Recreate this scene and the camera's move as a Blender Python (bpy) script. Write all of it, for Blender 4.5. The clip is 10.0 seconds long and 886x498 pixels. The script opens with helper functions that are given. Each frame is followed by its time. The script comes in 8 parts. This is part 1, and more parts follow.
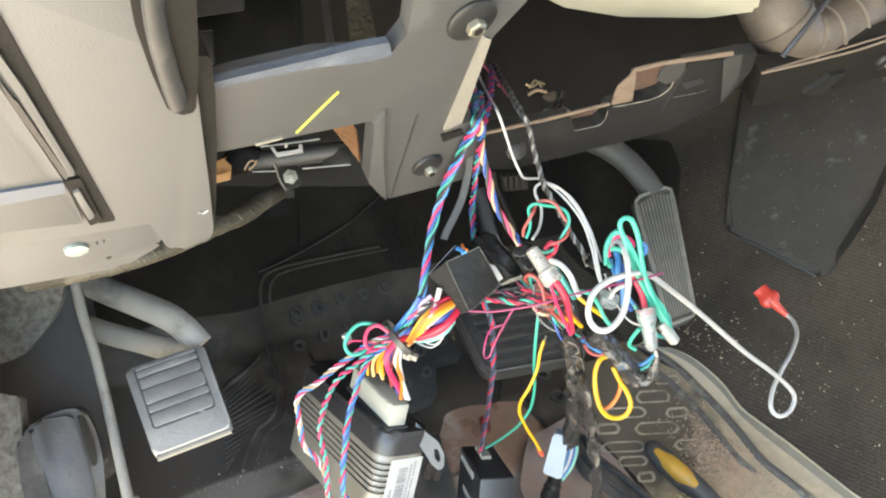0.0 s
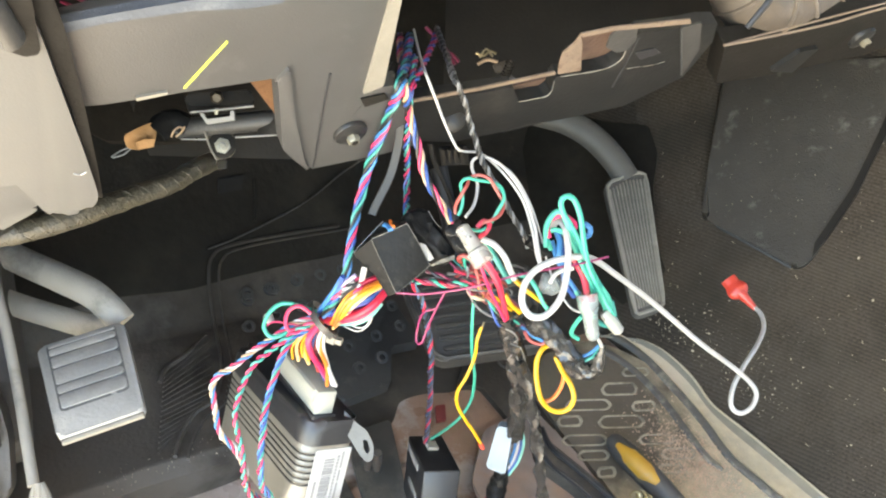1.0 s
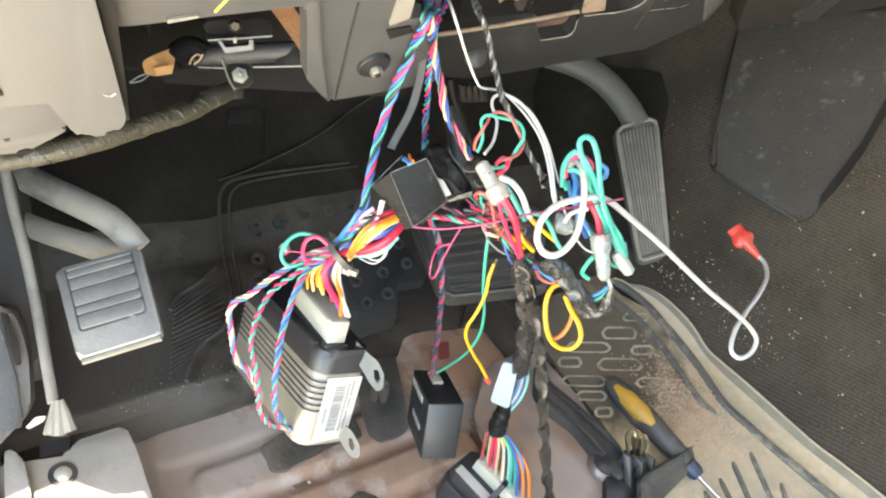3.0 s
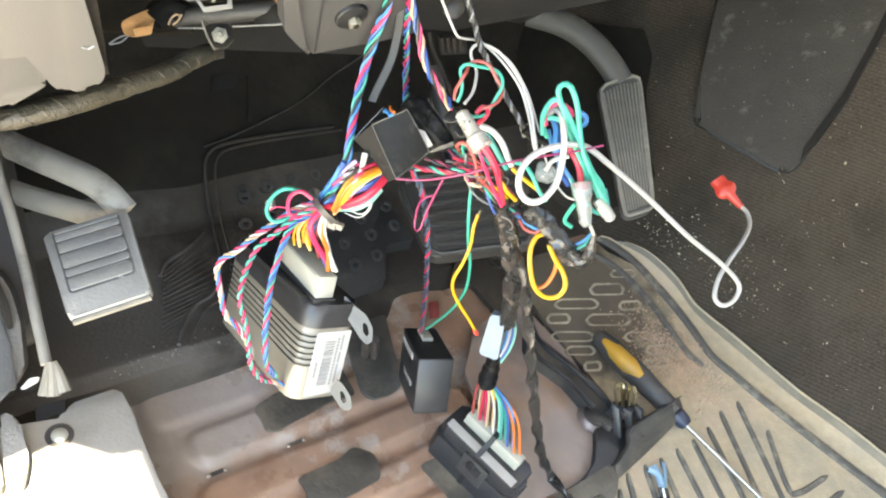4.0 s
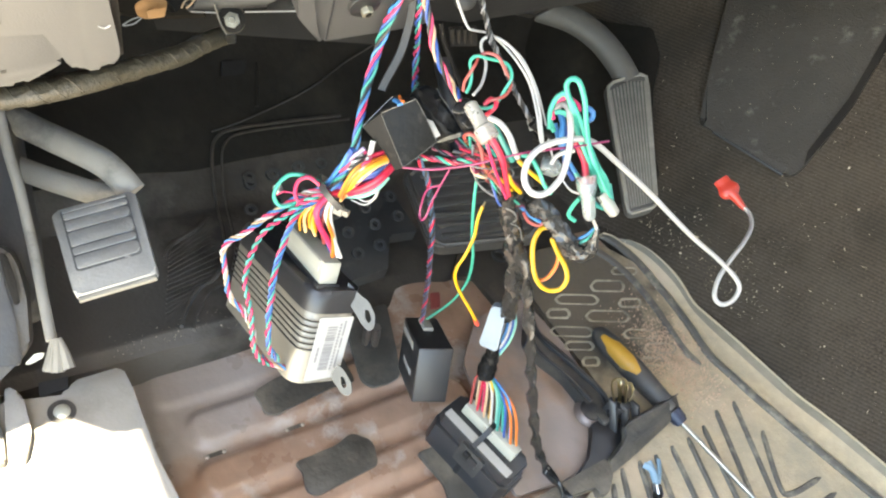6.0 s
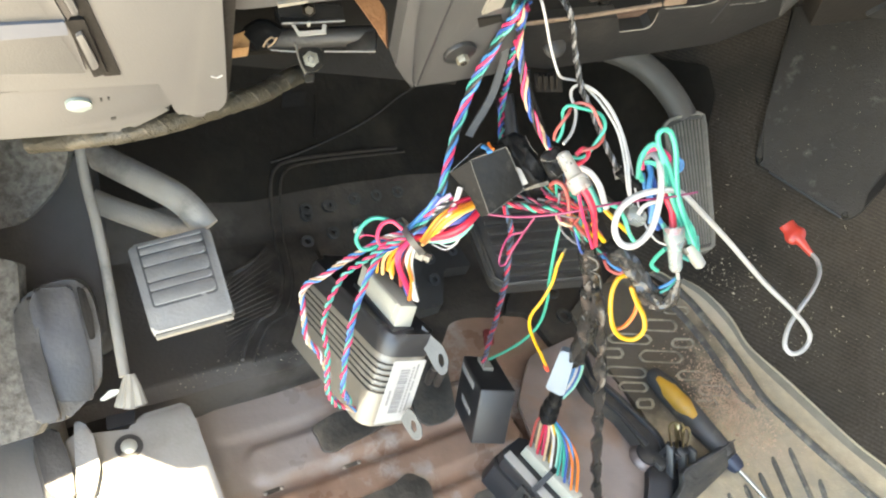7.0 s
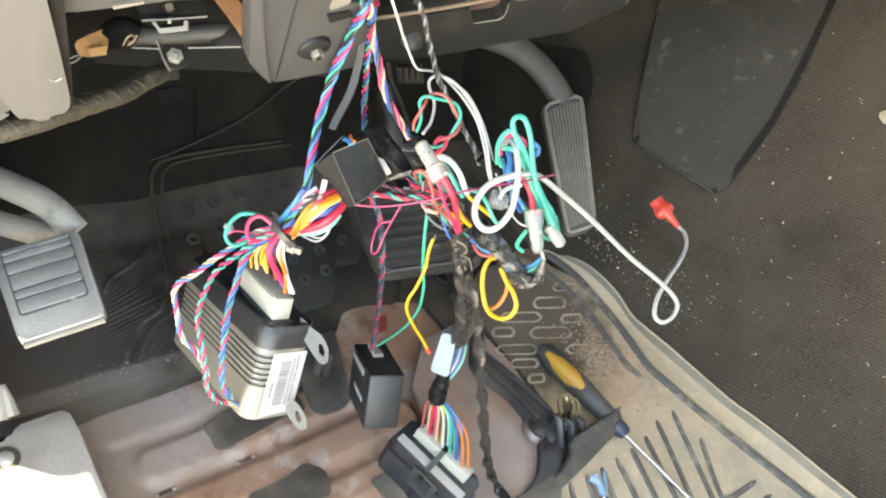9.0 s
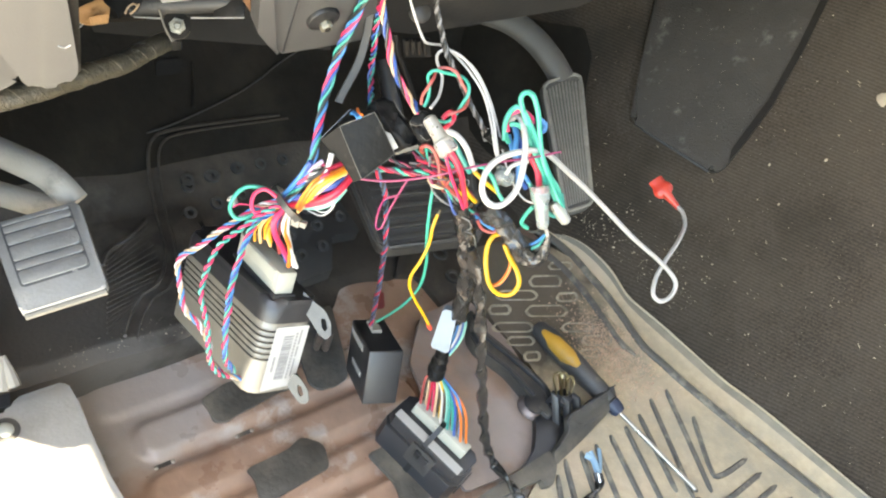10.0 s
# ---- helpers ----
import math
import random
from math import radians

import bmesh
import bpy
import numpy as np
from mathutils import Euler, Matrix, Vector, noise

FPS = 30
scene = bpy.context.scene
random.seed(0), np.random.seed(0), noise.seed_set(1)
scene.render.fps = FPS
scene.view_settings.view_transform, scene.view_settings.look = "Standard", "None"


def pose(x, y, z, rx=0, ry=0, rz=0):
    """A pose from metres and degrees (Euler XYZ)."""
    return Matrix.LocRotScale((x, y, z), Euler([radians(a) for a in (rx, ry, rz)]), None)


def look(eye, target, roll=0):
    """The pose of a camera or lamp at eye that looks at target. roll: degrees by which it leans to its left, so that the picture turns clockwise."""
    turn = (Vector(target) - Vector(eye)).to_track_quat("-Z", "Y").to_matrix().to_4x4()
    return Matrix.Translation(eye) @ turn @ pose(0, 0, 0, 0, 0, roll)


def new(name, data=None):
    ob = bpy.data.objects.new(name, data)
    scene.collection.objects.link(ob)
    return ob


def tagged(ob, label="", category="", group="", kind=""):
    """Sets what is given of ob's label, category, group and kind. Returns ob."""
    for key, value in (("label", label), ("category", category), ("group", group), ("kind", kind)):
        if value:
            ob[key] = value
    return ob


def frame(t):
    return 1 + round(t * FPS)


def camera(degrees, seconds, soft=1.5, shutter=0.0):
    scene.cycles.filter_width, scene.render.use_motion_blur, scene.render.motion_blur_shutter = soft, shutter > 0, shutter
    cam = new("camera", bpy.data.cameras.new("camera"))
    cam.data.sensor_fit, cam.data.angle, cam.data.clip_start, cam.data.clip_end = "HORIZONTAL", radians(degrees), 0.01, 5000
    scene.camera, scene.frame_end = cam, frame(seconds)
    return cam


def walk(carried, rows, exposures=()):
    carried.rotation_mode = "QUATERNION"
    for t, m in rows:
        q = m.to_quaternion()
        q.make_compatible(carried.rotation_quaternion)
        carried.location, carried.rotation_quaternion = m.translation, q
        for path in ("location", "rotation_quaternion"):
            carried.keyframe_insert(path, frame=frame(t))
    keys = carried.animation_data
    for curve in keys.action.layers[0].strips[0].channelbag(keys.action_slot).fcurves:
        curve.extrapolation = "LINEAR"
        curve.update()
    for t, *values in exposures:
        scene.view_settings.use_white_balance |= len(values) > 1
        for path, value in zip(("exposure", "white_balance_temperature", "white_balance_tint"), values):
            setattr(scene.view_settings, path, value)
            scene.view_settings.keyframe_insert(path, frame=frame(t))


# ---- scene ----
K = 0.68      # metres per unit of the plan below
cam = camera(59.12, 10.0, soft=2.1)
PATH = [
    (0, (0.0041, 0.0023, 0.8376), (0.5744, 0.5537, 0.2286), 19.74),
    (0.2, (0.0328, 0.0037, 0.8334), (0.5968, 0.5629, 0.2258), 19.62),
    (0.5, (0.0633, -0.0078, 0.8167), (0.6249, 0.5535, 0.2087), 19.58),
    (0.8, (0.0706, -0.0057, 0.8108), (0.637, 0.5428, 0.1956), 20.55),
    (1, (0.073, -0.0047, 0.8183), (0.6422, 0.5345, 0.1976), 21.55),
    (1.3, (0.0684, -0.0106, 0.8198), (0.6375, 0.5107, 0.1839), 23.02),
    (1.5, (0.0694, -0.0086, 0.8158), (0.6359, 0.4994, 0.167), 23.86),
    (1.8, (0.0672, -0.0086, 0.815), (0.631, 0.488, 0.1551), 24.42),
    (2, (0.0681, -0.0074, 0.8133), (0.6297, 0.4846, 0.148), 24.75),
    (2.5, (0.0641, -0.0065, 0.8132), (0.6238, 0.4816, 0.1435), 25.09),
    (2.7, (0.0612, -0.0062, 0.8122), (0.6207, 0.4822, 0.1426), 25.07),
    (3.8, (0.0439, -0.0174, 0.8265), (0.6044, 0.4641, 0.1528), 24.55),
    (4, (0.0525, -0.0259, 0.8104), (0.6133, 0.4324, 0.121), 24.74),
    (4.2, (0.0581, -0.0338, 0.8104), (0.6208, 0.4027, 0.1084), 25.10),
    (4.5, (0.0608, -0.0393, 0.8132), (0.6276, 0.3843, 0.1065), 25.55),
    (4.8, (0.0551, -0.0334, 0.8124), (0.6249, 0.3883, 0.1071), 26.16),
    (5, (0.0533, -0.0281, 0.8127), (0.6236, 0.3928, 0.1073), 26.53),
    (5.2, (0.055, -0.0405, 0.8059), (0.6211, 0.4049, 0.1122), 25.74),
    (6.3, (0.0338, -0.0144, 0.8128), (0.5889, 0.4423, 0.1177), 26.91),
    (6.5, (0.0228, 0.001, 0.8067), (0.5723, 0.4692, 0.1147), 26.62),
    (6.8, (0.0136, 0.0124, 0.804), (0.5584, 0.4923, 0.1162), 26.42),
    (7, (0.0122, 0.0129, 0.8041), (0.5558, 0.4972, 0.1186), 26.30),
    (7.2, (0.0152, 0.0119, 0.8087), (0.5604, 0.5004, 0.1275), 26.26),
    (7.5, (0.0293, 0.005, 0.831), (0.5801, 0.4931, 0.154), 26.31),
    (7.8, (0.0245, 0.0003, 0.8365), (0.5814, 0.4892, 0.165), 26.19),
    (8, (0.0221, 0.0001, 0.8355), (0.5882, 0.4845, 0.1685), 26.26),
    (8.2, (0.0246, -0.0029, 0.8332), (0.6087, 0.4687, 0.1726), 26.65),
    (8.5, (0.0331, -0.0096, 0.8324), (0.639, 0.4382, 0.1749), 27.45),
    (8.8, (0.0332, -0.013, 0.8346), (0.6492, 0.4141, 0.1727), 28.22),
    (9, (0.0326, -0.0127, 0.8289), (0.6575, 0.4047, 0.169), 28.74),
    (9.2, (0.0327, -0.0115, 0.8241), (0.6595, 0.3989, 0.1618), 29.18),
    (9.5, (0.0284, -0.0081, 0.8207), (0.6577, 0.3925, 0.1547), 29.92),
    (9.8, (0.0262, -0.0078, 0.8215), (0.6567, 0.3862, 0.1528), 30.44),
    (10, (0.0219, -0.0064, 0.8212), (0.6526, 0.3827, 0.1498), 30.81),
]
EXPOSURES = [(0.0, 4.04, 7600, 6), (1.0, 4.26, 7800, 6), (2.5, 4.26, 7900, 6), (4.5, 4.2, 7900, 6), (6.5, 4.16, 7900, 6), (7.5, 4.08, 7900, 6), (8.5, 4.19, 7900, 6), (10.0, 4.17, 7900, 6)]
walk(cam, [(t, look(Vector(eye) * K, Vector(target) * K, roll)) for t, eye, target, roll in PATH], EXPOSURES)

# ---- light ----
SUN_AZ, SUN_EL = 262.0, 76.0      # degrees: from the open door side, high
world = bpy.data.worlds.new("sky")
scene.world = world
world.use_nodes = True
_n = world.node_tree.nodes
_sky = _n.new("ShaderNodeTexSky")
_sky.sky_type, _sky.sun_disc = "NISHITA", False
_sky.sun_elevation, _sky.sun_rotation = radians(SUN_EL), radians(SUN_AZ)
world.node_tree.links.new(_sky.outputs[0], _n["Background"].inputs[0])
_n["Background"].inputs[1].default_value = 0.12
sun = new("sun", bpy.data.lights.new("sun", "SUN"))
sun.data.energy, sun.data.angle, sun.data.color = 5.0, radians(0.6), (1.0, 0.95, 0.86)
_sd = Vector((math.sin(radians(SUN_AZ)) * math.cos(radians(SUN_EL)), math.cos(radians(SUN_AZ)) * math.cos(radians(SUN_EL)), math.sin(radians(SUN_EL))))
sun.matrix_world = look(_sd * 5, (0, 0, 0))


# ---- materials ----
def mat(name, col, rough=0.5, metal=0.0, var=0.25, scale=40.0, col2=None, spots=0.0, spot_scale=8.0, bump=0.15, bump_scale=300.0,
        coat=0.0, trans=0.0, per_object=0.0, spec=0.5, weave=0.0, edge=1.0, detail=8.0, col3=None, spots3=0.3, spot_scale3=4.0, bare=None):
    """A procedural surface: base colour with fine variation, larger stains of col2 and fine relief."""
    m = bpy.data.materials.new(name)
    m.use_nodes = True
    scale, spot_scale, bump_scale, weave = scale / K, spot_scale / K, bump_scale / K, weave / K
    nt = m.node_tree
    bs = nt.nodes["Principled BSDF"]
    link = nt.links.new
    tc = nt.nodes.new("ShaderNodeTexCoord")
    n1 = nt.nodes.new("ShaderNodeTexNoise")
    n1.inputs["Scale"].default_value, n1.inputs["Detail"].default_value = scale, 6.0
    link(tc.outputs["Object"], n1.inputs["Vector"])
    mix = nt.nodes.new("ShaderNodeMix")
    mix.data_type = "RGBA"
    c = (*col, 1.0)
    mix.inputs[6].default_value = tuple(v * (1 - var) for v in col) + (1.0,)
    mix.inputs[7].default_value = tuple(min(1.0, v * (1 + var)) for v in col) + (1.0,)
    link(n1.outputs["Fac"], mix.inputs[0])
    out = mix.outputs[2]
    if col2 is not None:
        n2 = nt.nodes.new("ShaderNodeTexNoise")
        n2.inputs["Scale"].default_value, n2.inputs["Detail"].default_value, n2.inputs["Roughness"].default_value = spot_scale, detail, 0.65
        link(tc.outputs["Object"], n2.inputs["Vector"])
        ramp = nt.nodes.new("ShaderNodeMapRange")
        ramp.inputs["From Min"].default_value, ramp.inputs["From Max"].default_value = 0.67 - spots * 0.25 - edge * (0.05 + 0.05 * spots), 0.67 - spots * 0.25 + edge * (0.05 + 0.05 * spots)
        link(n2.outputs["Fac"], ramp.inputs["Value"])
        mx = nt.nodes.new("ShaderNodeMix")
        mx.data_type = "RGBA"
        mx.inputs[7].default_value = (*col2, 1.0)
        link(out, mx.inputs[6])
        link(ramp.outputs[0], mx.inputs[0])
        out = mx.outputs[2]
    if col3 is not None:
        n5 = nt.nodes.new("ShaderNodeTexNoise")
        n5.inputs["Scale"].default_value, n5.inputs["Detail"].default_value = spot_scale3 / K, 5.0
        link(tc.outputs["Object"], n5.inputs["Vector"])
        r5 = nt.nodes.new("ShaderNodeMapRange")
        r5.inputs["From Min"].default_value, r5.inputs["From Max"].default_value = 0.6 - spots3 * 0.25, 0.8 - spots3 * 0.25
        r5.inputs["To Max"].default_value = 0.8
        link(n5.outputs["Fac"], r5.inputs["Value"])
        m5 = nt.nodes.new("ShaderNodeMix")
        m5.data_type = "RGBA"
        m5.inputs[7].default_value = (*col3, 1.0)
        link(out, m5.inputs[6])
        link(r5.outputs[0], m5.inputs[0])
        out = m5.outputs[2]
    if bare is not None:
        # uneven oval (centre, half sizes, colour): dust rubbed off the mat, grey floor paint, door light painted on the
        # liner
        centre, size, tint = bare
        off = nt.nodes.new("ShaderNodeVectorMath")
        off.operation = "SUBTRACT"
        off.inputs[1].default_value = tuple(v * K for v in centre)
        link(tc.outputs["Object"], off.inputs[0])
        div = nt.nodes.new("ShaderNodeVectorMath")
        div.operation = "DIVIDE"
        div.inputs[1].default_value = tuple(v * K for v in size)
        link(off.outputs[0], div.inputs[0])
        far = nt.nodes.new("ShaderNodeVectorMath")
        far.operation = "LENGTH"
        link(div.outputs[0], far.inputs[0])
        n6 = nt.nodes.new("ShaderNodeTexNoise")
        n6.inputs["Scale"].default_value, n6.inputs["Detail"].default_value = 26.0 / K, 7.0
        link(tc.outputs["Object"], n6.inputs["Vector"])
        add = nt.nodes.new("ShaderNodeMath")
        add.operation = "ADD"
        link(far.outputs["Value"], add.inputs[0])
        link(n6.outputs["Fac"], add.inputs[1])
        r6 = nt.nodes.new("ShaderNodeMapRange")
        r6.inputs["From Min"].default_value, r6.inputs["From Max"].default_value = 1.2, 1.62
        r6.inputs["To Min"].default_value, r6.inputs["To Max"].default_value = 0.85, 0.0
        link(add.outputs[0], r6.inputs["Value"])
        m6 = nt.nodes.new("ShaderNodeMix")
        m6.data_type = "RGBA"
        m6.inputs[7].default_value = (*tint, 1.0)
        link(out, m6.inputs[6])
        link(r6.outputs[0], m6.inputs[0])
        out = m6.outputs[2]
    if weave:
        # fine ribs of the cloth, along the slope
        dot = nt.nodes.new("ShaderNodeVectorMath")
        dot.operation = "DOT_PRODUCT"
        dot.inputs[1].default_value = (0.0, 0.25 * weave, weave)
        link(tc.outputs["Object"], dot.inputs[0])
        wob = nt.nodes.new("ShaderNodeMath")
        wob.operation = "MULTIPLY_ADD"
        wob.inputs[1].default_value = 5.0
        link(n1.outputs["Fac"], wob.inputs[0])
        link(dot.outputs["Value"], wob.inputs[2])
        sn = nt.nodes.new("ShaderNodeMath")
        sn.operation = "SINE"
        link(wob.outputs[0], sn.inputs[0])
        wr = nt.nodes.new("ShaderNodeMapRange")
        wr.inputs["From Min"].default_value = -1.0
        wr.inputs["To Min"].default_value, wr.inputs["To Max"].default_value = 0.74, 1.06
        link(sn.outputs[0], wr.inputs["Value"])
        wm = nt.nodes.new("ShaderNodeVectorMath")
        wm.operation = "SCALE"
        link(out, wm.inputs[0])
        link(wr.outputs[0], wm.inputs["Scale"])
        out = wm.outputs[0]
    if per_object:
        oi = nt.nodes.new("ShaderNodeObjectInfo")
        hs = nt.nodes.new("ShaderNodeHueSaturation")
        mr = nt.nodes.new("ShaderNodeMapRange")
        mr.inputs["To Min"].default_value, mr.inputs["To Max"].default_value = 1 - per_object, 1 + per_object
        link(oi.outputs["Random"], mr.inputs["Value"])
        link(mr.outputs[0], hs.inputs["Value"])
        link(out, hs.inputs["Color"])
        out = hs.outputs["Color"]
    link(out, bs.inputs["Base Color"])
    n3 = nt.nodes.new("ShaderNodeTexNoise")
    n3.inputs["Scale"].default_value, n3.inputs["Detail"].default_value = scale * 0.6, 4.0
    link(tc.outputs["Object"], n3.inputs["Vector"])
    rr = nt.nodes.new("ShaderNodeMapRange")
    rr.inputs["To Min"].default_value, rr.inputs["To Max"].default_value = max(0.02, rough - 0.12), min(1.0, rough + 0.12)
    link(n3.outputs["Fac"], rr.inputs["Value"])
    link(rr.outputs[0], bs.inputs["Roughness"])
    bs.inputs["Metallic"].default_value = metal
    bs.inputs["Coat Weight"].default_value = coat
    bs.inputs["Specular IOR Level"].default_value = spec
    if trans:
        bs.inputs["Transmission Weight"].default_value = trans
    if bump:
        n4 = nt.nodes.new("ShaderNodeTexNoise")
        n4.inputs["Scale"].default_value, n4.inputs["Detail"].default_value = bump_scale, 3.0
        link(tc.outputs["Object"], n4.inputs["Vector"])
        bp = nt.nodes.new("ShaderNodeBump")
        bp.inputs["Strength"].default_value, bp.inputs["Distance"].default_value = bump, 0.002 * K
        link(n4.outputs["Fac"], bp.inputs["Height"])
        link(bp.outputs[0], bs.inputs["Normal"])
    return m


M = {}
M["panel"] = mat("light_trim_plastic", (0.07, 0.068, 0.0645), 0.5, var=0.06, scale=25, col2=(0.062, 0.06, 0.058), spots=0.1, spot_scale=14, bump=0.08, bump_scale=900)
M["cover"] = mat("grey_trim_plastic", (0.044, 0.043, 0.0415), 0.46, var=0.14, scale=30, col2=(0.062, 0.06, 0.057), spots=0.1, spot_scale=20, bump=0.1, bump_scale=900)
M["bar"] = mat("dark_painted_steel", (0.0105, 0.0102, 0.0096), 0.5, var=0.3, scale=30, col2=(0.022, 0.0195, 0.017), spots=0.2, spot_scale=25, bump=0.1, spec=0.3)
M["cut"] = mat("cut_plastic_edge", (0.125, 0.09, 0.065), 0.7, var=0.25, scale=80, bump=0.3)
M["frayed"] = mat("frayed_bluish_edge", (0.052, 0.06, 0.074), 0.7, var=0.3, scale=60, col2=(0.09, 0.1, 0.115), spots=0.3, spot_scale=40, bump=0.35, bump_scale=250)
M["beige"] = mat("beige_underside", (0.28, 0.262, 0.2), 0.55, var=0.1, bump=0.1)
M["black"] = mat("black_plastic", (0.018, 0.018, 0.019), 0.38, var=0.2, scale=60, bump=0.08, bump_scale=700)
M["blackm"] = mat("black_matte_plastic", (0.03, 0.028, 0.0255), 0.6, var=0.25, scale=50, col2=(0.06, 0.054, 0.047), spots=0.15, spot_scale=30, bump=0.15)
M["tape"] = mat("black_vinyl_tape", (0.009, 0.0088, 0.0085), 0.4, var=0.3, scale=70, col2=(0.026, 0.024, 0.021), spots=0.15, spot_scale=60, bump=0.5, bump_scale=90, spec=0.07)
M["rubber"] = mat("dusty_black_rubber", (0.034, 0.032, 0.029), 0.6, var=0.3, scale=40, col2=(0.075, 0.066, 0.053), spots=0.25, spot_scale=12, bump=0.25, bump_scale=500)
M["leather"] = mat("grained_black_vinyl", (0.034, 0.03, 0.025), 0.6, spec=0.28, var=0.25, scale=30, col2=(0.1, 0.094, 0.084), spots=0.12, spot_scale=26, bump=0.8, bump_scale=420, edge=1.2)
M["carpet"] = mat("worn_dark_carpet", (0.054, 0.0435, 0.034), 0.95, var=0.95, scale=300, col2=(0.072, 0.06, 0.047), spots=0.42, spot_scale=5, bump=1.0, bump_scale=600, spec=0.1, weave=1250.0, edge=2.4, col3=(0.03, 0.0255, 0.021), spots3=0.42, spot_scale3=6.0)
# the paler oval paints the brightness near the door into the liner
M["blackcarpet"] = mat("black_liner_door_light", (0.038, 0.0315, 0.0245), 0.75, var=0.4, scale=50, col2=(0.062, 0.051, 0.039), spots=0.3, spot_scale=8, bump=0.4, bump_scale=200, spec=0.25, bare=((0.12, 0.5, 0.04), (0.24, 0.26, 0.4), (0.115, 0.103, 0.088)))
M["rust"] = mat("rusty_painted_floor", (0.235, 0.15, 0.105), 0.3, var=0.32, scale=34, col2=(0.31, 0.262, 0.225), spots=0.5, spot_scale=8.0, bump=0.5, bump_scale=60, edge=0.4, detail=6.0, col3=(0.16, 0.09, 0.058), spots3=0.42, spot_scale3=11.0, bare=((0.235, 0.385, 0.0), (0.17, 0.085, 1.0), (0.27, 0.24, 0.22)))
M["primer"] = mat("grey_primer_floor", (0.215, 0.172, 0.15), 0.42, var=0.22, scale=22, col2=(0.23, 0.15, 0.105), spots=0.42, spot_scale=10, bump=1.0, bump_scale=24, col3=(0.13, 0.1, 0.083), spots3=0.35, spot_scale3=14.0)
M["pad"] = mat("dark_damping_sheet", (0.045, 0.041, 0.034), 0.55, var=0.35, scale=45, col2=(0.13, 0.112, 0.085), spots=0.36, spot_scale=16, bump=0.5, bump_scale=160, edge=2.0)
M["matdust"] = mat("dust_covered_rubber_mat", (0.39, 0.325, 0.225), 0.85, var=0.22, scale=90, col2=(0.28, 0.255, 0.195), spots=0.4, spot_scale=18, bump=0.5, bump_scale=350, spec=0.2, edge=2.2, col3=(0.45, 0.35, 0.255), spots3=0.3, spot_scale3=7.0)
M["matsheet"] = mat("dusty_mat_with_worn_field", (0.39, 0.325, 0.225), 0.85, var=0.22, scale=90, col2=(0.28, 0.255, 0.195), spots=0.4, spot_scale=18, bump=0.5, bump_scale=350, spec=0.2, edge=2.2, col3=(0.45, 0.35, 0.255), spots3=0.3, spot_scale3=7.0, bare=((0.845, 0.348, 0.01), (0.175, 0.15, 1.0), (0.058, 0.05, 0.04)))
M["matlip"] = mat("grey_rubbed_mat_lip", (0.15, 0.135, 0.104), 0.7, var=0.25, scale=60, col2=(0.22, 0.2, 0.155), spots=0.35, spot_scale=12, bump=0.3, edge=2.0)
M["shaft"] = mat("dull_tool_steel", (0.3, 0.29, 0.26), 0.3, metal=1.0, var=0.25, scale=80, bump=0.1)
M["matblock"] = mat("dusty_raised_outline", (0.33, 0.29, 0.215), 0.85, var=0.3, scale=120, col2=(0.11, 0.098, 0.075), spots=0.42, spot_scale=34, bump=0.4, edge=1.6)
M["matrib"] = mat("rubber_rib", (0.085, 0.08, 0.068), 0.7, var=0.3, scale=60, col2=(0.2, 0.18, 0.14), spots=0.35, spot_scale=30, bump=0.4)
M["pedal"] = mat("dusty_grey_pedal_rubber", (0.26, 0.249, 0.23), 0.75, var=0.25, scale=40, col2=(0.35, 0.322, 0.28), spots=0.35, spot_scale=14, bump=0.3)
M["pedalgroove"] = mat("dark_pedal_groove", (0.1, 0.098, 0.095), 0.75, var=0.2, bump=0.2)
M["pedalarm"] = mat("dusty_painted_pedal_arm", (0.245, 0.228, 0.198), 0.65, var=0.25, scale=30, col2=(0.13, 0.118, 0.1), spots=0.3, spot_scale=16, bump=0.3)
M["accel"] = mat("worn_grey_accelerator_rubber", (0.2, 0.185, 0.155), 0.7, var=0.25, scale=40, col2=(0.27, 0.248, 0.208), spots=0.25, spot_scale=18, bump=0.2)
M["kick"] = mat("grey_kick_panel", (0.24, 0.228, 0.208), 0.75, var=0.15, scale=40, bump=0.5, bump_scale=260)
M["sill"] = mat("light_sill_plate", (0.25, 0.233, 0.205), 0.55, var=0.18, scale=20, col2=(0.19, 0.172, 0.146), spots=0.3, spot_scale=10, bump=0.2)
M["steel"] = mat("zinc_steel", (0.55, 0.53, 0.48), 0.32, metal=1.0, var=0.15, bump=0.1)
M["darksteel"] = mat("dirty_steel", (0.075, 0.06, 0.042), 0.5, metal=0.7, var=0.35, scale=60, col2=(0.11, 0.075, 0.045), spots=0.25, spot_scale=40, bump=0.3)
M["boltdull"] = mat("dull_zinc_bolt", (0.17, 0.155, 0.115), 0.4, metal=0.5, var=0.3, scale=90, bump=0.3)
M["brass"] = mat("brass_contact", (0.33, 0.275, 0.165), 0.38, metal=1.0, var=0.2, bump=0.1)
M["nylon"] = mat("white_nylon_connector", (0.29, 0.285, 0.24), 0.4, var=0.06, bump=0.04)
M["nylonb"] = mat("bluish_white_connector", (0.15, 0.185, 0.215), 0.45, var=0.08, bump=0.04)
M["cap"] = mat("translucent_nylon_cap", (0.4, 0.385, 0.345), 0.28, var=0.08, scale=80, trans=0.55, bump=0.08)
M["label"] = mat("white_paper_label", (0.29, 0.288, 0.275), 0.5, var=0.05, bump=0.03)
M["ink"] = mat("label_ink", (0.16, 0.16, 0.16), 0.6, var=0.1, bump=0)
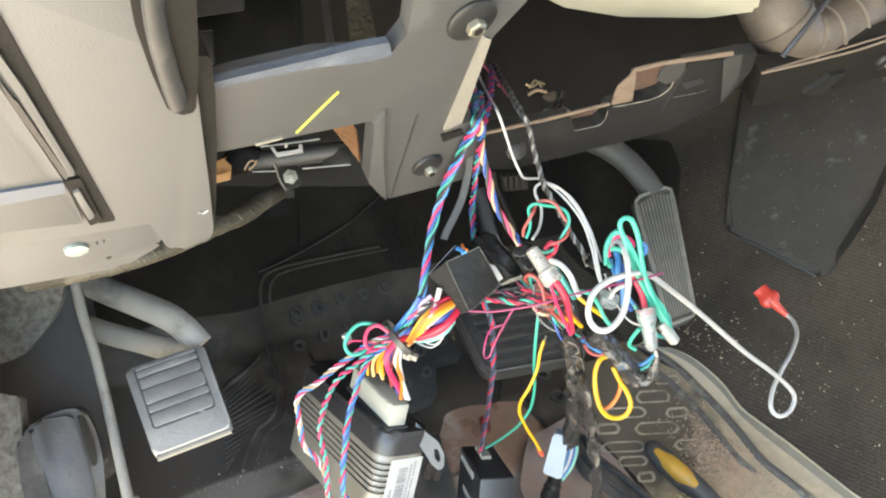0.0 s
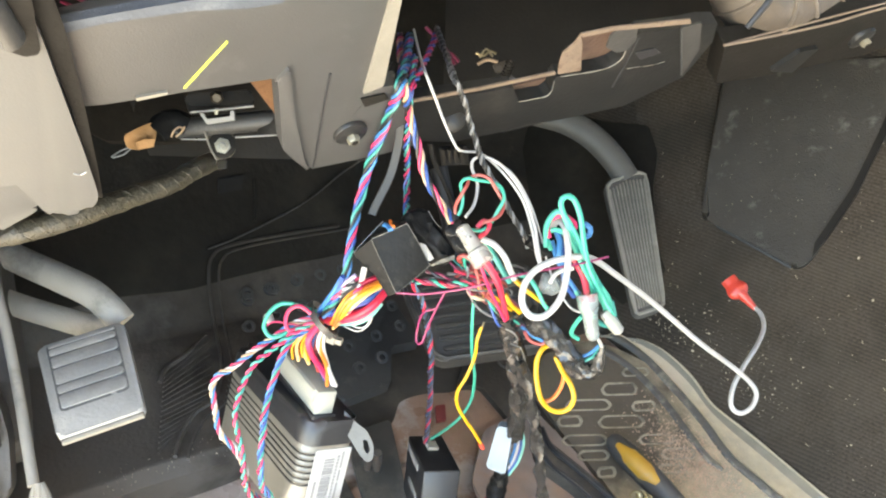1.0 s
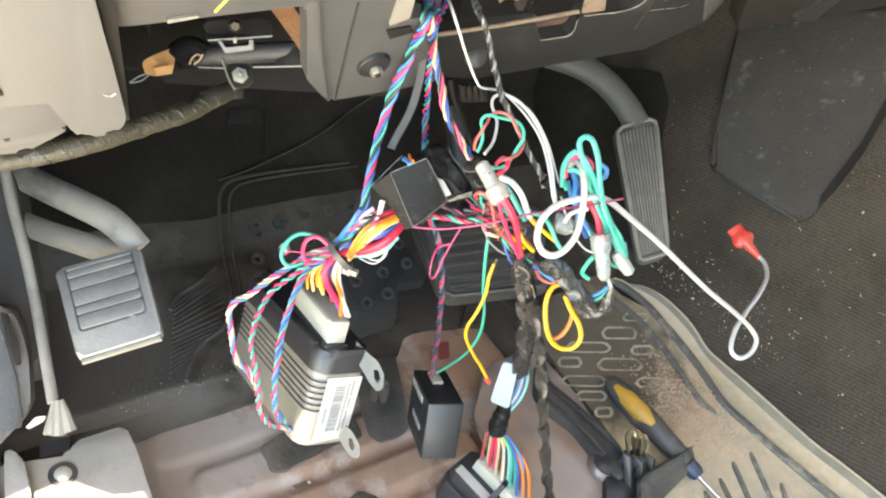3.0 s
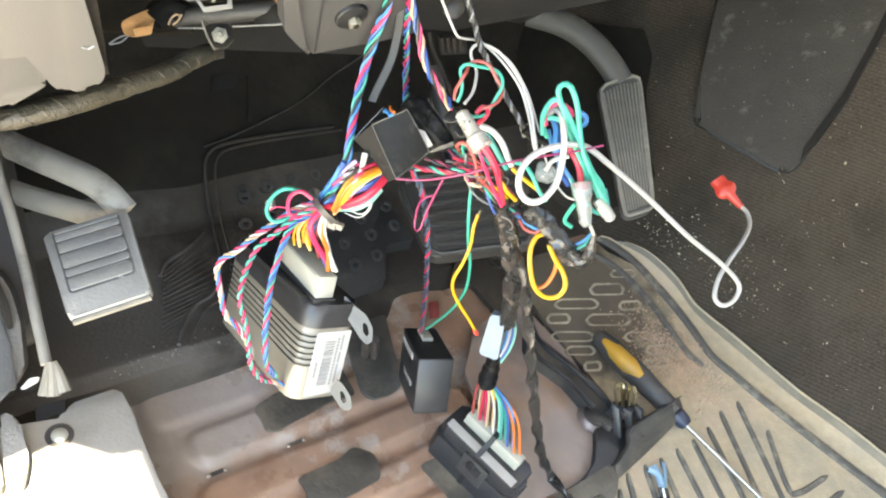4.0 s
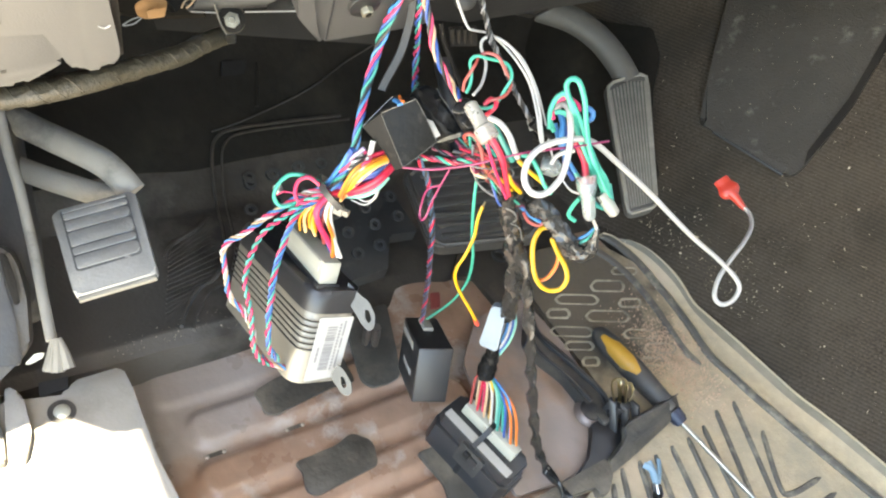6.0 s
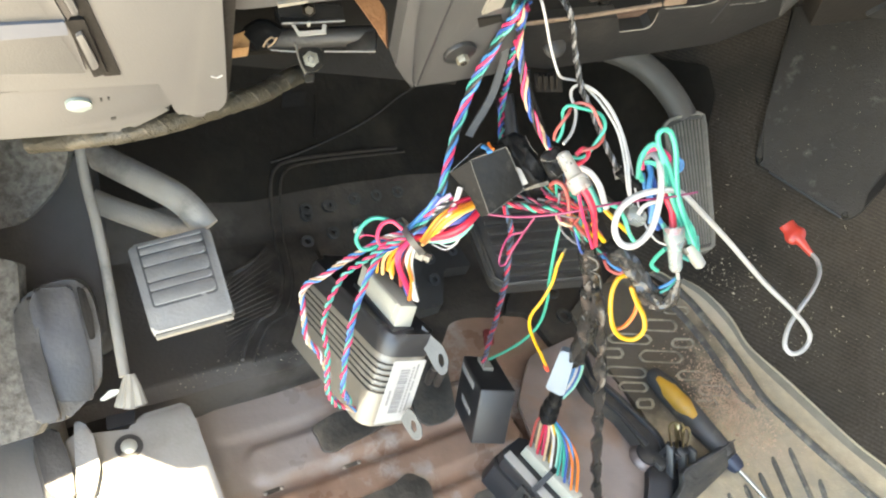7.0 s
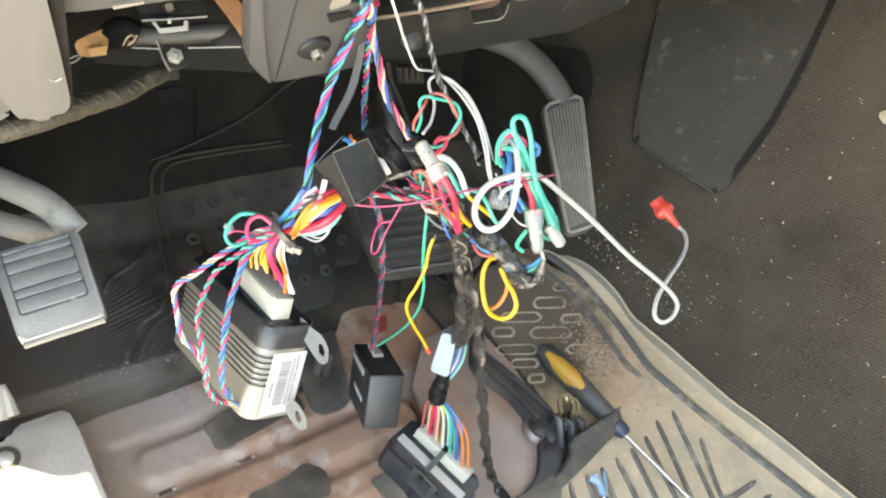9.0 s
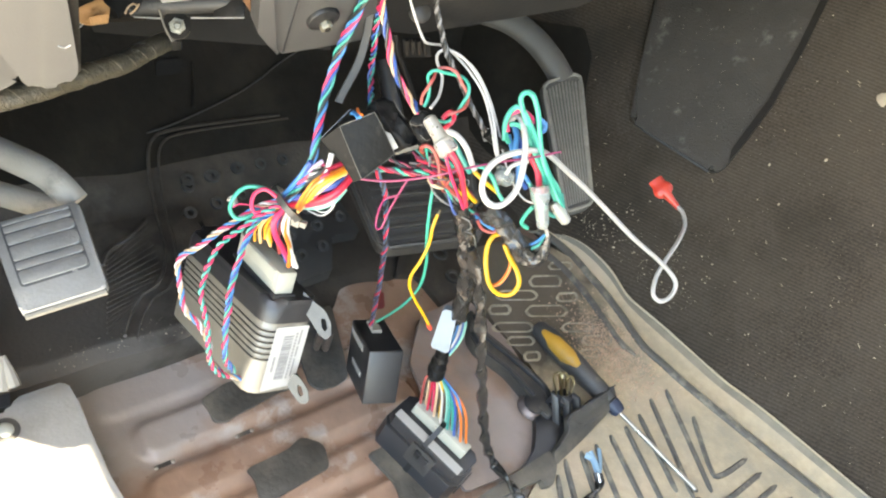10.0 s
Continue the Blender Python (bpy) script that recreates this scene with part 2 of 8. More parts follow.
M["greylabel"] = mat("grey_label_strip", (0.3, 0.29, 0.27), 0.5, var=0.1, bump=0.1)
M["case"] = mat("bronze_grey_module_case", (0.17, 0.156, 0.128), 0.4, var=0.15, scale=30, col2=(0.24, 0.22, 0.18), spots=0.2, spot_scale=25, bump=0.08, metal=0.35)
M["loom"] = mat("dusty_woven_loom_tape", (0.055, 0.046, 0.03), 0.5, var=0.45, scale=90, col2=(0.115, 0.095, 0.062), spots=0.35, spot_scale=30, bump=0.9, bump_scale=220)
M["wood"] = mat("brown_foam_strip", (0.28, 0.13, 0.055), 0.85, var=0.3, scale=120, col2=(0.2, 0.085, 0.035), spots=0.35, spot_scale=40, bump=0.6)
M["orangetape"] = mat("amber_masking_tape", (0.42, 0.215, 0.085), 0.55, var=0.25, scale=60, bump=0.4)
M["yellowmark"] = mat("yellow_marker", (0.5, 0.5, 0.07), 0.5, var=0.08, bump=0)
M["handleblack"] = mat("black_grip_rubber", (0.045, 0.043, 0.04), 0.6, var=0.2, col2=(0.1, 0.09, 0.07), spots=0.2, spot_scale=25, bump=0.2)
M["handleyellow"] = mat("yellow_grip_inset", (0.38, 0.2, 0.02), 0.5, var=0.2, scale=60, col2=(0.3, 0.2, 0.06), spots=0.3, spot_scale=45, bump=0.25)
M["blueplastic"] = mat("blue_plastic", (0.012, 0.02, 0.042), 0.45, var=0.2, bump=0.1)
M["ltblue"] = mat("light_blue_vinyl", (0.16, 0.26, 0.34), 0.4, var=0.15, bump=0.1)
M["redtag"] = mat("dull_red_plastic", (0.17, 0.03, 0.026), 0.6, var=0.2, bump=0.1)
M["redvinyl"] = mat("red_vinyl_sleeve", (0.4, 0.035, 0.022), 0.4, var=0.12, bump=0.05)
M["debris"] = mat("pale_debris", (0.33, 0.275, 0.205), 0.8, var=0.3, bump=0.2, per_object=0.3)
# near-black: black plastic parts, and shade painted on sides and in cavities
M["void"] = mat("black_plastic_and_shade", (0.011, 0.0095, 0.0078), 0.7, var=0.4, scale=30, bump=0.2, spec=0.15)
M["tanedge"] = mat("tan_cut_plastic", (0.15, 0.137, 0.112), 0.6, var=0.15, scale=60, bump=0.2)
M["kickdark"] = mat("dark_grey_kick_trim", (0.062, 0.057, 0.051), 0.6, var=0.25, scale=40, col2=(0.1, 0.092, 0.08), spots=0.3, spot_scale=10, bump=0.3, bump_scale=260)
M["kickface"] = mat("dull_black_kick_face", (0.032, 0.031, 0.03), 0.4, var=0.25, scale=30, col2=(0.052, 0.048, 0.043), spots=0.3, spot_scale=16, bump=0.15, spec=0.4)
M["tab"] = mat("dull_grey_steel", (0.07, 0.067, 0.06), 0.45, metal=0.5, var=0.25, scale=60, bump=0.15)
M["insul"] = mat("black_firewall_insulation", (0.014, 0.0115, 0.0085), 0.85, var=0.4, scale=40, col2=(0.022, 0.018, 0.013), spots=0.3, spot_scale=7, bump=0.5, bump_scale=90, spec=0.15)
M["capclear"] = mat("clear_nylon_cap", (0.45, 0.49, 0.475), 0.25, var=0.06, scale=80, trans=0.75, bump=0.06)
M["pebble"] = mat("grey_pebbled_carpet", (0.15, 0.139, 0.12), 0.9, var=0.6, scale=150, bump=1.0, bump_scale=150, spec=0.15, col2=(0.075, 0.068, 0.058), spots=0.45, spot_scale=130, edge=1.5)
M["bluegrey"] = mat("blue_grey_plastic", (0.055, 0.065, 0.083), 0.4, var=0.08, scale=20, bump=0.03)
M["clip"] = mat("pale_green_clip", (0.2, 0.23, 0.2), 0.35, var=0.05, bump=0.03)
M["strap"] = mat("satin_black_nylon", (0.013, 0.013, 0.0127), 0.44, var=0.2, scale=60, bump=0.15, spec=0.3)
M["sleeve"] = mat("crinkled_shiny_tape", (0.017, 0.0163, 0.015), 0.24, var=0.3, scale=60, col2=(0.038, 0.035, 0.029), spots=0.25, spot_scale=40, bump=0.35, bump_scale=240, spec=0.6)
M["acceldark"] = mat("dark_accelerator_grooves", (0.07, 0.066, 0.058), 0.75, var=0.2, scale=40, bump=0.2)
M["accelarm"] = mat("dusty_dark_pedal_arm", (0.06, 0.056, 0.048), 0.6, var=0.25, scale=30, col2=(0.11, 0.1, 0.085), spots=0.2, spot_scale=18, bump=0.2)
M["duct"] = mat("brown_black_duct", (0.085, 0.066, 0.05), 0.55, var=0.35, scale=25, col2=(0.13, 0.105, 0.08), spots=0.3, spot_scale=20, bump=0.25, spec=0.25)
M["reddust"] = mat("red_brown_grit", (0.52, 0.35, 0.245), 0.9, var=0.35, bump=0.2)
M["notchred"] = mat("red_brown_cut_foam", (0.07, 0.038, 0.024), 0.8, var=0.3, scale=60, bump=0.4)
M["boltpink"] = mat("pinkish_dull_steel", (0.17, 0.135, 0.12), 0.4, metal=0.3, var=0.2, scale=60, bump=0.1)
M["tanface"] = mat("torn_tan_plastic", (0.13, 0.092, 0.065), 0.7, var=0.3, scale=70, col2=(0.07, 0.042, 0.028), spots=0.25, spot_scale=60, bump=0.4)
# paler tone for highlights drawn on the black tape
M["crease"] = mat("painted_tape_highlight", (0.1, 0.098, 0.09), 0.25, var=0.2, bump=0.1, spec=0.8)
M["roof"] = mat("grey_unseen_shell", (0.3, 0.29, 0.27), 0.9, var=0.05, bump=0.1)
WIRE = dict(white=(0.35, 0.342, 0.325), red=(0.36, 0.013, 0.035), pink=(0.38, 0.02, 0.07), blue=(0.022, 0.06, 0.21), teal=(0.028, 0.2, 0.165), green=(0.025, 0.25, 0.175),
            sky=(0.03, 0.14, 0.31), yellow=(0.43, 0.235, 0.008), orange=(0.46, 0.11, 0.014), tan=(0.36, 0.25, 0.155), violet=(0.09, 0.07, 0.28),
            maroon=(0.14, 0.015, 0.04), grey=(0.12, 0.12, 0.12), black=(0.014, 0.014, 0.014), rust=(0.22, 0.042, 0.036), mint=(0.15, 0.36, 0.29), magenta=(0.19, 0.02, 0.07),
            slate=(0.03, 0.062, 0.105), amber=(0.6, 0.235, 0.02), peach=(0.62, 0.37, 0.17), lilac=(0.3, 0.24, 0.36))
for _k, _c in WIRE.items():
    M["w_" + _k] = mat(_k + "_wire_insulation", _c, 0.34, var=0.14, scale=120, bump=0.05, bump_scale=500, spec=0.45)


# ---- mesh helpers ----
def part(name, bm, material, parent=None, label="", smooth=True, mesh=None):
    """Links a bmesh, drawn in units of the plan, as one mesh object under parent."""
    me = mesh or bpy.data.meshes.new(name)
    if mesh is None:
        bmesh.ops.recalc_face_normals(bm, faces=bm.faces)
        bm.transform(Matrix.Scale(K, 4))
        bm.to_mesh(me)
        bm.free()
        for p in me.polygons:
            p.use_smooth = smooth
        if smooth:
            me.set_sharp_from_angle(angle=radians(38))
        me.materials.append(material)
    ob = new(name, me)
    if parent is not None:
        ob.parent = parent
    if label:
        tagged(ob, label)
    return ob


def thing(name, label, category, group="", kind="", at=(0, 0, 0)):
    ob = new(name)
    ob.empty_display_size = 0.02
    return tagged(ob, label, category, group, kind)


UP = Vector((0, 0, 1))


def V(p):
    return Vector(p)


def smooth_path(pts, step=0.0026):
    """Catmull-Rom through pts, sampled about every step metres."""
    p = [V(q) for q in pts]
    if len(p) == 2:
        n = max(2, int((p[1] - p[0]).length / step))
        return [p[0].lerp(p[1], i / n) for i in range(n + 1)]
    p = [p[0] * 2 - p[1]] + p + [p[-1] * 2 - p[-2]]
    out = []
    for i in range(1, len(p) - 2):
        a, b, c, d = p[i - 1:i + 3]
        n = max(2, int((c - b).length / step))
        for k in range(n):
            t = k / n
            out.append(0.5 * ((2 * b) + (c - a) * t + (2 * a - 5 * b + 4 * c - d) * t * t + (3 * b - a - 3 * c + d) * t ** 3))
    out.append(p[-2])
    return out


def frames(path):
    """Tangent, side and up along a path, carried without twist."""
    out = []
    side = None
    for i, q in enumerate(path):
        t = (path[min(i + 1, len(path) - 1)] - path[max(i - 1, 0)]).normalized()
        if side is None:
            side = t.orthogonal().normalized()
        side = (side - t * side.dot(t)).normalized()
        out.append((t, side, t.cross(side)))
    return out


def tube_bm(path, r, sides=8, flat=1.0, bm=None, rough=0.0):
    """A capped tube; r is a number or one per sample; flat squeezes it across."""
    bm = bm or bmesh.new()
    rows = []
    fr = frames(path)
    for i, (q, (t, s, u)) in enumerate(zip(path, fr)):
        rad = r[i] if isinstance(r, (list, tuple)) else r
        ring = []
        for k in range(sides):
            a = 2 * math.pi * k / sides
            d = s * math.cos(a) + u * math.sin(a) * flat
            own = rad * (1 + rough * (noise.noise(Vector((2.6 * math.cos(a) + q.x * 9, 2.6 * math.sin(a), i * 0.22))) + 0.35 * noise.noise((q + d * rad) * 300))) if rough else rad
            ring.append(bm.verts.new(q + d * own))
        rows.append(ring)
    for a, b in zip(rows, rows[1:]):
        for k in range(sides):
            bm.faces.new((a[k], a[(k + 1) % sides], b[(k + 1) % sides], b[k]))
    bm.faces.new(rows[0][::-1])
    bm.faces.new(rows[-1])
    return bm


def wire(name, pts, r, colour, label, parent=None, category="wire", group=""):
    """One insulated wire as a thing (or a part, under parent)."""
    ob = part(name, tube_bm(smooth_path(pts), r), M["w_" + colour], parent)
    if parent is None:
        tagged(ob, label, category, group)
    return ob


def strands(parent, pts, colours, R, r, pitch, phase=0.0, jitter=0.0):
    """Wires twisted round one path, each a part of its own."""
    path = smooth_path(pts, 0.0022)
    fr = frames(path)
    dist = [0.0]
    for a, b in zip(path, path[1:]):
        dist.append(dist[-1] + (b - a).length)
    for k, c in enumerate(colours):
        a0 = phase + 2 * math.pi * k / len(colours)
        own = []
        for i, (q, (t, s, u)) in enumerate(zip(path, fr)):
            a = a0 + 2 * math.pi * dist[i] / pitch + 0.9 * noise.noise(Vector((dist[i] * 45, 7.0, pts[0][0] * 50)))
            q = q + Vector([0.0011 * noise.noise(Vector((dist[i] * 38, n * 5.3, pts[0][1] * 60))) for n in range(3)])
            loose = R * (1 + 0.6 * noise.noise(Vector((dist[i] * 70, k * 3.1, pts[0][2] * 40))))
            own.append(q + (s * math.cos(a) + u * math.sin(a)) * loose)
        part("strand", tube_bm(own, r, 7), M["w_" + c], parent, c + " insulated strand")


def twisted(label, pts, colours, R=0.0017, r=0.0014, pitch=0.022, group="twisted wires"):
    ob = thing("twisted_wire", label, "wire", group)
    strands(ob, pts, colours, R, r, pitch)
    return ob


def newell(pts):
    n = Vector((0, 0, 0))
    for a, b in zip(pts, pts[1:] + pts[:1]):
        n += Vector(((a.y - b.y) * (a.z + b.z), (a.z - b.z) * (a.x + b.x), (a.x - b.x) * (a.y + b.y)))
    return n.normalized()


def rounded(pts, r, seg=4):
    """Polygon corners rounded by radius r (one number or one per corner)."""
    p = [V(q) for q in pts]
    out = []
    for i, b in enumerate(p):
        rad = r[i] if isinstance(r, (list, tuple)) else r
        a, c = p[i - 1], p[(i + 1) % len(p)]
        if rad <= 0:
            out.append(b)
            continue
        d1, d2 = (a - b), (c - b)
        k = min(rad, d1.length * 0.45, d2.length * 0.45)
        s, e = b + d1.normalized() * k, b + d2.normalized() * k
        for j in range(seg + 1):
            t = j / seg
            out.append(s * (1 - t) ** 2 + b * 2 * t * (1 - t) + e * t * t)
    return out


def slab_bm(pts, thick, r=0.0, bevel=0.0, toward=None, bm=None):
    """A flat polygon with thickness, its face at pts and its body behind it. toward: a point on the face's open side."""
    bm = bm or bmesh.new()
    p = rounded(pts, r) if r else [V(q) for q in pts]
    n = newell(p)
    cen = sum(p, Vector()) / len(p)
    if n.dot(V(toward if toward is not None else EYE) - cen) < 0:
        p, n = p[::-1], -n
    top = [bm.verts.new(q) for q in p]
    bot = [bm.verts.new(q - n * thick) for q in p]
    f = bm.faces.new(top)
    bm.faces.new(bot[::-1])
    k = len(p)
    for i in range(k):
        bm.faces.new((top[i], bot[i], bot[(i + 1) % k], top[(i + 1) % k]))
    if bevel:
        bmesh.ops.bevel(bm, geom=list(f.edges), offset=bevel, segments=2, affect="EDGES", profile=0.5)
    return bm


def box_bm(o, U, W, N, bevel=0.0, seg=2, bm=None):
    """A box from a corner and three edge vectors."""
    own = bmesh.new()
    o, U, W, N = V(o), V(U), V(W), V(N)
    v = [own.verts.new(o + U * a + W * b + N * c) for a in (0, 1) for b in (0, 1) for c in (0, 1)]
    for q in ((0, 1, 3, 2), (4, 6, 7, 5), (0, 4, 5, 1), (2, 3, 7, 6), (0, 2, 6, 4), (1, 5, 7, 3)):
        own.faces.new([v[i] for i in q])
    bmesh.ops.recalc_face_normals(own, faces=own.faces)
    if bevel:
        bmesh.ops.bevel(own, geom=own.edges[:], offset=bevel, segments=seg, affect="EDGES", profile=0.5)
    if bm is None:
        return own
    me = bpy.data.meshes.new("tmp")
    own.to_mesh(me)
    own.free()
    bm.from_mesh(me)
    bpy.data.meshes.remove(me)
    return bm


def lathe_bm(a, b, prof, sides=20, bm=None):
    """Turned shape along a to b; prof: pairs of (share of the way, radius)."""
    a, b = V(a), V(b)
    t = (b - a).normalized()
    s = t.orthogonal().normalized()
    u = t.cross(s)
    bm = bm or bmesh.new()
    rows = []
    for k, rad in prof:
        q = a.lerp(b, k)
        rows.append([bm.verts.new(q + (s * math.cos(x) + u * math.sin(x)) * max(rad, 1e-5)) for x in (2 * math.pi * j / sides for j in range(sides))])
    for p, q in zip(rows, rows[1:]):
        for j in range(sides):
            bm.faces.new((p[j], p[(j + 1) % sides], q[(j + 1) % sides], q[j]))
    bm.faces.new(rows[0][::-1])
    bm.faces.new(rows[-1])
    return bm


def strip_bm(path, w, h):
    """A low moulded strip with a rounded top, lying along a path on the floor."""
    bm = bmesh.new()
    rows = []
    for i, q in enumerate(path):
        t = path[min(i + 1, len(path) - 1)] - path[max(i - 1, 0)]
        side = t.cross(UP).normalized() * w * 0.5
        k = min(1.0, 0.35 + 0.3 * min(i, len(path) - 1 - i))
        rows.append([bm.verts.new(q + side * a * k + UP * h * b) for a, b in ((-1, -0.5), (-1, 0.4), (-0.7, 0.9), (0, 1), (0.7, 0.9), (1, 0.4), (1, -0.5))])
    for a, b in zip(rows, rows[1:]):
        for k in range(7):
            bm.faces.new((a[k], a[(k + 1) % 7], b[(k + 1) % 7], b[k]))
    bm.faces.new(rows[0][::-1])
    bm.faces.new(rows[-1])
    return bm


def strap_bm(path, w, h):
    """A flat strap along a path, its broad side towards the open side of the footwell."""
    bm = bmesh.new()
    rows = []
    for i, q in enumerate(path):
        t = (path[min(i + 1, len(path) - 1)] - path[max(i - 1, 0)]).normalized()
        face = (V(EYE) - q).normalized()
        side = t.cross(face).normalized()
        up = side.cross(t)
        rows.append([bm.verts.new(q + side * w * a + up * h * b) for a, b in ((-0.5, 0), (-0.42, 0.5), (0.42, 0.5), (0.5, 0), (0.42, -0.5), (-0.42, -0.5))])
    for a, b in zip(rows, rows[1:]):
        for k in range(6):
            bm.faces.new((a[k], a[(k + 1) % 6], b[(k + 1) % 6], b[k]))
    bm.faces.new(rows[0][::-1])
    bm.faces.new(rows[-1])
    return bm


def ring_bm(c, n, r0, r1, h, sides=24):
    """A flat washer with a hole, its face at c looking along n."""
    c, n = V(c), V(n).normalized()
    s = n.orthogonal().normalized()
    u = n.cross(s)
    bm = bmesh.new()
    loops = []
    for rad, z in ((r0, 0), (r1, 0), (r1, -h), (r0, -h)):
        loops.append([bm.verts.new(c + (s * math.cos(x) + u * math.sin(x)) * rad + n * z) for x in (2 * math.pi * j / sides for j in range(sides))])
    for a, b in zip(loops, loops[1:] + loops[:1]):
        for j in range(sides):
            bm.faces.new((a[j], a[(j + 1) % sides], b[(j + 1) % sides], b[j]))
    return bm


def grid_bm(nx, ny, f):
    """A sheet of nx by ny cells from f(u, v)."""
    bm = bmesh.new()
    vs = [[bm.verts.new(f(i / nx, j / ny)) for j in range(ny + 1)] for i in range(nx + 1)]
    for i in range(nx):
        for j in range(ny):
            bm.faces.new((vs[i][j], vs[i + 1][j], vs[i + 1][j + 1], vs[i][j + 1]))
    return bm


def solid(bm, thick):
    """Gives an open sheet a thickness, below its faces."""
    bmesh.ops.recalc_face_normals(bm, faces=bm.faces)
    up = sum((f.normal for f in bm.faces), Vector())
    if up.z < 0:
        bmesh.ops.reverse_faces(bm, faces=bm.faces)
    bmesh.ops.solidify(bm, geom=bm.faces[:], thickness=thick)
    return bm


def crumpled(pts, thick, amp):
    """A closed outline filled as a lumpy, creased skin with a body behind it."""
    p = rounded(pts, 0.004, 3)
    n = newell(p)
    cen = sum(p, Vector()) / len(p)
    if n.dot(V(EYE) - cen) < 0:
        p, n = p[::-1], -n
    bm = bmesh.new()
    rings = []
    for k, h in ((1.0, -1.0), (1.0, -0.25), (0.93, 0.0), (0.8, 0.08), (0.65, 0.14), (0.5, 0.18), (0.35, 0.2), (0.2, 0.2), (0.07, 0.2)):
        ring = []
        for q in p:
            c = cen.lerp(q, k)
            fold = abs(noise.noise(c * 95)) * 1.6 - 0.5 + 0.5 * noise.noise(c * 260)
            ring.append(bm.verts.new(c + n * (thick * h + amp * fold * (0.3 if h < 0 else 1.0))))
        rings.append(ring)
    m = len(p)
    for a, b in zip(rings, rings[1:]):
        for i in range(m):
            bm.faces.new((a[i], a[(i + 1) % m], b[(i + 1) % m], b[i]))
    bm.faces.new(rings[0][::-1])
    bm.faces.new(rings[-1])
    return bm


def taped_bm(path, R, pitch, sides=22, lap=0.3, flat=0.85, crush=0.25, fold=130.0, twist=0.0):
    """A tube wound with overlapping tape: each turn ends in a sharp lap, with crushed folds between."""
    bm = bmesh.new()
    rows = []
    s = 0.0
    for i, (q, (t, u, w)) in enumerate(zip(path, frames(path))):
        if i:
            s += (q - path[i - 1]).length
        rad = R[i] if isinstance(R, (list, tuple)) else R
        ring = []
        for k in range(sides):
            a = 2 * math.pi * k / sides
            turn = (k / sides + s / pitch + 0.22 * noise.noise(q * 60)) % 1.0
            b = a + s * twist
            f = abs(noise.noise(Vector((1.6 * math.cos(b), 1.6 * math.sin(b), s * fold)))) - 0.2
            own = rad * (0.86 + lap * (turn - 0.5) + crush * f)
            ring.append(bm.verts.new(q + u * math.cos(a) * own + w * math.sin(a) * own * flat))
        rows.append(ring)
    for a, b in zip(rows, rows[1:]):
        for k in range(sides):
            bm.faces.new((a[k], a[(k + 1) % sides], b[(k + 1) % sides], b[k]))
    bm.faces.new(rows[0][::-1])
    bm.faces.new(rows[-1])
    return bm


def ribbon_bm(path, R, pitch, sides=16, thin=0.5):
    """A flat taped cable twisted about its own axis."""
    bm = bmesh.new()
    rows = []
    s = 0.0
    for i, (q, (t, u, w)) in enumerate(zip(path, frames(path))):
        if i:
            s += (q - path[i - 1]).length
        a0 = 2 * math.pi * s / pitch + 0.8 * noise.noise(q * 40)
        c = (u * math.cos(a0) + w * math.sin(a0), w * math.cos(a0) - u * math.sin(a0))
        ring = []
        for k in range(sides):
            a = 2 * math.pi * k / sides
            own = R * (1 + 0.16 * noise.noise(Vector((math.cos(a) * 2, math.sin(a) * 2, s * 180))))
            ring.append(bm.verts.new(q + c[0] * math.cos(a) * own * 1.15 + c[1] * math.sin(a) * own * thin * (1.25 if math.sin(a) > 0.2 else 0.8)))
        rows.append(ring)
    for a, b in zip(rows, rows[1:]):
        for k in range(sides):
            bm.faces.new((a[k], a[(k + 1) % sides], b[(k + 1) % sides], b[k]))
    bm.faces.new(rows[0][::-1])
    bm.faces.new(rows[-1])
    return bm


EYE = (0.05, 0.0, 0.82)

# ================= setting =================
# floor pan: pressed steel with ridges that run across the vehicle
GROOVES = (0.44, 0.377, 0.3145, 0.2555, 0.201, 0.142, 0.083, 0.024)


def floor_z(x, y):
    """Raised flat pads with rounded ends, parted by narrow pressed grooves."""
    z = 0.0
    wob = 0.0025 * noise.noise(Vector((x * 9, y * 7, 4)))
    for k, (y1, y0) in enumerate(zip(GROOVES, GROOVES[1:])):
        x0 = (0.236, 0.262, 0.252, 0.268, 0.28, 0.28, 0.28)[k]
        x1 = (0.52, 0.6, 0.6, 0.6, 0.6, 0.56, 0.5)[k]
        cx, cy, hx, hy, r = (x0 + x1) / 2, (y0 + y1) / 2, (x1 - x0) / 2, (y1 - y0) / 2 - 0.0085, 0.018
        qx, qy = abs(x - cx) - hx + r, abs(y + wob - cy) - hy + r
        d = math.hypot(max(qx, 0), max(qy, 0)) + min(max(qx, qy), 0) - r
        t = max(0.0, min(1.0, 0.5 - d / 0.013))
        z = max(z, t * t * (3 - 2 * t) * (0.004 if k == 0 else 0.0085))
    return z - 0.006 + 0.003 * noise.noise(Vector((x * 9, y * 9, 0)))


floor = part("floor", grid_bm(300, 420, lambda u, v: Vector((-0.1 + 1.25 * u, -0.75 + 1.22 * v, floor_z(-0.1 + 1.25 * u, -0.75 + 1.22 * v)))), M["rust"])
tagged(floor, "rust-brown painted steel floor pan with pressed ridges", "floor", kind="structure")

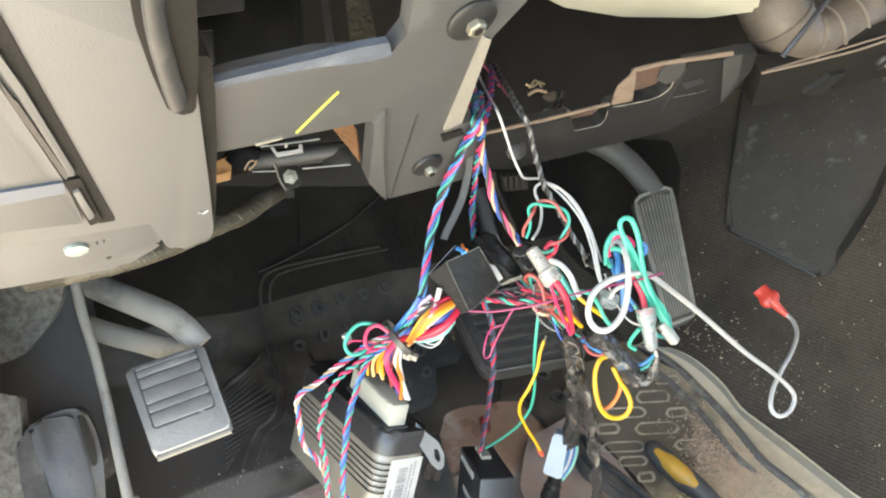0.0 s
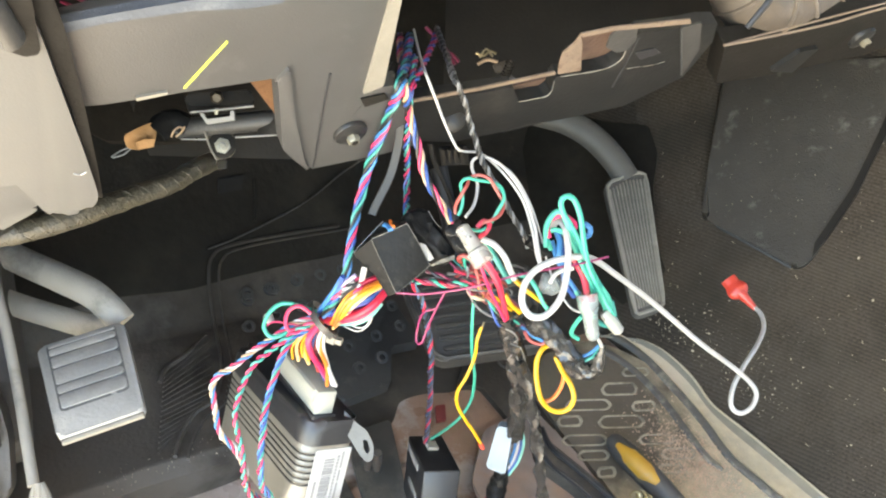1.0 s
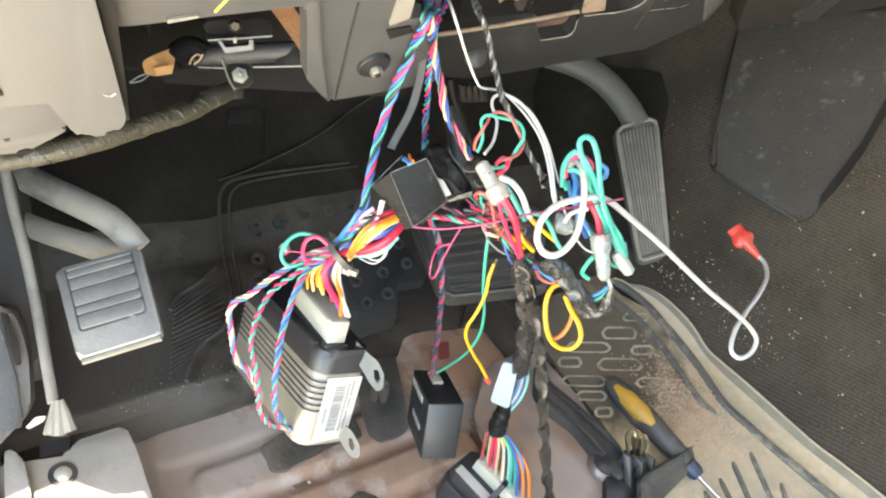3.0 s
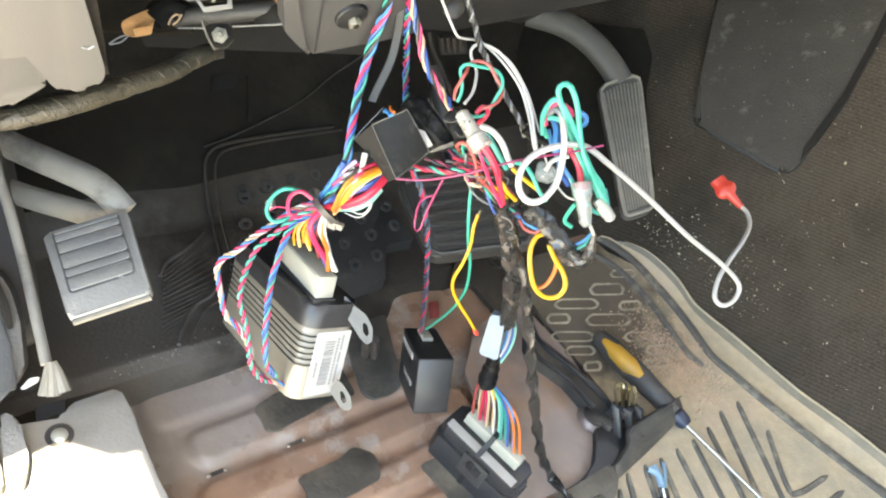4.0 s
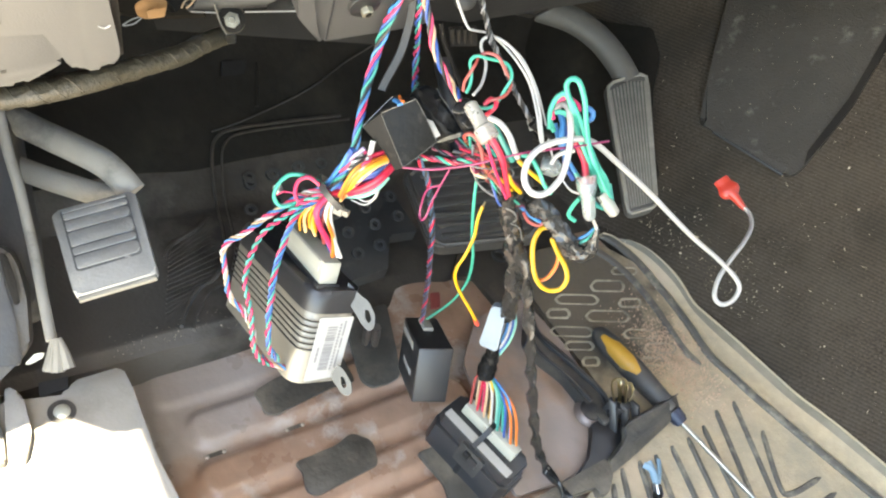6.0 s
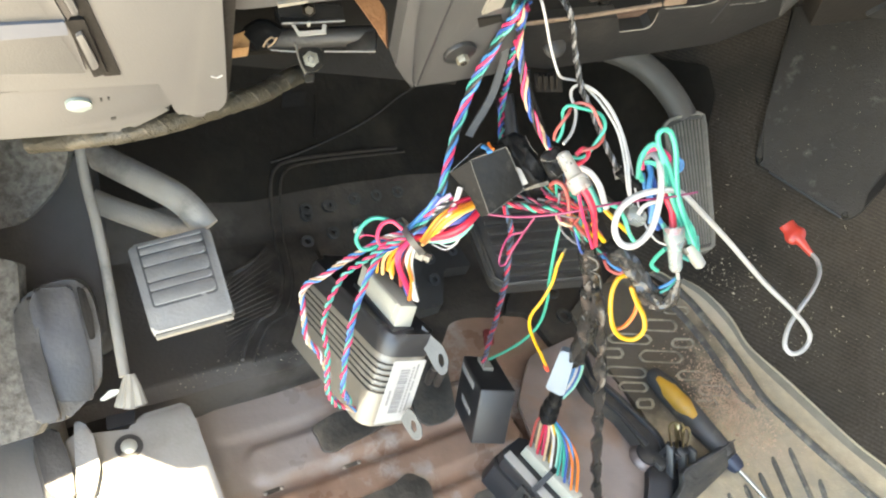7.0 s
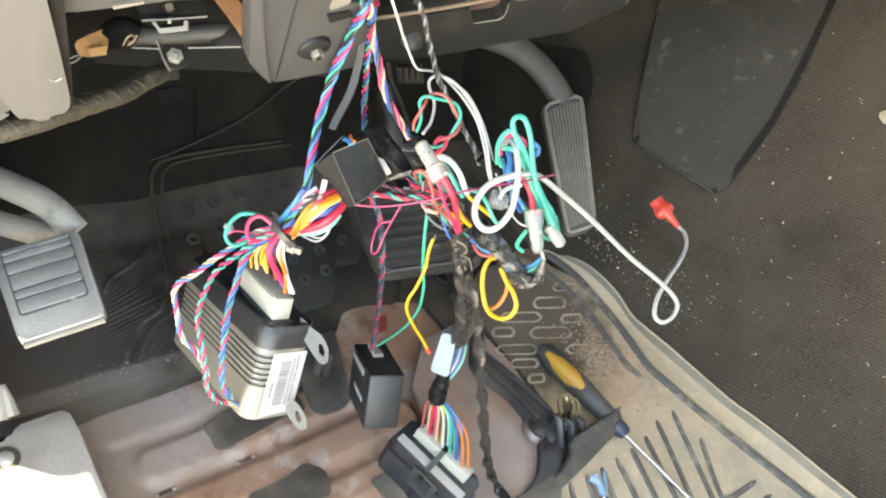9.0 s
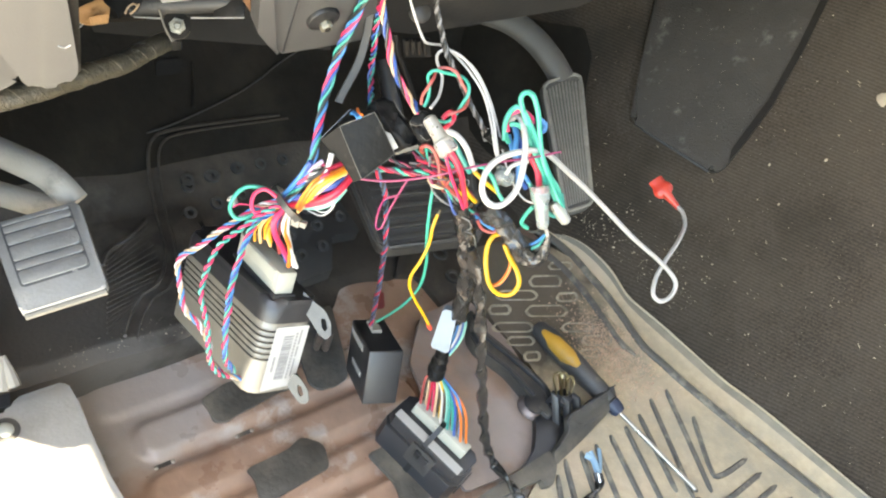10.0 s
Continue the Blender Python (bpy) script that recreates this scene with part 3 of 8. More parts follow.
# dark liner: step, flat part and rising toe board
def liner(u, v):
    x = 0.02 + 1.15 * u
    prof = [(0.425, -0.01), (0.428, 0.045), (0.445, 0.052), (0.52, 0.03), (0.64, 0.02), (0.80, 0.12), (1.0, 0.42), (1.02, 0.75)]
    if x > 0.45:
        prof[1], prof[2] = (0.46, -0.006), (0.48, -0.002)
        prof[3] = (0.55, 0.0)
    k = v * (len(prof) - 1)
    i = min(int(k), len(prof) - 2)
    a, b = prof[i], prof[i + 1]
    t = k - i
    y, z = a[0] + (b[0] - a[0]) * t, a[1] + (b[1] - a[1]) * t
    return Vector((x, y + 0.006 * noise.noise(Vector((x * 12, y * 12, 3))), z + 0.006 * noise.noise(Vector((x * 10, y * 14, 0)))))


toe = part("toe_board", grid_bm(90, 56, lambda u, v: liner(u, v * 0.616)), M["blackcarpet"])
tagged(toe, "black rubber-faced liner rising to the toe board", "floor liner", kind="structure")
pad_ = part("firewall_insulation", grid_bm(90, 36, lambda u, v: liner(u, 0.614 + v * 0.386) + Vector((0, 0.0, 0.002))), M["insul"])
tagged(pad_, "black firewall insulation above the rubber liner", "insulation", kind="structure")

# tunnel cover (carpeted engine cover side)
def tunnel(u, v):
    y = -0.75 + 1.75 * u
    z = -0.01 + 0.75 * v
    x = 1.115 - 0.221 * y + 0.68 * z + 0.004 * noise.noise(Vector((y * 14, z * 14, 1))) - 0.02 * max(0, 1 - v * 12)
    return Vector((x, y, z))


tun = part("tunnel_wall", grid_bm(120, 50, tunnel), M["carpet"])
tagged(tun, "worn dark brown carpet on the engine cover side", "wall", kind="structure")

toetrim = part("pedal_trim", slab_bm([(1.0229, 0.8728, 0.1573), (1.076, 0.7787, 0.2047), (1.1007, 0.7232, 0.2231), (1.1349, 0.663, 0.2537), (1.129, 0.6186, 0.2307), (1.1092, 0.5826, 0.1899), (1.0872, 0.5189, 0.1368), (1.0797, 0.4678, 0.1092), (1.0461, 0.4675, 0.0597), (1.0038, 0.4876, 0.004), (0.9382, 0.573, -0.0647), (0.9541, 0.7265, 0.0085)], 0.02, 0.006, 0.003), M["insul"])
tagged(toetrim, "black fibre trim behind the accelerator pedal", "trim", kind="structure")
kick = thing("kick_panel_wall", "grey textured kick panel beside the door opening", "wall", kind="structure")
part("panel", box_bm((0.0, 0.47, -0.02), (0.045, 0, 0), (0, 0.6, 0), (0, 0, 0.75), 0.006), M["kick"], kick)
fire = part("wall_front", box_bm((-0.1, 1.03, 0.0), (1.9, 0, 0), (0, 0.03, 0), (0, 0, 0.85)), M["blackm"])
tagged(fire, "black firewall behind the pedals", "wall", kind="structure")
# unseen parts that close the cab, placed to block sun and sky
dashtop = part("dashboard_top", box_bm((-0.12, 0.34, 0.74), (1.9, 0, 0), (0, 0.72, 0), (0, 0, 0.06), 0.01), M["bar"])
tagged(dashtop, "unseen dark dashboard top, added to block sun and sky", "dashboard", kind="structure")
pillar = part("pillar", box_bm((-0.14, 0.335, 0.0), (0.12, 0, 0), (0, 0.2, 0), (0, 0, 1.36), 0.01), M["bar"])
tagged(pillar, "unseen dark door pillar, added to shade the dash", "pillar", kind="structure")
right = part("wall_right", box_bm((1.72, -1.4, 0.0), (0.04, 0, 0), (0, 2.4, 0), (0, 0, 0.9)), M["roof"])
tagged(right, "plain passenger side wall", "wall", kind="structure")
# unseen rear wall, full height to cut light from behind
back = part("wall_back", box_bm((0.2, -1.4, 0.0), (1.5, 0, 0), (0, 0.04, 0), (0, 0, 1.35)), M["roof"])
tagged(back, "unseen plain grey rear wall, added to cut light from behind", "wall", kind="structure")
# unseen block, added to shade the lower right of the footwell
riser = part("wall_light_block", box_bm((0.25, -0.72, 0.0), (0.85, 0, 0), (0, 0.03, 0), (0, 0, 0.55), 0.01), M["roof"])
tagged(riser, "unseen grey block behind the footwell, added to cut light", "wall", kind="structure")
roof = part("ceiling", box_bm((-0.12, -1.4, 1.35), (1.9, 0, 0), (0, 1.85, 0), (0, 0, 0.04)), M["roof"])
tagged(roof, "unseen grey roof, added to keep the sun to the sill", "ceiling", kind="structure")
# unseen ground, its pale tone chosen to bounce sunlight into the cab
ground = part("ground", box_bm((-900, -900, -0.7), (1800, 0, 0), (0, 1800, 0), (0, 0, 0.02)), M["kick"])
M["concrete"] = mat("pale_bounce_ground", (0.46, 0.44, 0.41), 0.9, var=0.1, scale=6, bump=0.1)
ground.data.materials[0] = M["concrete"]
tagged(ground, "unseen ground outside the door, made pale to bounce light in", "ground", kind="structure")

# sill step with its cover plate
sill = thing("sill_plate", "pale plastic sill step plate with a screw, partly in sun", "sill plate")
part("plate", slab_bm([(0.0881, 0.3941, 0.091), (0.1465, 0.3823, 0.091), (0.1513, 0.395, 0.091), (0.2, 0.3963, 0.091), (0.2024, 0.37, 0.091), (0.2007, 0.2914, 0.091), (0.2075, 0.2222, 0.091), (0.1994, 0.1644, 0.091), (0.0508, 0.2445, 0.091)], 0.088, 0.006, 0.003, (0.1, 0.3, 1)), M["sill"], sill)
SC = V((0.1366, 0.3655, 0.0915))
part("recess", ring_bm(SC + UP * 0.0006, UP, 0.0075, 0.0125, 0.002), M["kickface"], sill, "dark recess ring")
part("screw", lathe_bm(SC, SC + UP * 0.004, [(0, 0.0075), (0.5, 0.0072), (1, 0.004)], 18), M["nylon"], sill, "pale screw head")

# ================= dash =================
cover = thing("column_cover_frame", "grey plastic knee panel frame with bolts and a yellow marker line", "trim panel")
part("crossbar", slab_bm([(0.1426, 0.3481, 0.6149), (0.1679, 0.3448, 0.6247), (0.2106, 0.3411, 0.6355), (0.2575, 0.3404, 0.6375), (0.2619, 0.3348, 0.654), (0.245, 0.3191, 0.7004), (0.3262, 0.3167, 0.7072), (0.3359, 0.3263, 0.679), (0.3276, 0.3364, 0.6494), (0.3453, 0.3655, 0.5638), (0.3658, 0.3647, 0.5661)] + [(0.4187, 0.3898, 0.4924), (0.3913, 0.3923, 0.485), (0.3588, 0.394, 0.4799), (0.3305, 0.3955, 0.4755), (0.3159, 0.391, 0.4888), (0.3007, 0.3856, 0.5046)] + [(0.2775, 0.3626, 0.5722), (0.2741, 0.3605, 0.5783), (0.2207, 0.3634, 0.57), (0.1765, 0.3657, 0.563)] + [(0.1525, 0.3658, 0.5629)], 0.012, 0.003, 0.003), M["cover"], cover)
part("leg_side", slab_bm([(0.272, 0.3575, 0.5785), (0.2764, 0.3543, 0.5878), (0.2958, 0.3699, 0.542), (0.3201, 0.3871, 0.4915), (0.328, 0.3916, 0.4783), (0.3138, 0.3873, 0.4908), (0.2984, 0.3817, 0.5072)], 0.014, 0.002, 0.0015), M["cover"], cover)
part("cut_edge", slab_bm([(0.3177, 0.3332, 0.6514), (0.3252, 0.3341, 0.6488), (0.3505, 0.3617, 0.5677), (0.3387, 0.3643, 0.56)], 0.02, 0.001), M["tanedge"], cover, "pale cut edge")
part("slot", slab_bm([(0.3394, 0.3672, 0.5545), (0.3568, 0.3659, 0.5584), (0.3625, 0.3679, 0.5525), (0.3464, 0.3702, 0.5458)], 0.004, 0.001), M["void"], cover, "dark slot")
part("frayed_lip", slab_bm([(0.1467, 0.3443, 0.6216), (0.1695, 0.3421, 0.6282), (0.2089, 0.3386, 0.6384), (0.2342, 0.3361, 0.6457), (0.2515, 0.3352, 0.6485), (0.2581, 0.3389, 0.6376), (0.2395, 0.3404, 0.6332), (0.2114, 0.341, 0.6314), (0.1708, 0.3439, 0.623), (0.1508, 0.3462, 0.6161)], 0.005, 0.0015, 0.001), M["frayed"], cover, "frayed bluish lip")
part("marker_line", slab_bm([(0.2181, 0.3609, 0.5738), (0.2184, 0.3606, 0.5747), (0.2263, 0.3544, 0.5928), (0.2341, 0.3487, 0.6096), (0.2347, 0.3489, 0.609), (0.2271, 0.3547, 0.5921), (0.2191, 0.3609, 0.5737)], 0.001), M["yellowmark"], cover, "yellow marker line")
# black line stands for the soft shading along a fold in the cover
part("groove", tube_bm(smooth_path([(0.307, 0.3602, 0.5805), (0.3147, 0.3709, 0.5491), (0.3231, 0.3819, 0.5166), (0.3333, 0.395, 0.4782)]), 0.0012, 6), M["black"], cover, "dark line painted for the shading of a fold")
def flange_bolt(c, n, r, parent):
    """A wide dark washer with a bright socket-head bolt."""
    c, n = V(c), V(n).normalized()
    part("washer", lathe_bm(c - n * 0.002, c + n * 0.004, [(0, r), (0.5, r), (0.7, r * 0.93), (0.8, r * 0.7), (1, r * 0.45)], 28), M["strap"], parent, "dark band beside the stop washer")
    b = part("bolt", lathe_bm(c + n * 0.002, c + n * 0.009, [(0, r * 0.38), (0.85, r * 0.38), (1, r * 0.32)], 6), M["boltdull"], parent, "bright bolt head")
    part("socket", lathe_bm(c + n * 0.0088, c + n * 0.0096, [(0, r * 0.2), (1, r * 0.2)], 6), M["void"], b, "dark socket")
    return b


NC = Vector((0, -1, -0.34)).normalized()
flange_bolt((0.3471, 0.38, 0.5181), NC, 0.0125, cover)
flange_bolt((0.3013, 0.3304, 0.6642), NC, 0.016, cover)

panel = thing("dash_end_panel", "pale grey dash end panel with a hinged lid and latch", "trim panel")
part("body", slab_bm([(0.0272, 0.3012, 0.7057), (0.1189, 0.2998, 0.7099), (0.1339, 0.3214, 0.6465), (0.1417, 0.3296, 0.6222), (0.1638, 0.3556, 0.5459)] + [(0.177, 0.3718, 0.4981), (0.1784, 0.3756, 0.4869), (0.1728, 0.3789, 0.4774), (0.1557, 0.3796, 0.4752), (0.1466, 0.3756, 0.487), (0.1364, 0.365, 0.5183), (0.0554, 0.3666, 0.5135), (0.0169, 0.3679, 0.5096)], 0.03, [0, 0, 0.004, 0.004, 0.004, 0.004, 0.01, 0.01, 0.01, 0.008, 0, 0, 0], 0.004), M["panel"], panel)
# strip for the panel's side turned from the light, shade painted in
part("shaded_side", slab_bm([(0.1344, 0.3257, 0.6501), (0.1412, 0.3337, 0.6265), (0.1555, 0.3491, 0.5808), (0.1708, 0.3690, 0.5215), (0.1794, 0.3812, 0.4852), (0.1828, 0.3816, 0.4842), (0.1757, 0.3694, 0.5203), (0.1629, 0.3495, 0.5796), (0.1516, 0.3340, 0.6256), (0.1440, 0.3259, 0.6496)], 0.02, 0.002, 0.0015), M["void"], panel, "receding side with its shade painted near-black")
part("lower_rail", slab_bm([(0.0171, 0.373, 0.5064), (0.0561, 0.3723, 0.5084), (0.1371, 0.3705, 0.5139), (0.1419, 0.3723, 0.5086), (0.1482, 0.3804, 0.4845), (0.144, 0.3826, 0.4782), (0.1252, 0.3884, 0.4611), (0.0561, 0.388, 0.4622), (0.0136, 0.3872, 0.4647)], 0.03, 0.005, 0.004), M["panel"], panel, "lower rail")
for _p in ([(0.1053, 0.3753, 0.4981), (0.1065, 0.3752, 0.4985), (0.1071, 0.3762, 0.4957), (0.1059, 0.3763, 0.4952)], [(0.1091, 0.3751, 0.4988), (0.1103, 0.3749, 0.4993), (0.1109, 0.3759, 0.4964), (0.1098, 0.3761, 0.4959)], [(0.1134, 0.3824, 0.4773), (0.1164, 0.3821, 0.4781), (0.1167, 0.383, 0.4756), (0.114, 0.3833, 0.4748)]):
    part("mould_mark", slab_bm(_p, 0.0005, 0), M["bar"], panel, "small dark mould mark")
part("lid", slab_bm([(0.0254, 0.3047, 0.6881), (0.0511, 0.3186, 0.6472), (0.0583, 0.3249, 0.6287), (0.0819, 0.3446, 0.5707), (0.0949, 0.3589, 0.5288), (0.0131, 0.3578, 0.532)], 0.004, 0.003, 0.0015), M["panel"], panel, "hinged lid")
part("lid_band", slab_bm([(0.0155, 0.3447, 0.5657), (0.0526, 0.3433, 0.5695), (0.0809, 0.3426, 0.5717), (0.0831, 0.3458, 0.5624), (0.0526, 0.3469, 0.559), (0.0146, 0.3484, 0.5546)], 0.002, 0.001), M["bluegrey"], panel, "bluish band")
part("lid_gap", slab_bm([(0.0433, 0.2996, 0.7071), (0.0534, 0.3087, 0.6802), (0.1121, 0.3614, 0.5254), (0.1035, 0.3615, 0.5249), (0.0874, 0.3448, 0.574), (0.0612, 0.3226, 0.6394), (0.0534, 0.3184, 0.6516), (0.0421, 0.3118, 0.6712)], 0.003, 0.001), M["void"], panel, "dark gap round the lid")
part("lid_strip", slab_bm([(0.0491, 0.31, 0.6696), (0.0618, 0.3197, 0.6411), (0.0866, 0.3414, 0.5774), (0.0841, 0.3423, 0.5746), (0.0592, 0.3208, 0.6379), (0.0472, 0.311, 0.6668)], 0.003, 0.001, 0.0008), M["panel"], panel, "raised strip beside the lid")
part("lid_groove", slab_bm([(0.051, 0.3172, 0.6501), (0.0581, 0.3225, 0.6347), (0.0594, 0.323, 0.6332), (0.0837, 0.3426, 0.5755), (0.0823, 0.3438, 0.572), (0.0577, 0.3239, 0.6305)], 0.002, 0), M["black"], panel, "dark lid groove")
part("latch_pocket", slab_bm([(0.0812, 0.3438, 0.5715), (0.0892, 0.3434, 0.5726), (0.1044, 0.3582, 0.5291), (0.098, 0.3591, 0.5263), (0.0865, 0.3489, 0.5564)], 0.002, 0.001), M["void"], panel, "dark latch pocket")
part("tick_mark", tube_bm(smooth_path([(0.1619, 0.3639, 0.5199), (0.1657, 0.3646, 0.5179), (0.1684, 0.3638, 0.5203)]), 0.0005, 5), M["greylabel"], panel, "scratched tick mark")
part("latch", slab_bm([(0.0861, 0.345, 0.5617), (0.0887, 0.3442, 0.5641), (0.0991, 0.3533, 0.5374), (0.0961, 0.3543, 0.5343)], 0.003, 0.001, 0.0008), M["panel"], panel, "latch tongue")
part("clip", slab_bm([(0.0868, 0.3743, 0.4952), (0.0888, 0.3729, 0.4994), (0.0939, 0.3725, 0.5005), (0.0993, 0.3733, 0.4983), (0.1021, 0.3749, 0.4935), (0.1001, 0.3764, 0.4891), (0.0948, 0.3767, 0.488), (0.0894, 0.3759, 0.4904)], 0.003, 0.003, 0.0012), M["clip"], panel, "pale oval clip button")
part("seal", tube_bm(smooth_path([(0.102, 0.2939, 0.714), (0.1103, 0.3062, 0.6778), (0.1209, 0.3167, 0.6471), (0.1293, 0.3237, 0.6265)]), 0.006, 12, 0.7), M["blackm"], panel, "rounded rubber stop")
# flat near-black band drawn beside the rounded stop
part("seal_dark_band", slab_bm([(0.0933, 0.2968, 0.7124), (0.1207, 0.2963, 0.7138), (0.1357, 0.3186, 0.6481), (0.141, 0.3303, 0.6138), (0.1274, 0.3293, 0.6166), (0.1142, 0.3194, 0.6459), (0.1036, 0.31, 0.6733)], 0.004, 0.006, 0.001), M["void"], panel, "dark band beside the stop")

bar = thing("knee_bar", "dark grey steel knee bar with cut notches and torn trim edge", "dash frame")
part("web", slab_bm([(0.5102, 0.3652, 0.5618), (0.51, 0.3637, 0.5661), (0.5457, 0.3576, 0.5735), (0.5561, 0.3546, 0.5793), (0.559, 0.3516, 0.5873), (0.555, 0.3485, 0.5975), (0.5548, 0.3458, 0.6056), (0.5527, 0.3429, 0.6147), (0.5888, 0.3368, 0.6222), (0.6058, 0.3331, 0.6279)] + [(0.6238, 0.3308, 0.6294), (0.6392, 0.3359, 0.6099), (0.6474, 0.3493, 0.5681), (0.611, 0.3659, 0.5298), (0.4591, 0.3961, 0.4857), (0.4165, 0.399, 0.4899), (0.3907, 0.3862, 0.5349)] + [(0.4773, 0.3715, 0.5527), (0.4932, 0.3755, 0.5364), (0.5144, 0.3715, 0.5419), (0.5171, 0.3691, 0.5481)], 0.012, 0.001, 0), M["bar"], bar)
part("torn_lip", slab_bm([(0.3862, 0.3822, 0.5392), (0.4434, 0.3712, 0.5548), (0.5009, 0.3591, 0.5734), (0.5032, 0.3599, 0.5706), (0.4454, 0.372, 0.5519), (0.3879, 0.383, 0.5363)], 0.0015, 0.0005), M["tanface"], bar, "torn tan edge")
part("notch_edge", slab_bm([(0.5063, 0.3608, 0.5699), (0.4987, 0.3573, 0.5825), (0.4942, 0.3542, 0.5928), (0.4972, 0.3503, 0.6034), (0.4965, 0.3476, 0.6116), (0.5059, 0.35, 0.6016), (0.5124, 0.3526, 0.5923), (0.5258, 0.3572, 0.5747)], 0.0012, 0.001, 0.0004), M["tanface"], bar, "torn tan bracket face")
part("top_strip", slab_bm([(0.495, 0.3465, 0.6123), (0.5184, 0.3415, 0.6202), (0.5864, 0.3303, 0.633), (0.5913, 0.3312, 0.6289), (0.5229, 0.3419, 0.6175), (0.4988, 0.3471, 0.6095)], 0.0015, 0.0005), M["tanface"], bar, "torn tan upper strip")
part("notch_inside", slab_bm([(0.5491, 0.3751, 0.5594), (0.5183, 0.3647, 0.599), (0.5475, 0.3586, 0.6085), (0.5764, 0.3598, 0.5963), (0.5855, 0.3665, 0.5739), (0.5788, 0.3704, 0.5644)], 0.003, 0.001), M["notchred"], bar, "red-brown inside of the notch")
part("notch_inside", slab_bm([(0.4912, 0.3861, 0.5439), (0.5274, 0.3782, 0.5565), (0.5441, 0.384, 0.5345), (0.5358, 0.3883, 0.5245), (0.5123, 0.392, 0.5203)], 0.003, 0.001), M["notchred"], bar, "red-brown inside of the notch")
part("bent_flap", slab_bm([(0.529, 0.3471, 0.6006), (0.5238, 0.3438, 0.6119), (0.5251, 0.3416, 0.6178), (0.5428, 0.3386, 0.6214), (0.552, 0.3418, 0.6093), (0.5519, 0.3455, 0.5985), (0.5445, 0.3474, 0.5952)], 0.0015, 0.0015), M["blackm"], bar, "bent grey flap")
part("slot", slab_bm([(0.5647, 0.3471, 0.5952), (0.5806, 0.3437, 0.6007), (0.5926, 0.3441, 0.596), (0.5774, 0.3484, 0.5877)], 0.001, 0.001), M["black"], bar, "dark slot")
part("end_face", slab_bm([(0.5886, 0.3349, 0.6234), (0.6036, 0.3313, 0.6296), (0.6308, 0.3378, 0.6023), (0.6404, 0.3469, 0.5727)], 0.002, 0.001), M["blackm"], bar, "bent end face")
part("fold", tube_bm(smooth_path([(0.5879, 0.3348, 0.6225), (0.6137, 0.3408, 0.597), (0.6389, 0.3467, 0.5723)]), 0.0008, 6), M["cover"], bar, "folded edge")
for _p in ([(0.4917, 0.3743, 0.5373), (0.5128, 0.3703, 0.5428), (0.5156, 0.368, 0.549), (0.5098, 0.3644, 0.5613)], [(0.512, 0.3622, 0.5672), (0.5288, 0.3594, 0.5704), (0.544, 0.3565, 0.5743), (0.5544, 0.3535, 0.5801), (0.5573, 0.3505, 0.5881), (0.5533, 0.3475, 0.5982), (0.5531, 0.3447, 0.6063)]):
    part("ragged_edge", tube_bm(smooth_path(_p, 0.002), 0.0005, 6, rough=0.8), M["tanedge"], bar, "ragged pale edge")
for _p in ([(0.5727, 0.3527, 0.577), (0.5788, 0.3515, 0.5789), (0.5844, 0.3505, 0.58)], [(0.5876, 0.3502, 0.5802), (0.5969, 0.3485, 0.5824)], [(0.6, 0.3478, 0.5833), (0.606, 0.3461, 0.5867)]):
    part("scratch", tube_bm(smooth_path(_p), 0.0003, 5, rough=0.6), M["tanedge"], bar, "pale scratch")
part("crease", tube_bm(smooth_path([(0.5769, 0.3608, 0.5551), (0.5674, 0.3522, 0.583), (0.556, 0.3438, 0.6111)]), 0.0009, 6), M["black"], bar, "dark crease")
part("lower_sliver", tube_bm(smooth_path([(0.4989, 0.3841, 0.5005), (0.5201, 0.3794, 0.5081), (0.5421, 0.3751, 0.5142)]), 0.0004, 6), M["bar"], bar, "scratched edge")
part("plug", lathe_bm((0.4436, 0.3865, 0.5155), (0.4402, 0.3829, 0.5183), [(0, 0.009), (0.6, 0.009), (1, 0.006)], 18), M["bar"], bar, "rubber plug")

trim = thing("lower_dash_trim", "dark dash trim with a split tan upper edge and bolt", "trim panel")
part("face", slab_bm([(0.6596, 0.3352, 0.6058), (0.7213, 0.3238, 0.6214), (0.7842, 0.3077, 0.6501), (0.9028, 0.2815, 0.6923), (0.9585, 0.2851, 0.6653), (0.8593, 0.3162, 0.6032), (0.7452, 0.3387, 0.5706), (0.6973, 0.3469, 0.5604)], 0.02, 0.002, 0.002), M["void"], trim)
part("split_edge", tube_bm(smooth_path([(0.649, 0.3311, 0.6094), (0.6792, 0.3251, 0.6181), (0.7086, 0.3192, 0.6269), (0.7496, 0.3105, 0.6405), (0.7919, 0.2996, 0.6601), (0.8525, 0.2862, 0.6816)]), 0.0012, 6), M["cut"], trim, "split tan edge")
part("split_edge", tube_bm(smooth_path([(0.6572, 0.333, 0.6101), (0.6917, 0.3249, 0.6238), (0.7247, 0.3173, 0.6364), (0.7684, 0.3068, 0.6545), (0.8199, 0.2948, 0.6746)]), 0.0009, 6), M["cut"], trim, "split tan edge")
flange_bolt((0.8226, 0.3113, 0.6255), NC, 0.0125, trim)
part("rib", slab_bm([(0.7431, 0.3303, 0.581), (0.7526, 0.3206, 0.6067), (0.7721, 0.3168, 0.6121), (0.7755, 0.3273, 0.5805)], 0.012, 0.002), M["bar"], trim)

cb = thing("comb_moulding", "black comb-shaped moulding below the knee bar", "moulding")
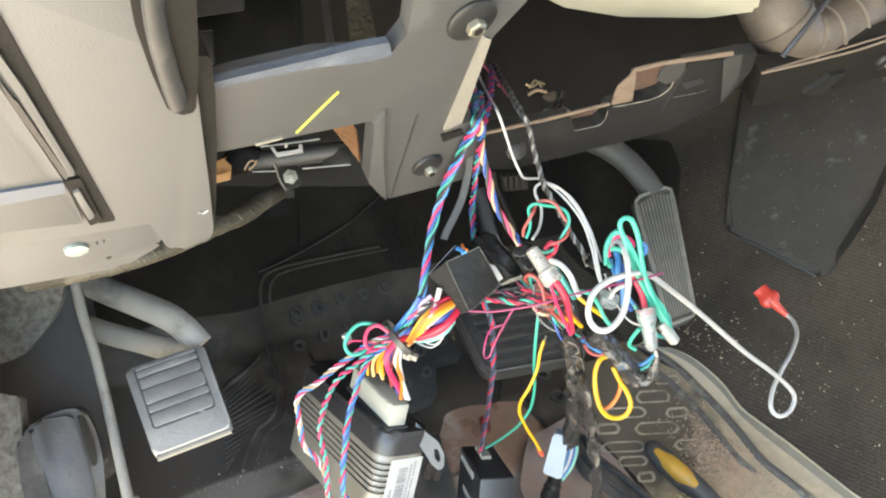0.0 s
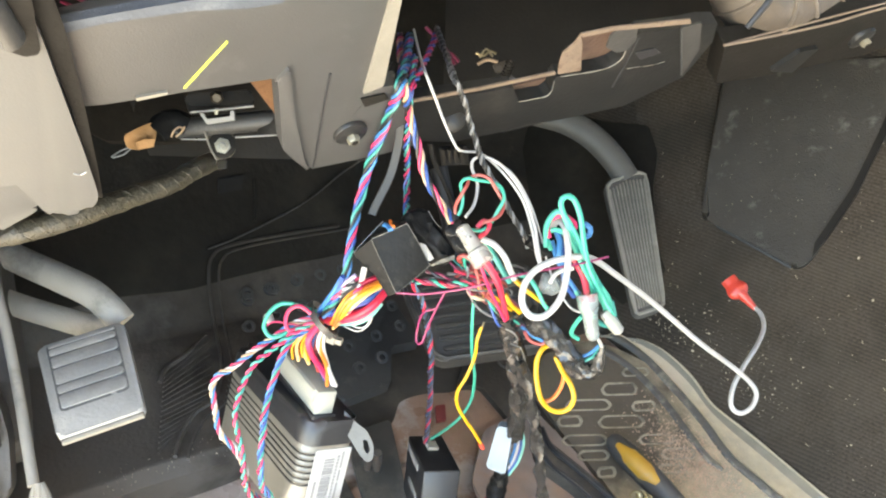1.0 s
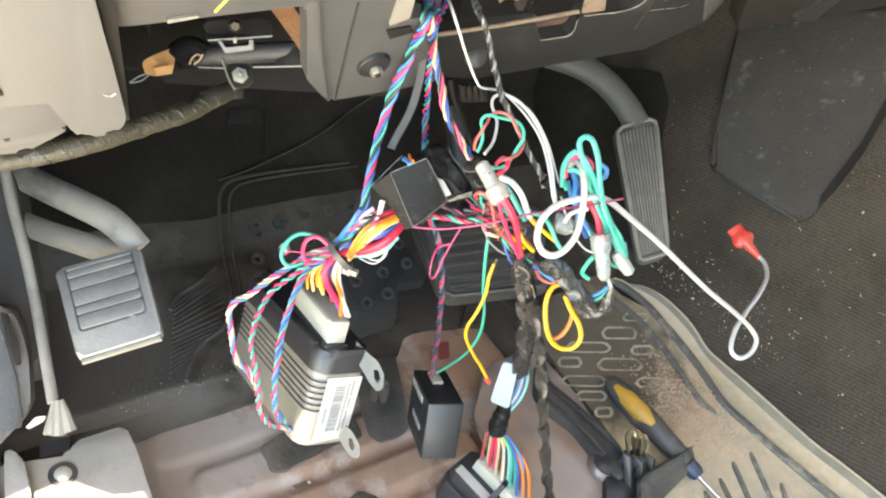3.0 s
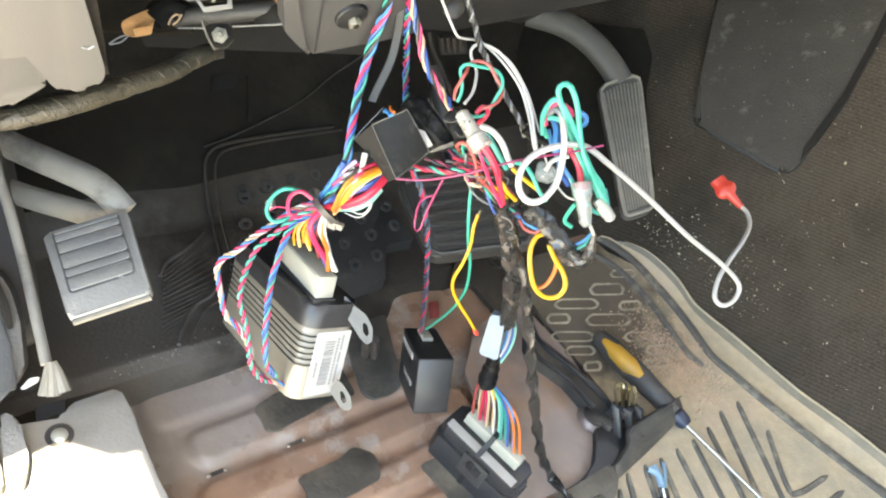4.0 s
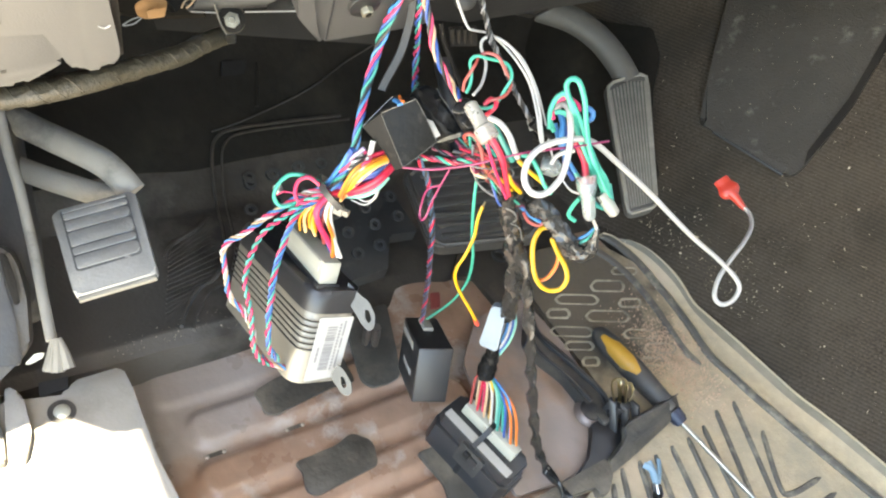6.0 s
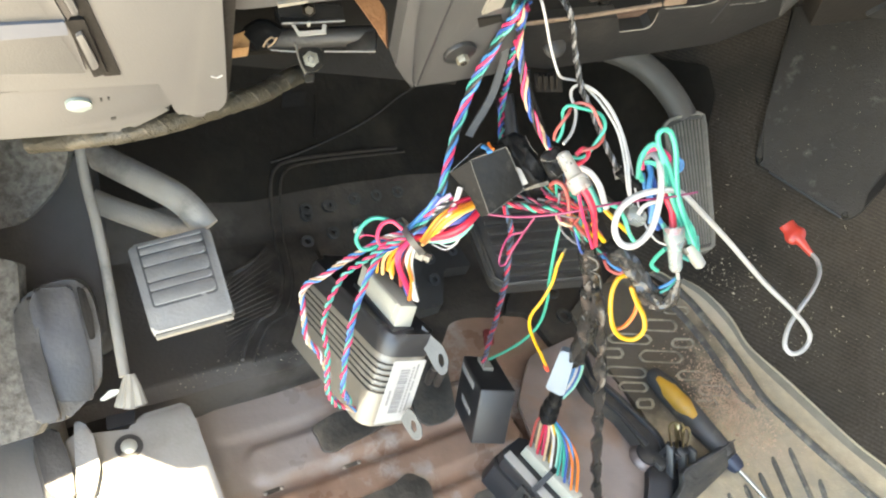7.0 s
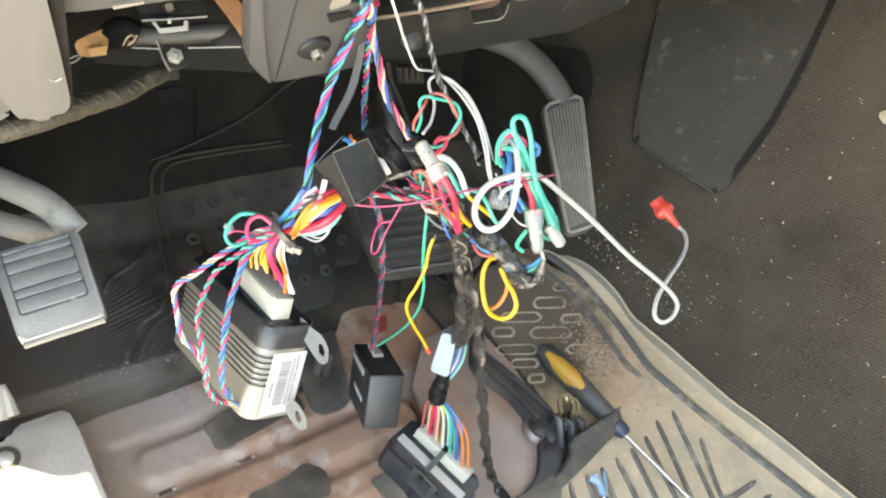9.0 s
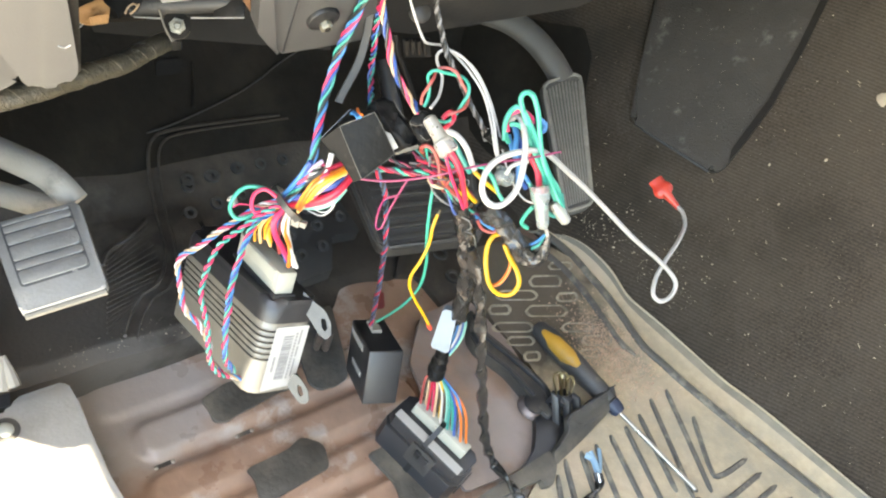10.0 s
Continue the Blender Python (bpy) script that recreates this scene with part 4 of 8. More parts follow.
for _p in ([(0.4394, 0.3846, 0.4887), (0.4418, 0.3833, 0.4899), (0.4448, 0.379, 0.4786), (0.4424, 0.3803, 0.4774)],
           [(0.4434, 0.3821, 0.4903), (0.4458, 0.3808, 0.4915), (0.4488, 0.3764, 0.4802), (0.4464, 0.3778, 0.479)],
           [(0.4473, 0.3796, 0.4919), (0.4497, 0.3783, 0.4931), (0.4528, 0.3739, 0.4818), (0.4504, 0.3752, 0.4806)],
           [(0.4512, 0.3771, 0.4935), (0.4536, 0.3757, 0.4947), (0.4567, 0.3713, 0.4835), (0.4543, 0.3726, 0.4822)]):
    part("tooth", slab_bm(_p, 0.006, 0.001, 0.0008), M["insul"], cb)
part("back", slab_bm([(0.444, 0.3924, 0.484), (0.4621, 0.3815, 0.4922), (0.4655, 0.3746, 0.4784), (0.4473, 0.3859, 0.4705)], 0.004, 0.001), M["void"], cb)
tagged(part("black_conduit", tube_bm(smooth_path([(0.4331, 0.3918, 0.4903), (0.4371, 0.3859, 0.4781), (0.4442, 0.3754, 0.4646), (0.4554, 0.3615, 0.4439)]), 0.002, 10), M["void"]), "thin black conduit hanging behind the knee bar", "conduit")

# behind the bar
under = part("dash_underside", slab_bm([(0.4356, 0.4388, 0.6515), (0.6047, 0.3504, 0.697), (0.6291, 0.3534, 0.6569), (0.6114, 0.3839, 0.6351), (0.5685, 0.4363, 0.6096), (0.5144, 0.4552, 0.6088), (0.4611, 0.456, 0.6253)], 0.02, 0.004, 0.004), M["beige"])
tagged(under, "beige plastic steering shroud underside", "steering shroud")
# backing sheet painted near-black for the shade behind the bar
inner = part("inner_backing", slab_bm([(0.6512, 0.7279, 0.5404), (1.1167, 0.4286, 0.7053), (1.0972, 0.3581, 0.6232), (0.8896, 0.4805, 0.5397), (0.687, 0.5267, 0.3917), (0.6122, 0.5868, 0.3762)], 0.02), M["void"])
tagged(inner, "near-black backing sheet, painting the dash opening as unlit", "wall", kind="structure")
duct = part("air_duct", tube_bm(smooth_path([(0.6935, 0.404, 0.6645), (0.6996, 0.3723, 0.6414), (0.7344, 0.356, 0.6264), (0.7933, 0.3562, 0.6489), (0.8499, 0.3631, 0.6753)]), 0.03, 16), M["duct"])
tagged(duct, "dark grey plastic air duct behind the trim", "duct")
DP = smooth_path([(0.6935, 0.404, 0.6645), (0.6996, 0.3723, 0.6414), (0.7344, 0.356, 0.6264), (0.7933, 0.3562, 0.6489), (0.8499, 0.3631, 0.6753)])
DF = frames(DP)
for _k in range(6, len(DP) - 4, 11):
    _q, (_t, _u, _w) = DP[_k], DF[_k]
    part("bellows_fold", tube_bm([_q + (_u * math.cos(a * 0.2618) + _w * math.sin(a * 0.2618)) * 0.0298 for a in range(25)], 0.0022, 6), M["duct"], duct, "raised fold of the duct")
strut = part("wiring_strap", tube_bm(smooth_path([(0.7067, 0.34, 0.6845), (0.6813, 0.3326, 0.6541), (0.6684, 0.3318, 0.6248)]), 0.0025, 8), M["black"])
tagged(strut, "black strap crossing the duct opening", "strap")
spring = thing("spring_clip", "dark coil spring and pale clip behind the knee bar", "spring")
part("coil", tube_bm([V((0.5215, 0.4269, 0.5197)) + UP * (0.02 * i / 60) + Vector((math.cos(i * 0.75), math.sin(i * 0.75), 0)) * 0.0035 for i in range(61)], 0.0008, 6), M["darksteel"], spring)
part("clip", lathe_bm((0.5197, 0.4142, 0.5241), (0.5204, 0.4171, 0.5267), [(0, 0.0085), (0.5, 0.008), (1, 0.0035)], 14), M["nylon"], spring, "pale clip")
for _p in ([(0.5097, 0.4323, 0.5137), (0.5148, 0.4343, 0.5194), (0.5181, 0.4327, 0.5211), (0.5195, 0.4264, 0.5177)], [(0.5249, 0.4298, 0.5248), (0.5284, 0.4285, 0.5268), (0.5337, 0.4194, 0.5248), (0.5246, 0.4242, 0.5204)]):
    part("ear", slab_bm(_p, 0.002, 0.001), M["cover"], spring, "grey clip ear")
for _p in ([(0.5351, 0.4851, 0.5136), (0.5398, 0.4796, 0.5136), (0.5457, 0.4795, 0.5186), (0.5495, 0.4746, 0.5182)], [(0.537, 0.4804, 0.5118), (0.5434, 0.4827, 0.5189), (0.5465, 0.4746, 0.5157)]):
    tagged(part("brass_scrap", tube_bm(smooth_path(_p), 0.0012, 5), M["brass"]), "dull brass scrap of wire inside the dash", "wire scrap", "wire scraps")
for _p, _c in (([(0.5016, 0.4893, 0.5127), (0.5066, 0.4851, 0.5136), (0.511, 0.4768, 0.5102)], "maroon"), ([(0.4859, 0.5051, 0.5287), (0.4959, 0.4862, 0.521), (0.5016, 0.4702, 0.5119)], "maroon"), ([(0.5307, 0.4733, 0.5091), (0.5381, 0.4717, 0.5146), (0.5456, 0.465, 0.5156)], "tan")):
    wire("harness_wire", _p, 0.0016, _c, _c + " wire inside the dash cavity")
tagged(part("metal_clip", slab_bm([(0.5347, 0.4599, 0.517), (0.5463, 0.4554, 0.5239), (0.5469, 0.4484, 0.5181), (0.5368, 0.4527, 0.5125)], 0.004, 0.002, 0.001), M["darksteel"]), "small dirty metal clip inside the dash cavity", "clip")

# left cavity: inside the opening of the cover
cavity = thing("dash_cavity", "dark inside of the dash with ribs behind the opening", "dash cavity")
# back sheet near-black too, shade of the cavity put into its colour
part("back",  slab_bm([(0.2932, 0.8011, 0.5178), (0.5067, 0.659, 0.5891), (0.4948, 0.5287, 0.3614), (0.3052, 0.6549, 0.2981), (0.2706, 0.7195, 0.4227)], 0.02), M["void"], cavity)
part("inner_panel", slab_bm([(0.2627, 0.6783, 0.5422), (0.3419, 0.6256, 0.5687), (0.3193, 0.5507, 0.5125), (0.2764, 0.561, 0.4899), (0.2375, 0.5795, 0.4702)], 0.01, 0.002, 0.001), M["bar"], cavity, "dark grey inner panel")
for _pts, _m, _l in (([(0.3199, 0.5882, 0.5798), (0.3256, 0.5843, 0.5818), (0.305, 0.5177, 0.535), (0.2994, 0.52, 0.5318)], "bar", "grey rib inside the dash opening"),
                     ([(0.3371, 0.5767, 0.5856), (0.3417, 0.5736, 0.5871), (0.3264, 0.5063, 0.5447), (0.3216, 0.508, 0.5418)], "tab", "pale rib inside the dash opening"),
                     ([(0.349, 0.5567, 0.5951), (0.3622, 0.5479, 0.5995), (0.3501, 0.4834, 0.5626), (0.3325, 0.4917, 0.5536)], "loom", "dusty tan rib inside the dash opening")):
    part("rib", slab_bm(_pts, 0.006, 0.001), M[_m], cavity, _l)
tagged(part("switch_block", box_bm(*[(0.248, 0.6069, 0.5098), (-0.0058, -0.0227, -0.0194), (0.0138, -0.0094, 0.0068), (-0.0008, -0.0005, 0.0008)], 0.002), M["blackm"]), "black switch block inside the opening", "switch")
tagged(part("fuse_block", box_bm(*[(0.2531, 0.6323, 0.5376), (-0.0044, -0.0186, -0.0177), (0.0333, -0.0277, 0.0208), (-0.0011, -0.0006, 0.0009)], 0.002), M["blackm"]), "black fuse block inside the opening", "fuse block")
for _pts in ([(0.2555, 0.6283, 0.5395), (0.2603, 0.6258, 0.5418), (0.2564, 0.6092, 0.5263), (0.2516, 0.6117, 0.5241)], [(0.2644, 0.6239, 0.5438), (0.27, 0.6209, 0.5464), (0.2661, 0.6043, 0.5309), (0.2605, 0.6072, 0.5284)], [(0.2739, 0.6183, 0.5477), (0.2818, 0.6137, 0.551), (0.278, 0.5978, 0.5362), (0.2701, 0.6023, 0.5329)]):
    tagged(part("fuse", slab_bm(_pts, 0.004, 0.001, 0.0006), M["tanedge"]), "pale fuse in the dark block", "fuse", "fuses")

for _p, _c in (([(0.2136, 0.6498, 0.4852), (0.2282, 0.6283, 0.4871), (0.2423, 0.6142, 0.4871), (0.2581, 0.614, 0.4933)], "maroon"), ([(0.2187, 0.6519, 0.4918), (0.2309, 0.6301, 0.4912), (0.2474, 0.6166, 0.494), (0.2672, 0.6145, 0.5022)], "maroon"), ([(0.2181, 0.6323, 0.4815), (0.2318, 0.6166, 0.4829), (0.2484, 0.6118, 0.4904)], "maroon"), ([(0.2267, 0.6485, 0.4961), (0.2398, 0.6302, 0.4962), (0.2556, 0.6221, 0.5034), (0.2771, 0.6181, 0.5146)], "maroon")):
    wire("cavity_wire", _p, 0.0016, _c, _c + " wire behind the dash opening", group="cavity wires")
foam = part("foam_strip", slab_bm([(0.3256, 0.5038, 0.4848), (0.34, 0.4947, 0.4923), (0.3436, 0.4764, 0.4876), (0.3334, 0.4466, 0.4755), (0.3332, 0.4682, 0.477), (0.3296, 0.4862, 0.4809)], 0.006, 0.0008), M["wood"])
tagged(foam, "brown foam strip behind the cover leg", "foam strip")
flagb = thing("tape_flag", "crumpled amber masking tape flag on the wiring", "tape")
part("fold", crumpled([(0.2523, 0.572, 0.388), (0.2655, 0.5759, 0.3923), (0.2844, 0.5784, 0.398), (0.2811, 0.5723, 0.393), (0.2789, 0.5658, 0.3883), (0.2739, 0.5572, 0.3849), (0.2602, 0.5569, 0.3833), (0.2527, 0.5623, 0.382)], 0.0015, 0.0016), M["orangetape"], flagb)
part("fold", slab_bm([(0.2583, 0.5587, 0.39), (0.2758, 0.5593, 0.3921), (0.2731, 0.5538, 0.3869), (0.2595, 0.5535, 0.3854)], 0.0012, 0.0008), M["orangetape"], flagb, "folded tape end")
for _p in ([(0.2568, 0.568, 0.3775), (0.2481, 0.5658, 0.3761), (0.24, 0.5617, 0.3738)], [(0.2578, 0.5666, 0.3773), (0.2499, 0.5619, 0.3748), (0.2407, 0.5608, 0.3738)]):
    wire("bare_wire_end", _p, 0.0006, "white", "thin pale wire end below the tape flag", group="wire ends")
board = part("fibre_board", slab_bm([(0.2617, 0.7126, 0.3377), (0.3426, 0.6677, 0.3726), (0.3396, 0.6238, 0.338), (0.3118, 0.639, 0.3259), (0.2641, 0.6607, 0.3168), (0.2522, 0.6754, 0.3176)], 0.01, 0.002, 0.001), M["insul"])
tagged(board, "dark fibre board behind the column bracket", "board")
sock = part("wire_sock", tube_bm(smooth_path([(0.2799, 0.5739, 0.3863), (0.2897, 0.5789, 0.3906), (0.3, 0.5803, 0.3928), (0.3093, 0.5765, 0.3902)], 0.003), 0.0105, 12, 0.8, rough=0.35), M["tape"])
tagged(sock, "dark crinkled tape round the wires at the bracket", "tape wrap")
for _p in ([(0.2914, 0.5636, 0.3883), (0.2939, 0.5662, 0.3923), (0.2986, 0.5666, 0.3965), (0.3032, 0.5673, 0.3934)], [(0.2946, 0.5616, 0.3895), (0.2993, 0.562, 0.3938), (0.3027, 0.5641, 0.3981)]):
    wire("pale_lead", _p, 0.0008, "tan", "thin pale lead round the crinkled tape", group="wire ends")
tagged(part("column_housing", slab_bm([(0.3108, 0.5951, 0.4092), (0.3246, 0.5925, 0.4138), (0.3682, 0.5783, 0.4233), (0.3702, 0.5709, 0.4138), (0.3169, 0.586, 0.3994)], 0.02, 0.003, 0.002), M["void"]), "black housing above the bracket", "housing")
brk = thing("column_bracket", "dirty steel bracket with a bolt under the dash", "bracket")
part("rail", box_bm(*[(0.3117, 0.5798, 0.4022), (0.0041, 0.0271, 0.0007), (0.0574, -0.0089, 0.0092), (0.0006, 0, -0.0035)], 0.002), M["blackm"], brk, "black rail")
# highlight on the rail's lower edge, drawn as a pale tube
part("rail_edge", tube_bm(smooth_path([(0.3122, 0.5785, 0.4031), (0.3324, 0.568, 0.4109), (0.3608, 0.5548, 0.422)]), 0.0008, 6), M["greylabel"], brk, "pale line painted for the rail edge highlight")
part("nut", lathe_bm((0.3365, 0.5809, 0.4162), (0.3321, 0.571, 0.4217), [(0, 0.0065), (0.8, 0.006), (1, 0.004)], 6), M["darksteel"], brk, "dark nut")
part("stud", lathe_bm((0.3292, 0.5612, 0.4121), (0.3288, 0.5605, 0.4173), [(0, 0.0016), (1, 0.0016)], 8), M["nylon"], brk, "pale stud")
part("clamp", slab_bm([(0.3171, 0.5704, 0.4073), (0.32, 0.5687, 0.4084), (0.3217, 0.5626, 0.4055), (0.3392, 0.5536, 0.4135), (0.3401, 0.5572, 0.4169), (0.3429, 0.5554, 0.418), (0.3415, 0.5497, 0.4126), (0.3206, 0.56, 0.4026)], 0.004, 0.0006, 0.0006), M["greylabel"], brk, "pale clamp")
part("rod", tube_bm(smooth_path([(0.3059, 0.5864, 0.3797), (0.3271, 0.5747, 0.3889), (0.3538, 0.5631, 0.3983), (0.3909, 0.5446, 0.4129)]), 0.0095, 12), M["blackm"], brk, "dark tube")
part("arm", box_bm(*[(0.366, 0.5564, 0.4081), (-0.0032, -0.0126, -0.0118), (0.0192, -0.0186, 0.0147), (0.0025, 0.0011, -0.0019)], 0.002), M["bar"], brk)
for _p in ([(0.3052, 0.5756, 0.3758), (0.3156, 0.5688, 0.3795), (0.3251, 0.5626, 0.3829)], [(0.3457, 0.5508, 0.3915), (0.3658, 0.5389, 0.3996), (0.3842, 0.528, 0.4071)]):
    part("edge", tube_bm(smooth_path(_p), 0.0007, 6), M["greylabel"], brk, "bright lower edge")
part("plate", slab_bm([(0.3248, 0.5715, 0.3859), (0.3479, 0.5652, 0.3919), (0.349, 0.5519, 0.3752), (0.3433, 0.5499, 0.3691), (0.3322, 0.5523, 0.3653), (0.3284, 0.5601, 0.3729)], 0.003, 0.003, 0.0008), M["darksteel"], brk)
# pale tube paints the lit left edge of the plate
part("plate_edge", tube_bm(smooth_path([(0.3218, 0.5647, 0.391), (0.3233, 0.559, 0.3843), (0.3252, 0.5531, 0.3777), (0.3291, 0.5457, 0.3706)]), 0.0009, 6), M["tanedge"], brk, "pale line painted for the lit plate edge")
part("washer", lathe_bm((0.3374, 0.5581, 0.3785), (0.3337, 0.5508, 0.3842), [(0, 0.0125), (0.2, 0.0125), (0.3, 0.01)], 22), M["void"], brk, "dark washer")
part("bolt", lathe_bm((0.3376, 0.5572, 0.3783), (0.3336, 0.5499, 0.3839), [(0, 0.0078), (0.6, 0.0074), (0.65, 0.0035), (1, 0.003)], 6), M["boltdull"], brk, "dull bolt end")
part("tab", slab_bm([(0.3301, 0.55, 0.366), (0.3378, 0.5461, 0.3696), (0.3355, 0.54, 0.3661), (0.3294, 0.5429, 0.3631)], 0.0015, 0.0008), M["steel"], brk, "bent bright tab")
whitebit = part("pale_strip", slab_bm([(0.1927, 0.3618, 0.5688), (0.2093, 0.3607, 0.5721), (0.2097, 0.3613, 0.5702), (0.1937, 0.3628, 0.566)], 0.002), M["tanedge"])
tagged(whitebit, "pale plastic strip under the crossbar", "strip")

loom = thing("dash_loom", "dusty loom wrapped in woven tape under the dash", "wiring loom")
part("sleeve", tube_bm(smooth_path([(0.0917, 0.527, 0.3307), (0.1277, 0.5088, 0.3479), (0.1656, 0.5004, 0.3592), (0.2037, 0.5038, 0.365), (0.2429, 0.5171, 0.3641), (0.2809, 0.531, 0.3626), (0.311, 0.5508, 0.3591), (0.3375, 0.5695, 0.3514)]), 0.009, 14, rough=0.1), M["loom"], loom)
part("sleeve", tube_bm(smooth_path([(0.0934, 0.5492, 0.3193), (0.1305, 0.5298, 0.3365), (0.1698, 0.5215, 0.3492), (0.1998, 0.5226, 0.3535), (0.2324, 0.5279, 0.3558)]), 0.006, 12, rough=0.15), M["loom"], loom)

LP = smooth_path([(0.0917, 0.527, 0.3307), (0.1277, 0.5088, 0.3479), (0.1656, 0.5004, 0.3592), (0.2037, 0.5038, 0.365), (0.2429, 0.5171, 0.3641), (0.2809, 0.531, 0.3626), (0.311, 0.5508, 0.3591), (0.3375, 0.5695, 0.3514)], 0.0025)
LF = frames(LP)
for _k in range(3, len(LP) - 14, 7):
    turn = [LP[_k + m] + (LF[_k + m][1] * math.cos(m * 0.55 + _k) + LF[_k + m][2] * math.sin(m * 0.55 + _k)) * 0.0088 for m in range(12)]
    part("tape_ridge", tube_bm(turn, 0.0009, 5), M["loom"], loom)

# ================= pedals =================
def ribbed_pedal(name, label, bl, br, tr, tl, thick, m_pad, r=0.006, cat="pedal"):
    """A pad from four corners, and the function that finds places on it."""
    bl, br, tr, tl = map(V, (bl, br, tr, tl))
    ob = thing(name, label, cat)
    part("pad", slab_bm([bl, br, tr, tl], thick, r, 0.003), M[m_pad], ob)
    n = newell([bl, br, tr, tl])
    if n.dot(V(EYE) - bl) < 0:
        n = -n

    def P(u, v, h=0.0):
        return bl.lerp(br, u).lerp(tl.lerp(tr, u), v) + n * h
    return ob, P


eb, P = ribbed_pedal("parking_brake_pedal", "dusty grey parking brake pedal with a ribbed pad", (0.154, 0.3878, 0.2364), (0.2168, 0.3763, 0.2611), (0.2305, 0.4808, 0.2517), (0.1612, 0.491, 0.228), 0.009, "pedal")
part("rib_bed", slab_bm([P(0.1, 0.235, 0.0004), P(0.9, 0.235, 0.0004), P(0.9, 0.985, 0.0004), P(0.1, 0.985, 0.0004)], 0.002, 0.005), M["pedalgroove"], eb, "dark groove bed")
for a, b in ((0.936, 0.972), (0.845, 0.916), (0.706, 0.821), (0.522, 0.681), (0.421, 0.495), (0.262, 0.395)):
    part("rib", slab_bm([P(0.125, a, 0.0016), P(0.885, a, 0.0016), P(0.885, b, 0.0016), P(0.125, b, 0.0016)], 0.003, [0.002, 0.0045, 0.0045, 0.002], 0.0006), M["pedal"], eb, "raised rib")
part("front_lip", tube_bm(smooth_path([P(0.03, -0.012, -0.0055), P(0.5, -0.012, -0.0055), P(0.97, -0.012, -0.0055)]), 0.0028, 8), M["tanedge"], eb, "worn tan front lip")
part("slot", slab_bm([(0.2136, 0.5435, 0.2415), (0.2163, 0.5423, 0.2429), (0.2205, 0.5393, 0.2412), (0.2178, 0.5401, 0.2395)], 0.001, 0.0008), M["black"], eb, "small dark slot")
part("arm", tube_bm(smooth_path([(0.2331, 0.4901, 0.2375), (0.2247, 0.5071, 0.2449), (0.215, 0.5275, 0.2461), (0.1973, 0.5574, 0.2402), (0.1789, 0.5871, 0.2334), (0.1517, 0.6272, 0.2278)]), 0.0135, 12, 0.75), M["pedalarm"], eb, "curved painted arm")
part("arm", tube_bm(smooth_path([(0.2302, 0.4954, 0.228), (0.2108, 0.5108, 0.2188), (0.1907, 0.5335, 0.2123), (0.1672, 0.5645, 0.202), (0.1435, 0.5975, 0.1933)]), 0.0115, 12, 0.75), M["pedalarm"], eb, "lower strut")

ac, P = ribbed_pedal("accelerator_pedal", "worn grey accelerator pedal with upright ribs", (0.8949, 0.3808, 0.1473), (0.9398, 0.372, 0.1635), (1.034, 0.5674, 0.2502), (0.9695, 0.5815, 0.2216), 0.014, "acceldark", 0.016)
part("rim", tube_bm([P(u, v, 0.0015) for u, v in ((0.5, 0.985), (0.82, 0.98), (0.95, 0.95), (0.975, 0.88), (0.975, 0.1), (0.94, 0.03), (0.85, 0.015), (0.15, 0.015), (0.06, 0.03), (0.025, 0.1), (0.025, 0.88), (0.05, 0.95), (0.18, 0.98), (0.5, 0.985))], 0.0028, 6), M["accel"], ac, "worn rim")
for k in range(11):
    u = 0.09 + 0.82 * k / 10
    top = 0.95 - 0.03 * abs(k - 5) / 5
    part("rib", slab_bm([P(u - 0.02, 0.05, 0.0035), P(u + 0.02, 0.05, 0.0035), P(u + 0.02, top, 0.0035), P(u - 0.02, top, 0.0035)], 0.004, 0.0, 0.0008), M["accel"], ac)
part("arm", tube_bm(smooth_path([(1.0071, 0.5702, 0.2298), (0.9974, 0.6028, 0.2454), (0.979, 0.6428, 0.2592), (0.952, 0.6808, 0.2644), (0.913, 0.7191, 0.2597)]), 0.02, 12, 0.6), M["accelarm"], ac, "curved pedal arm")

bk, P = ribbed_pedal("brake_pedal", "wide black rubber brake pedal with cross ribs", (0.5565, 0.3999, 0.158), (0.6764, 0.3526, 0.1975), (0.7149, 0.4554, 0.2333), (0.5738, 0.5194, 0.1727), 0.02, "rubber", 0.018)
for k in range(7):
    v = 0.14 + 0.74 * k / 6
    part("rib", slab_bm([P(0.13, v - 0.03, 0.003), P(0.9, v - 0.03, 0.003), P(0.9, v + 0.02, 0.003), P(0.13, v + 0.02, 0.003)], 0.004, 0.002, 0.0012), M["rubber"], bk)
part("rim", tube_bm([P(u, v, 0.002) for u, v in ((0.5, 0.96), (0.88, 0.96), (0.95, 0.9), (0.95, 0.1), (0.88, 0.03), (0.12, 0.03), (0.05, 0.1), (0.05, 0.9), (0.12, 0.96), (0.5, 0.96))], 0.0032, 6), M["rubber"], bk, "raised rim")
part("arm", tube_bm(smooth_path([P(0.5, 0.9, -0.02), P(0.5, 1.3, -0.02), P(0.5, 2.2, 0.03)]), 0.012, 10), M["black"], bk)

# dimpled black plate under the brake pedal
dim = thing("dimpled_plate", "black floor plate with round dimples below the pedals", "floor plate", kind="structure")
part("plate", slab_bm([(0.5407, 0.6028, 0.03), (0.655, 0.6051, 0.03), (0.6543, 0.5218, 0.03), (0.608, 0.5252, 0.03), (0.5758, 0.4705, 0.03), (0.5029, 0.4654, 0.03), (0.483, 0.5232, 0.03)], 0.02, 0.004, 0.002, (0.6, 0.5, 1)), M["blackm"], dim)
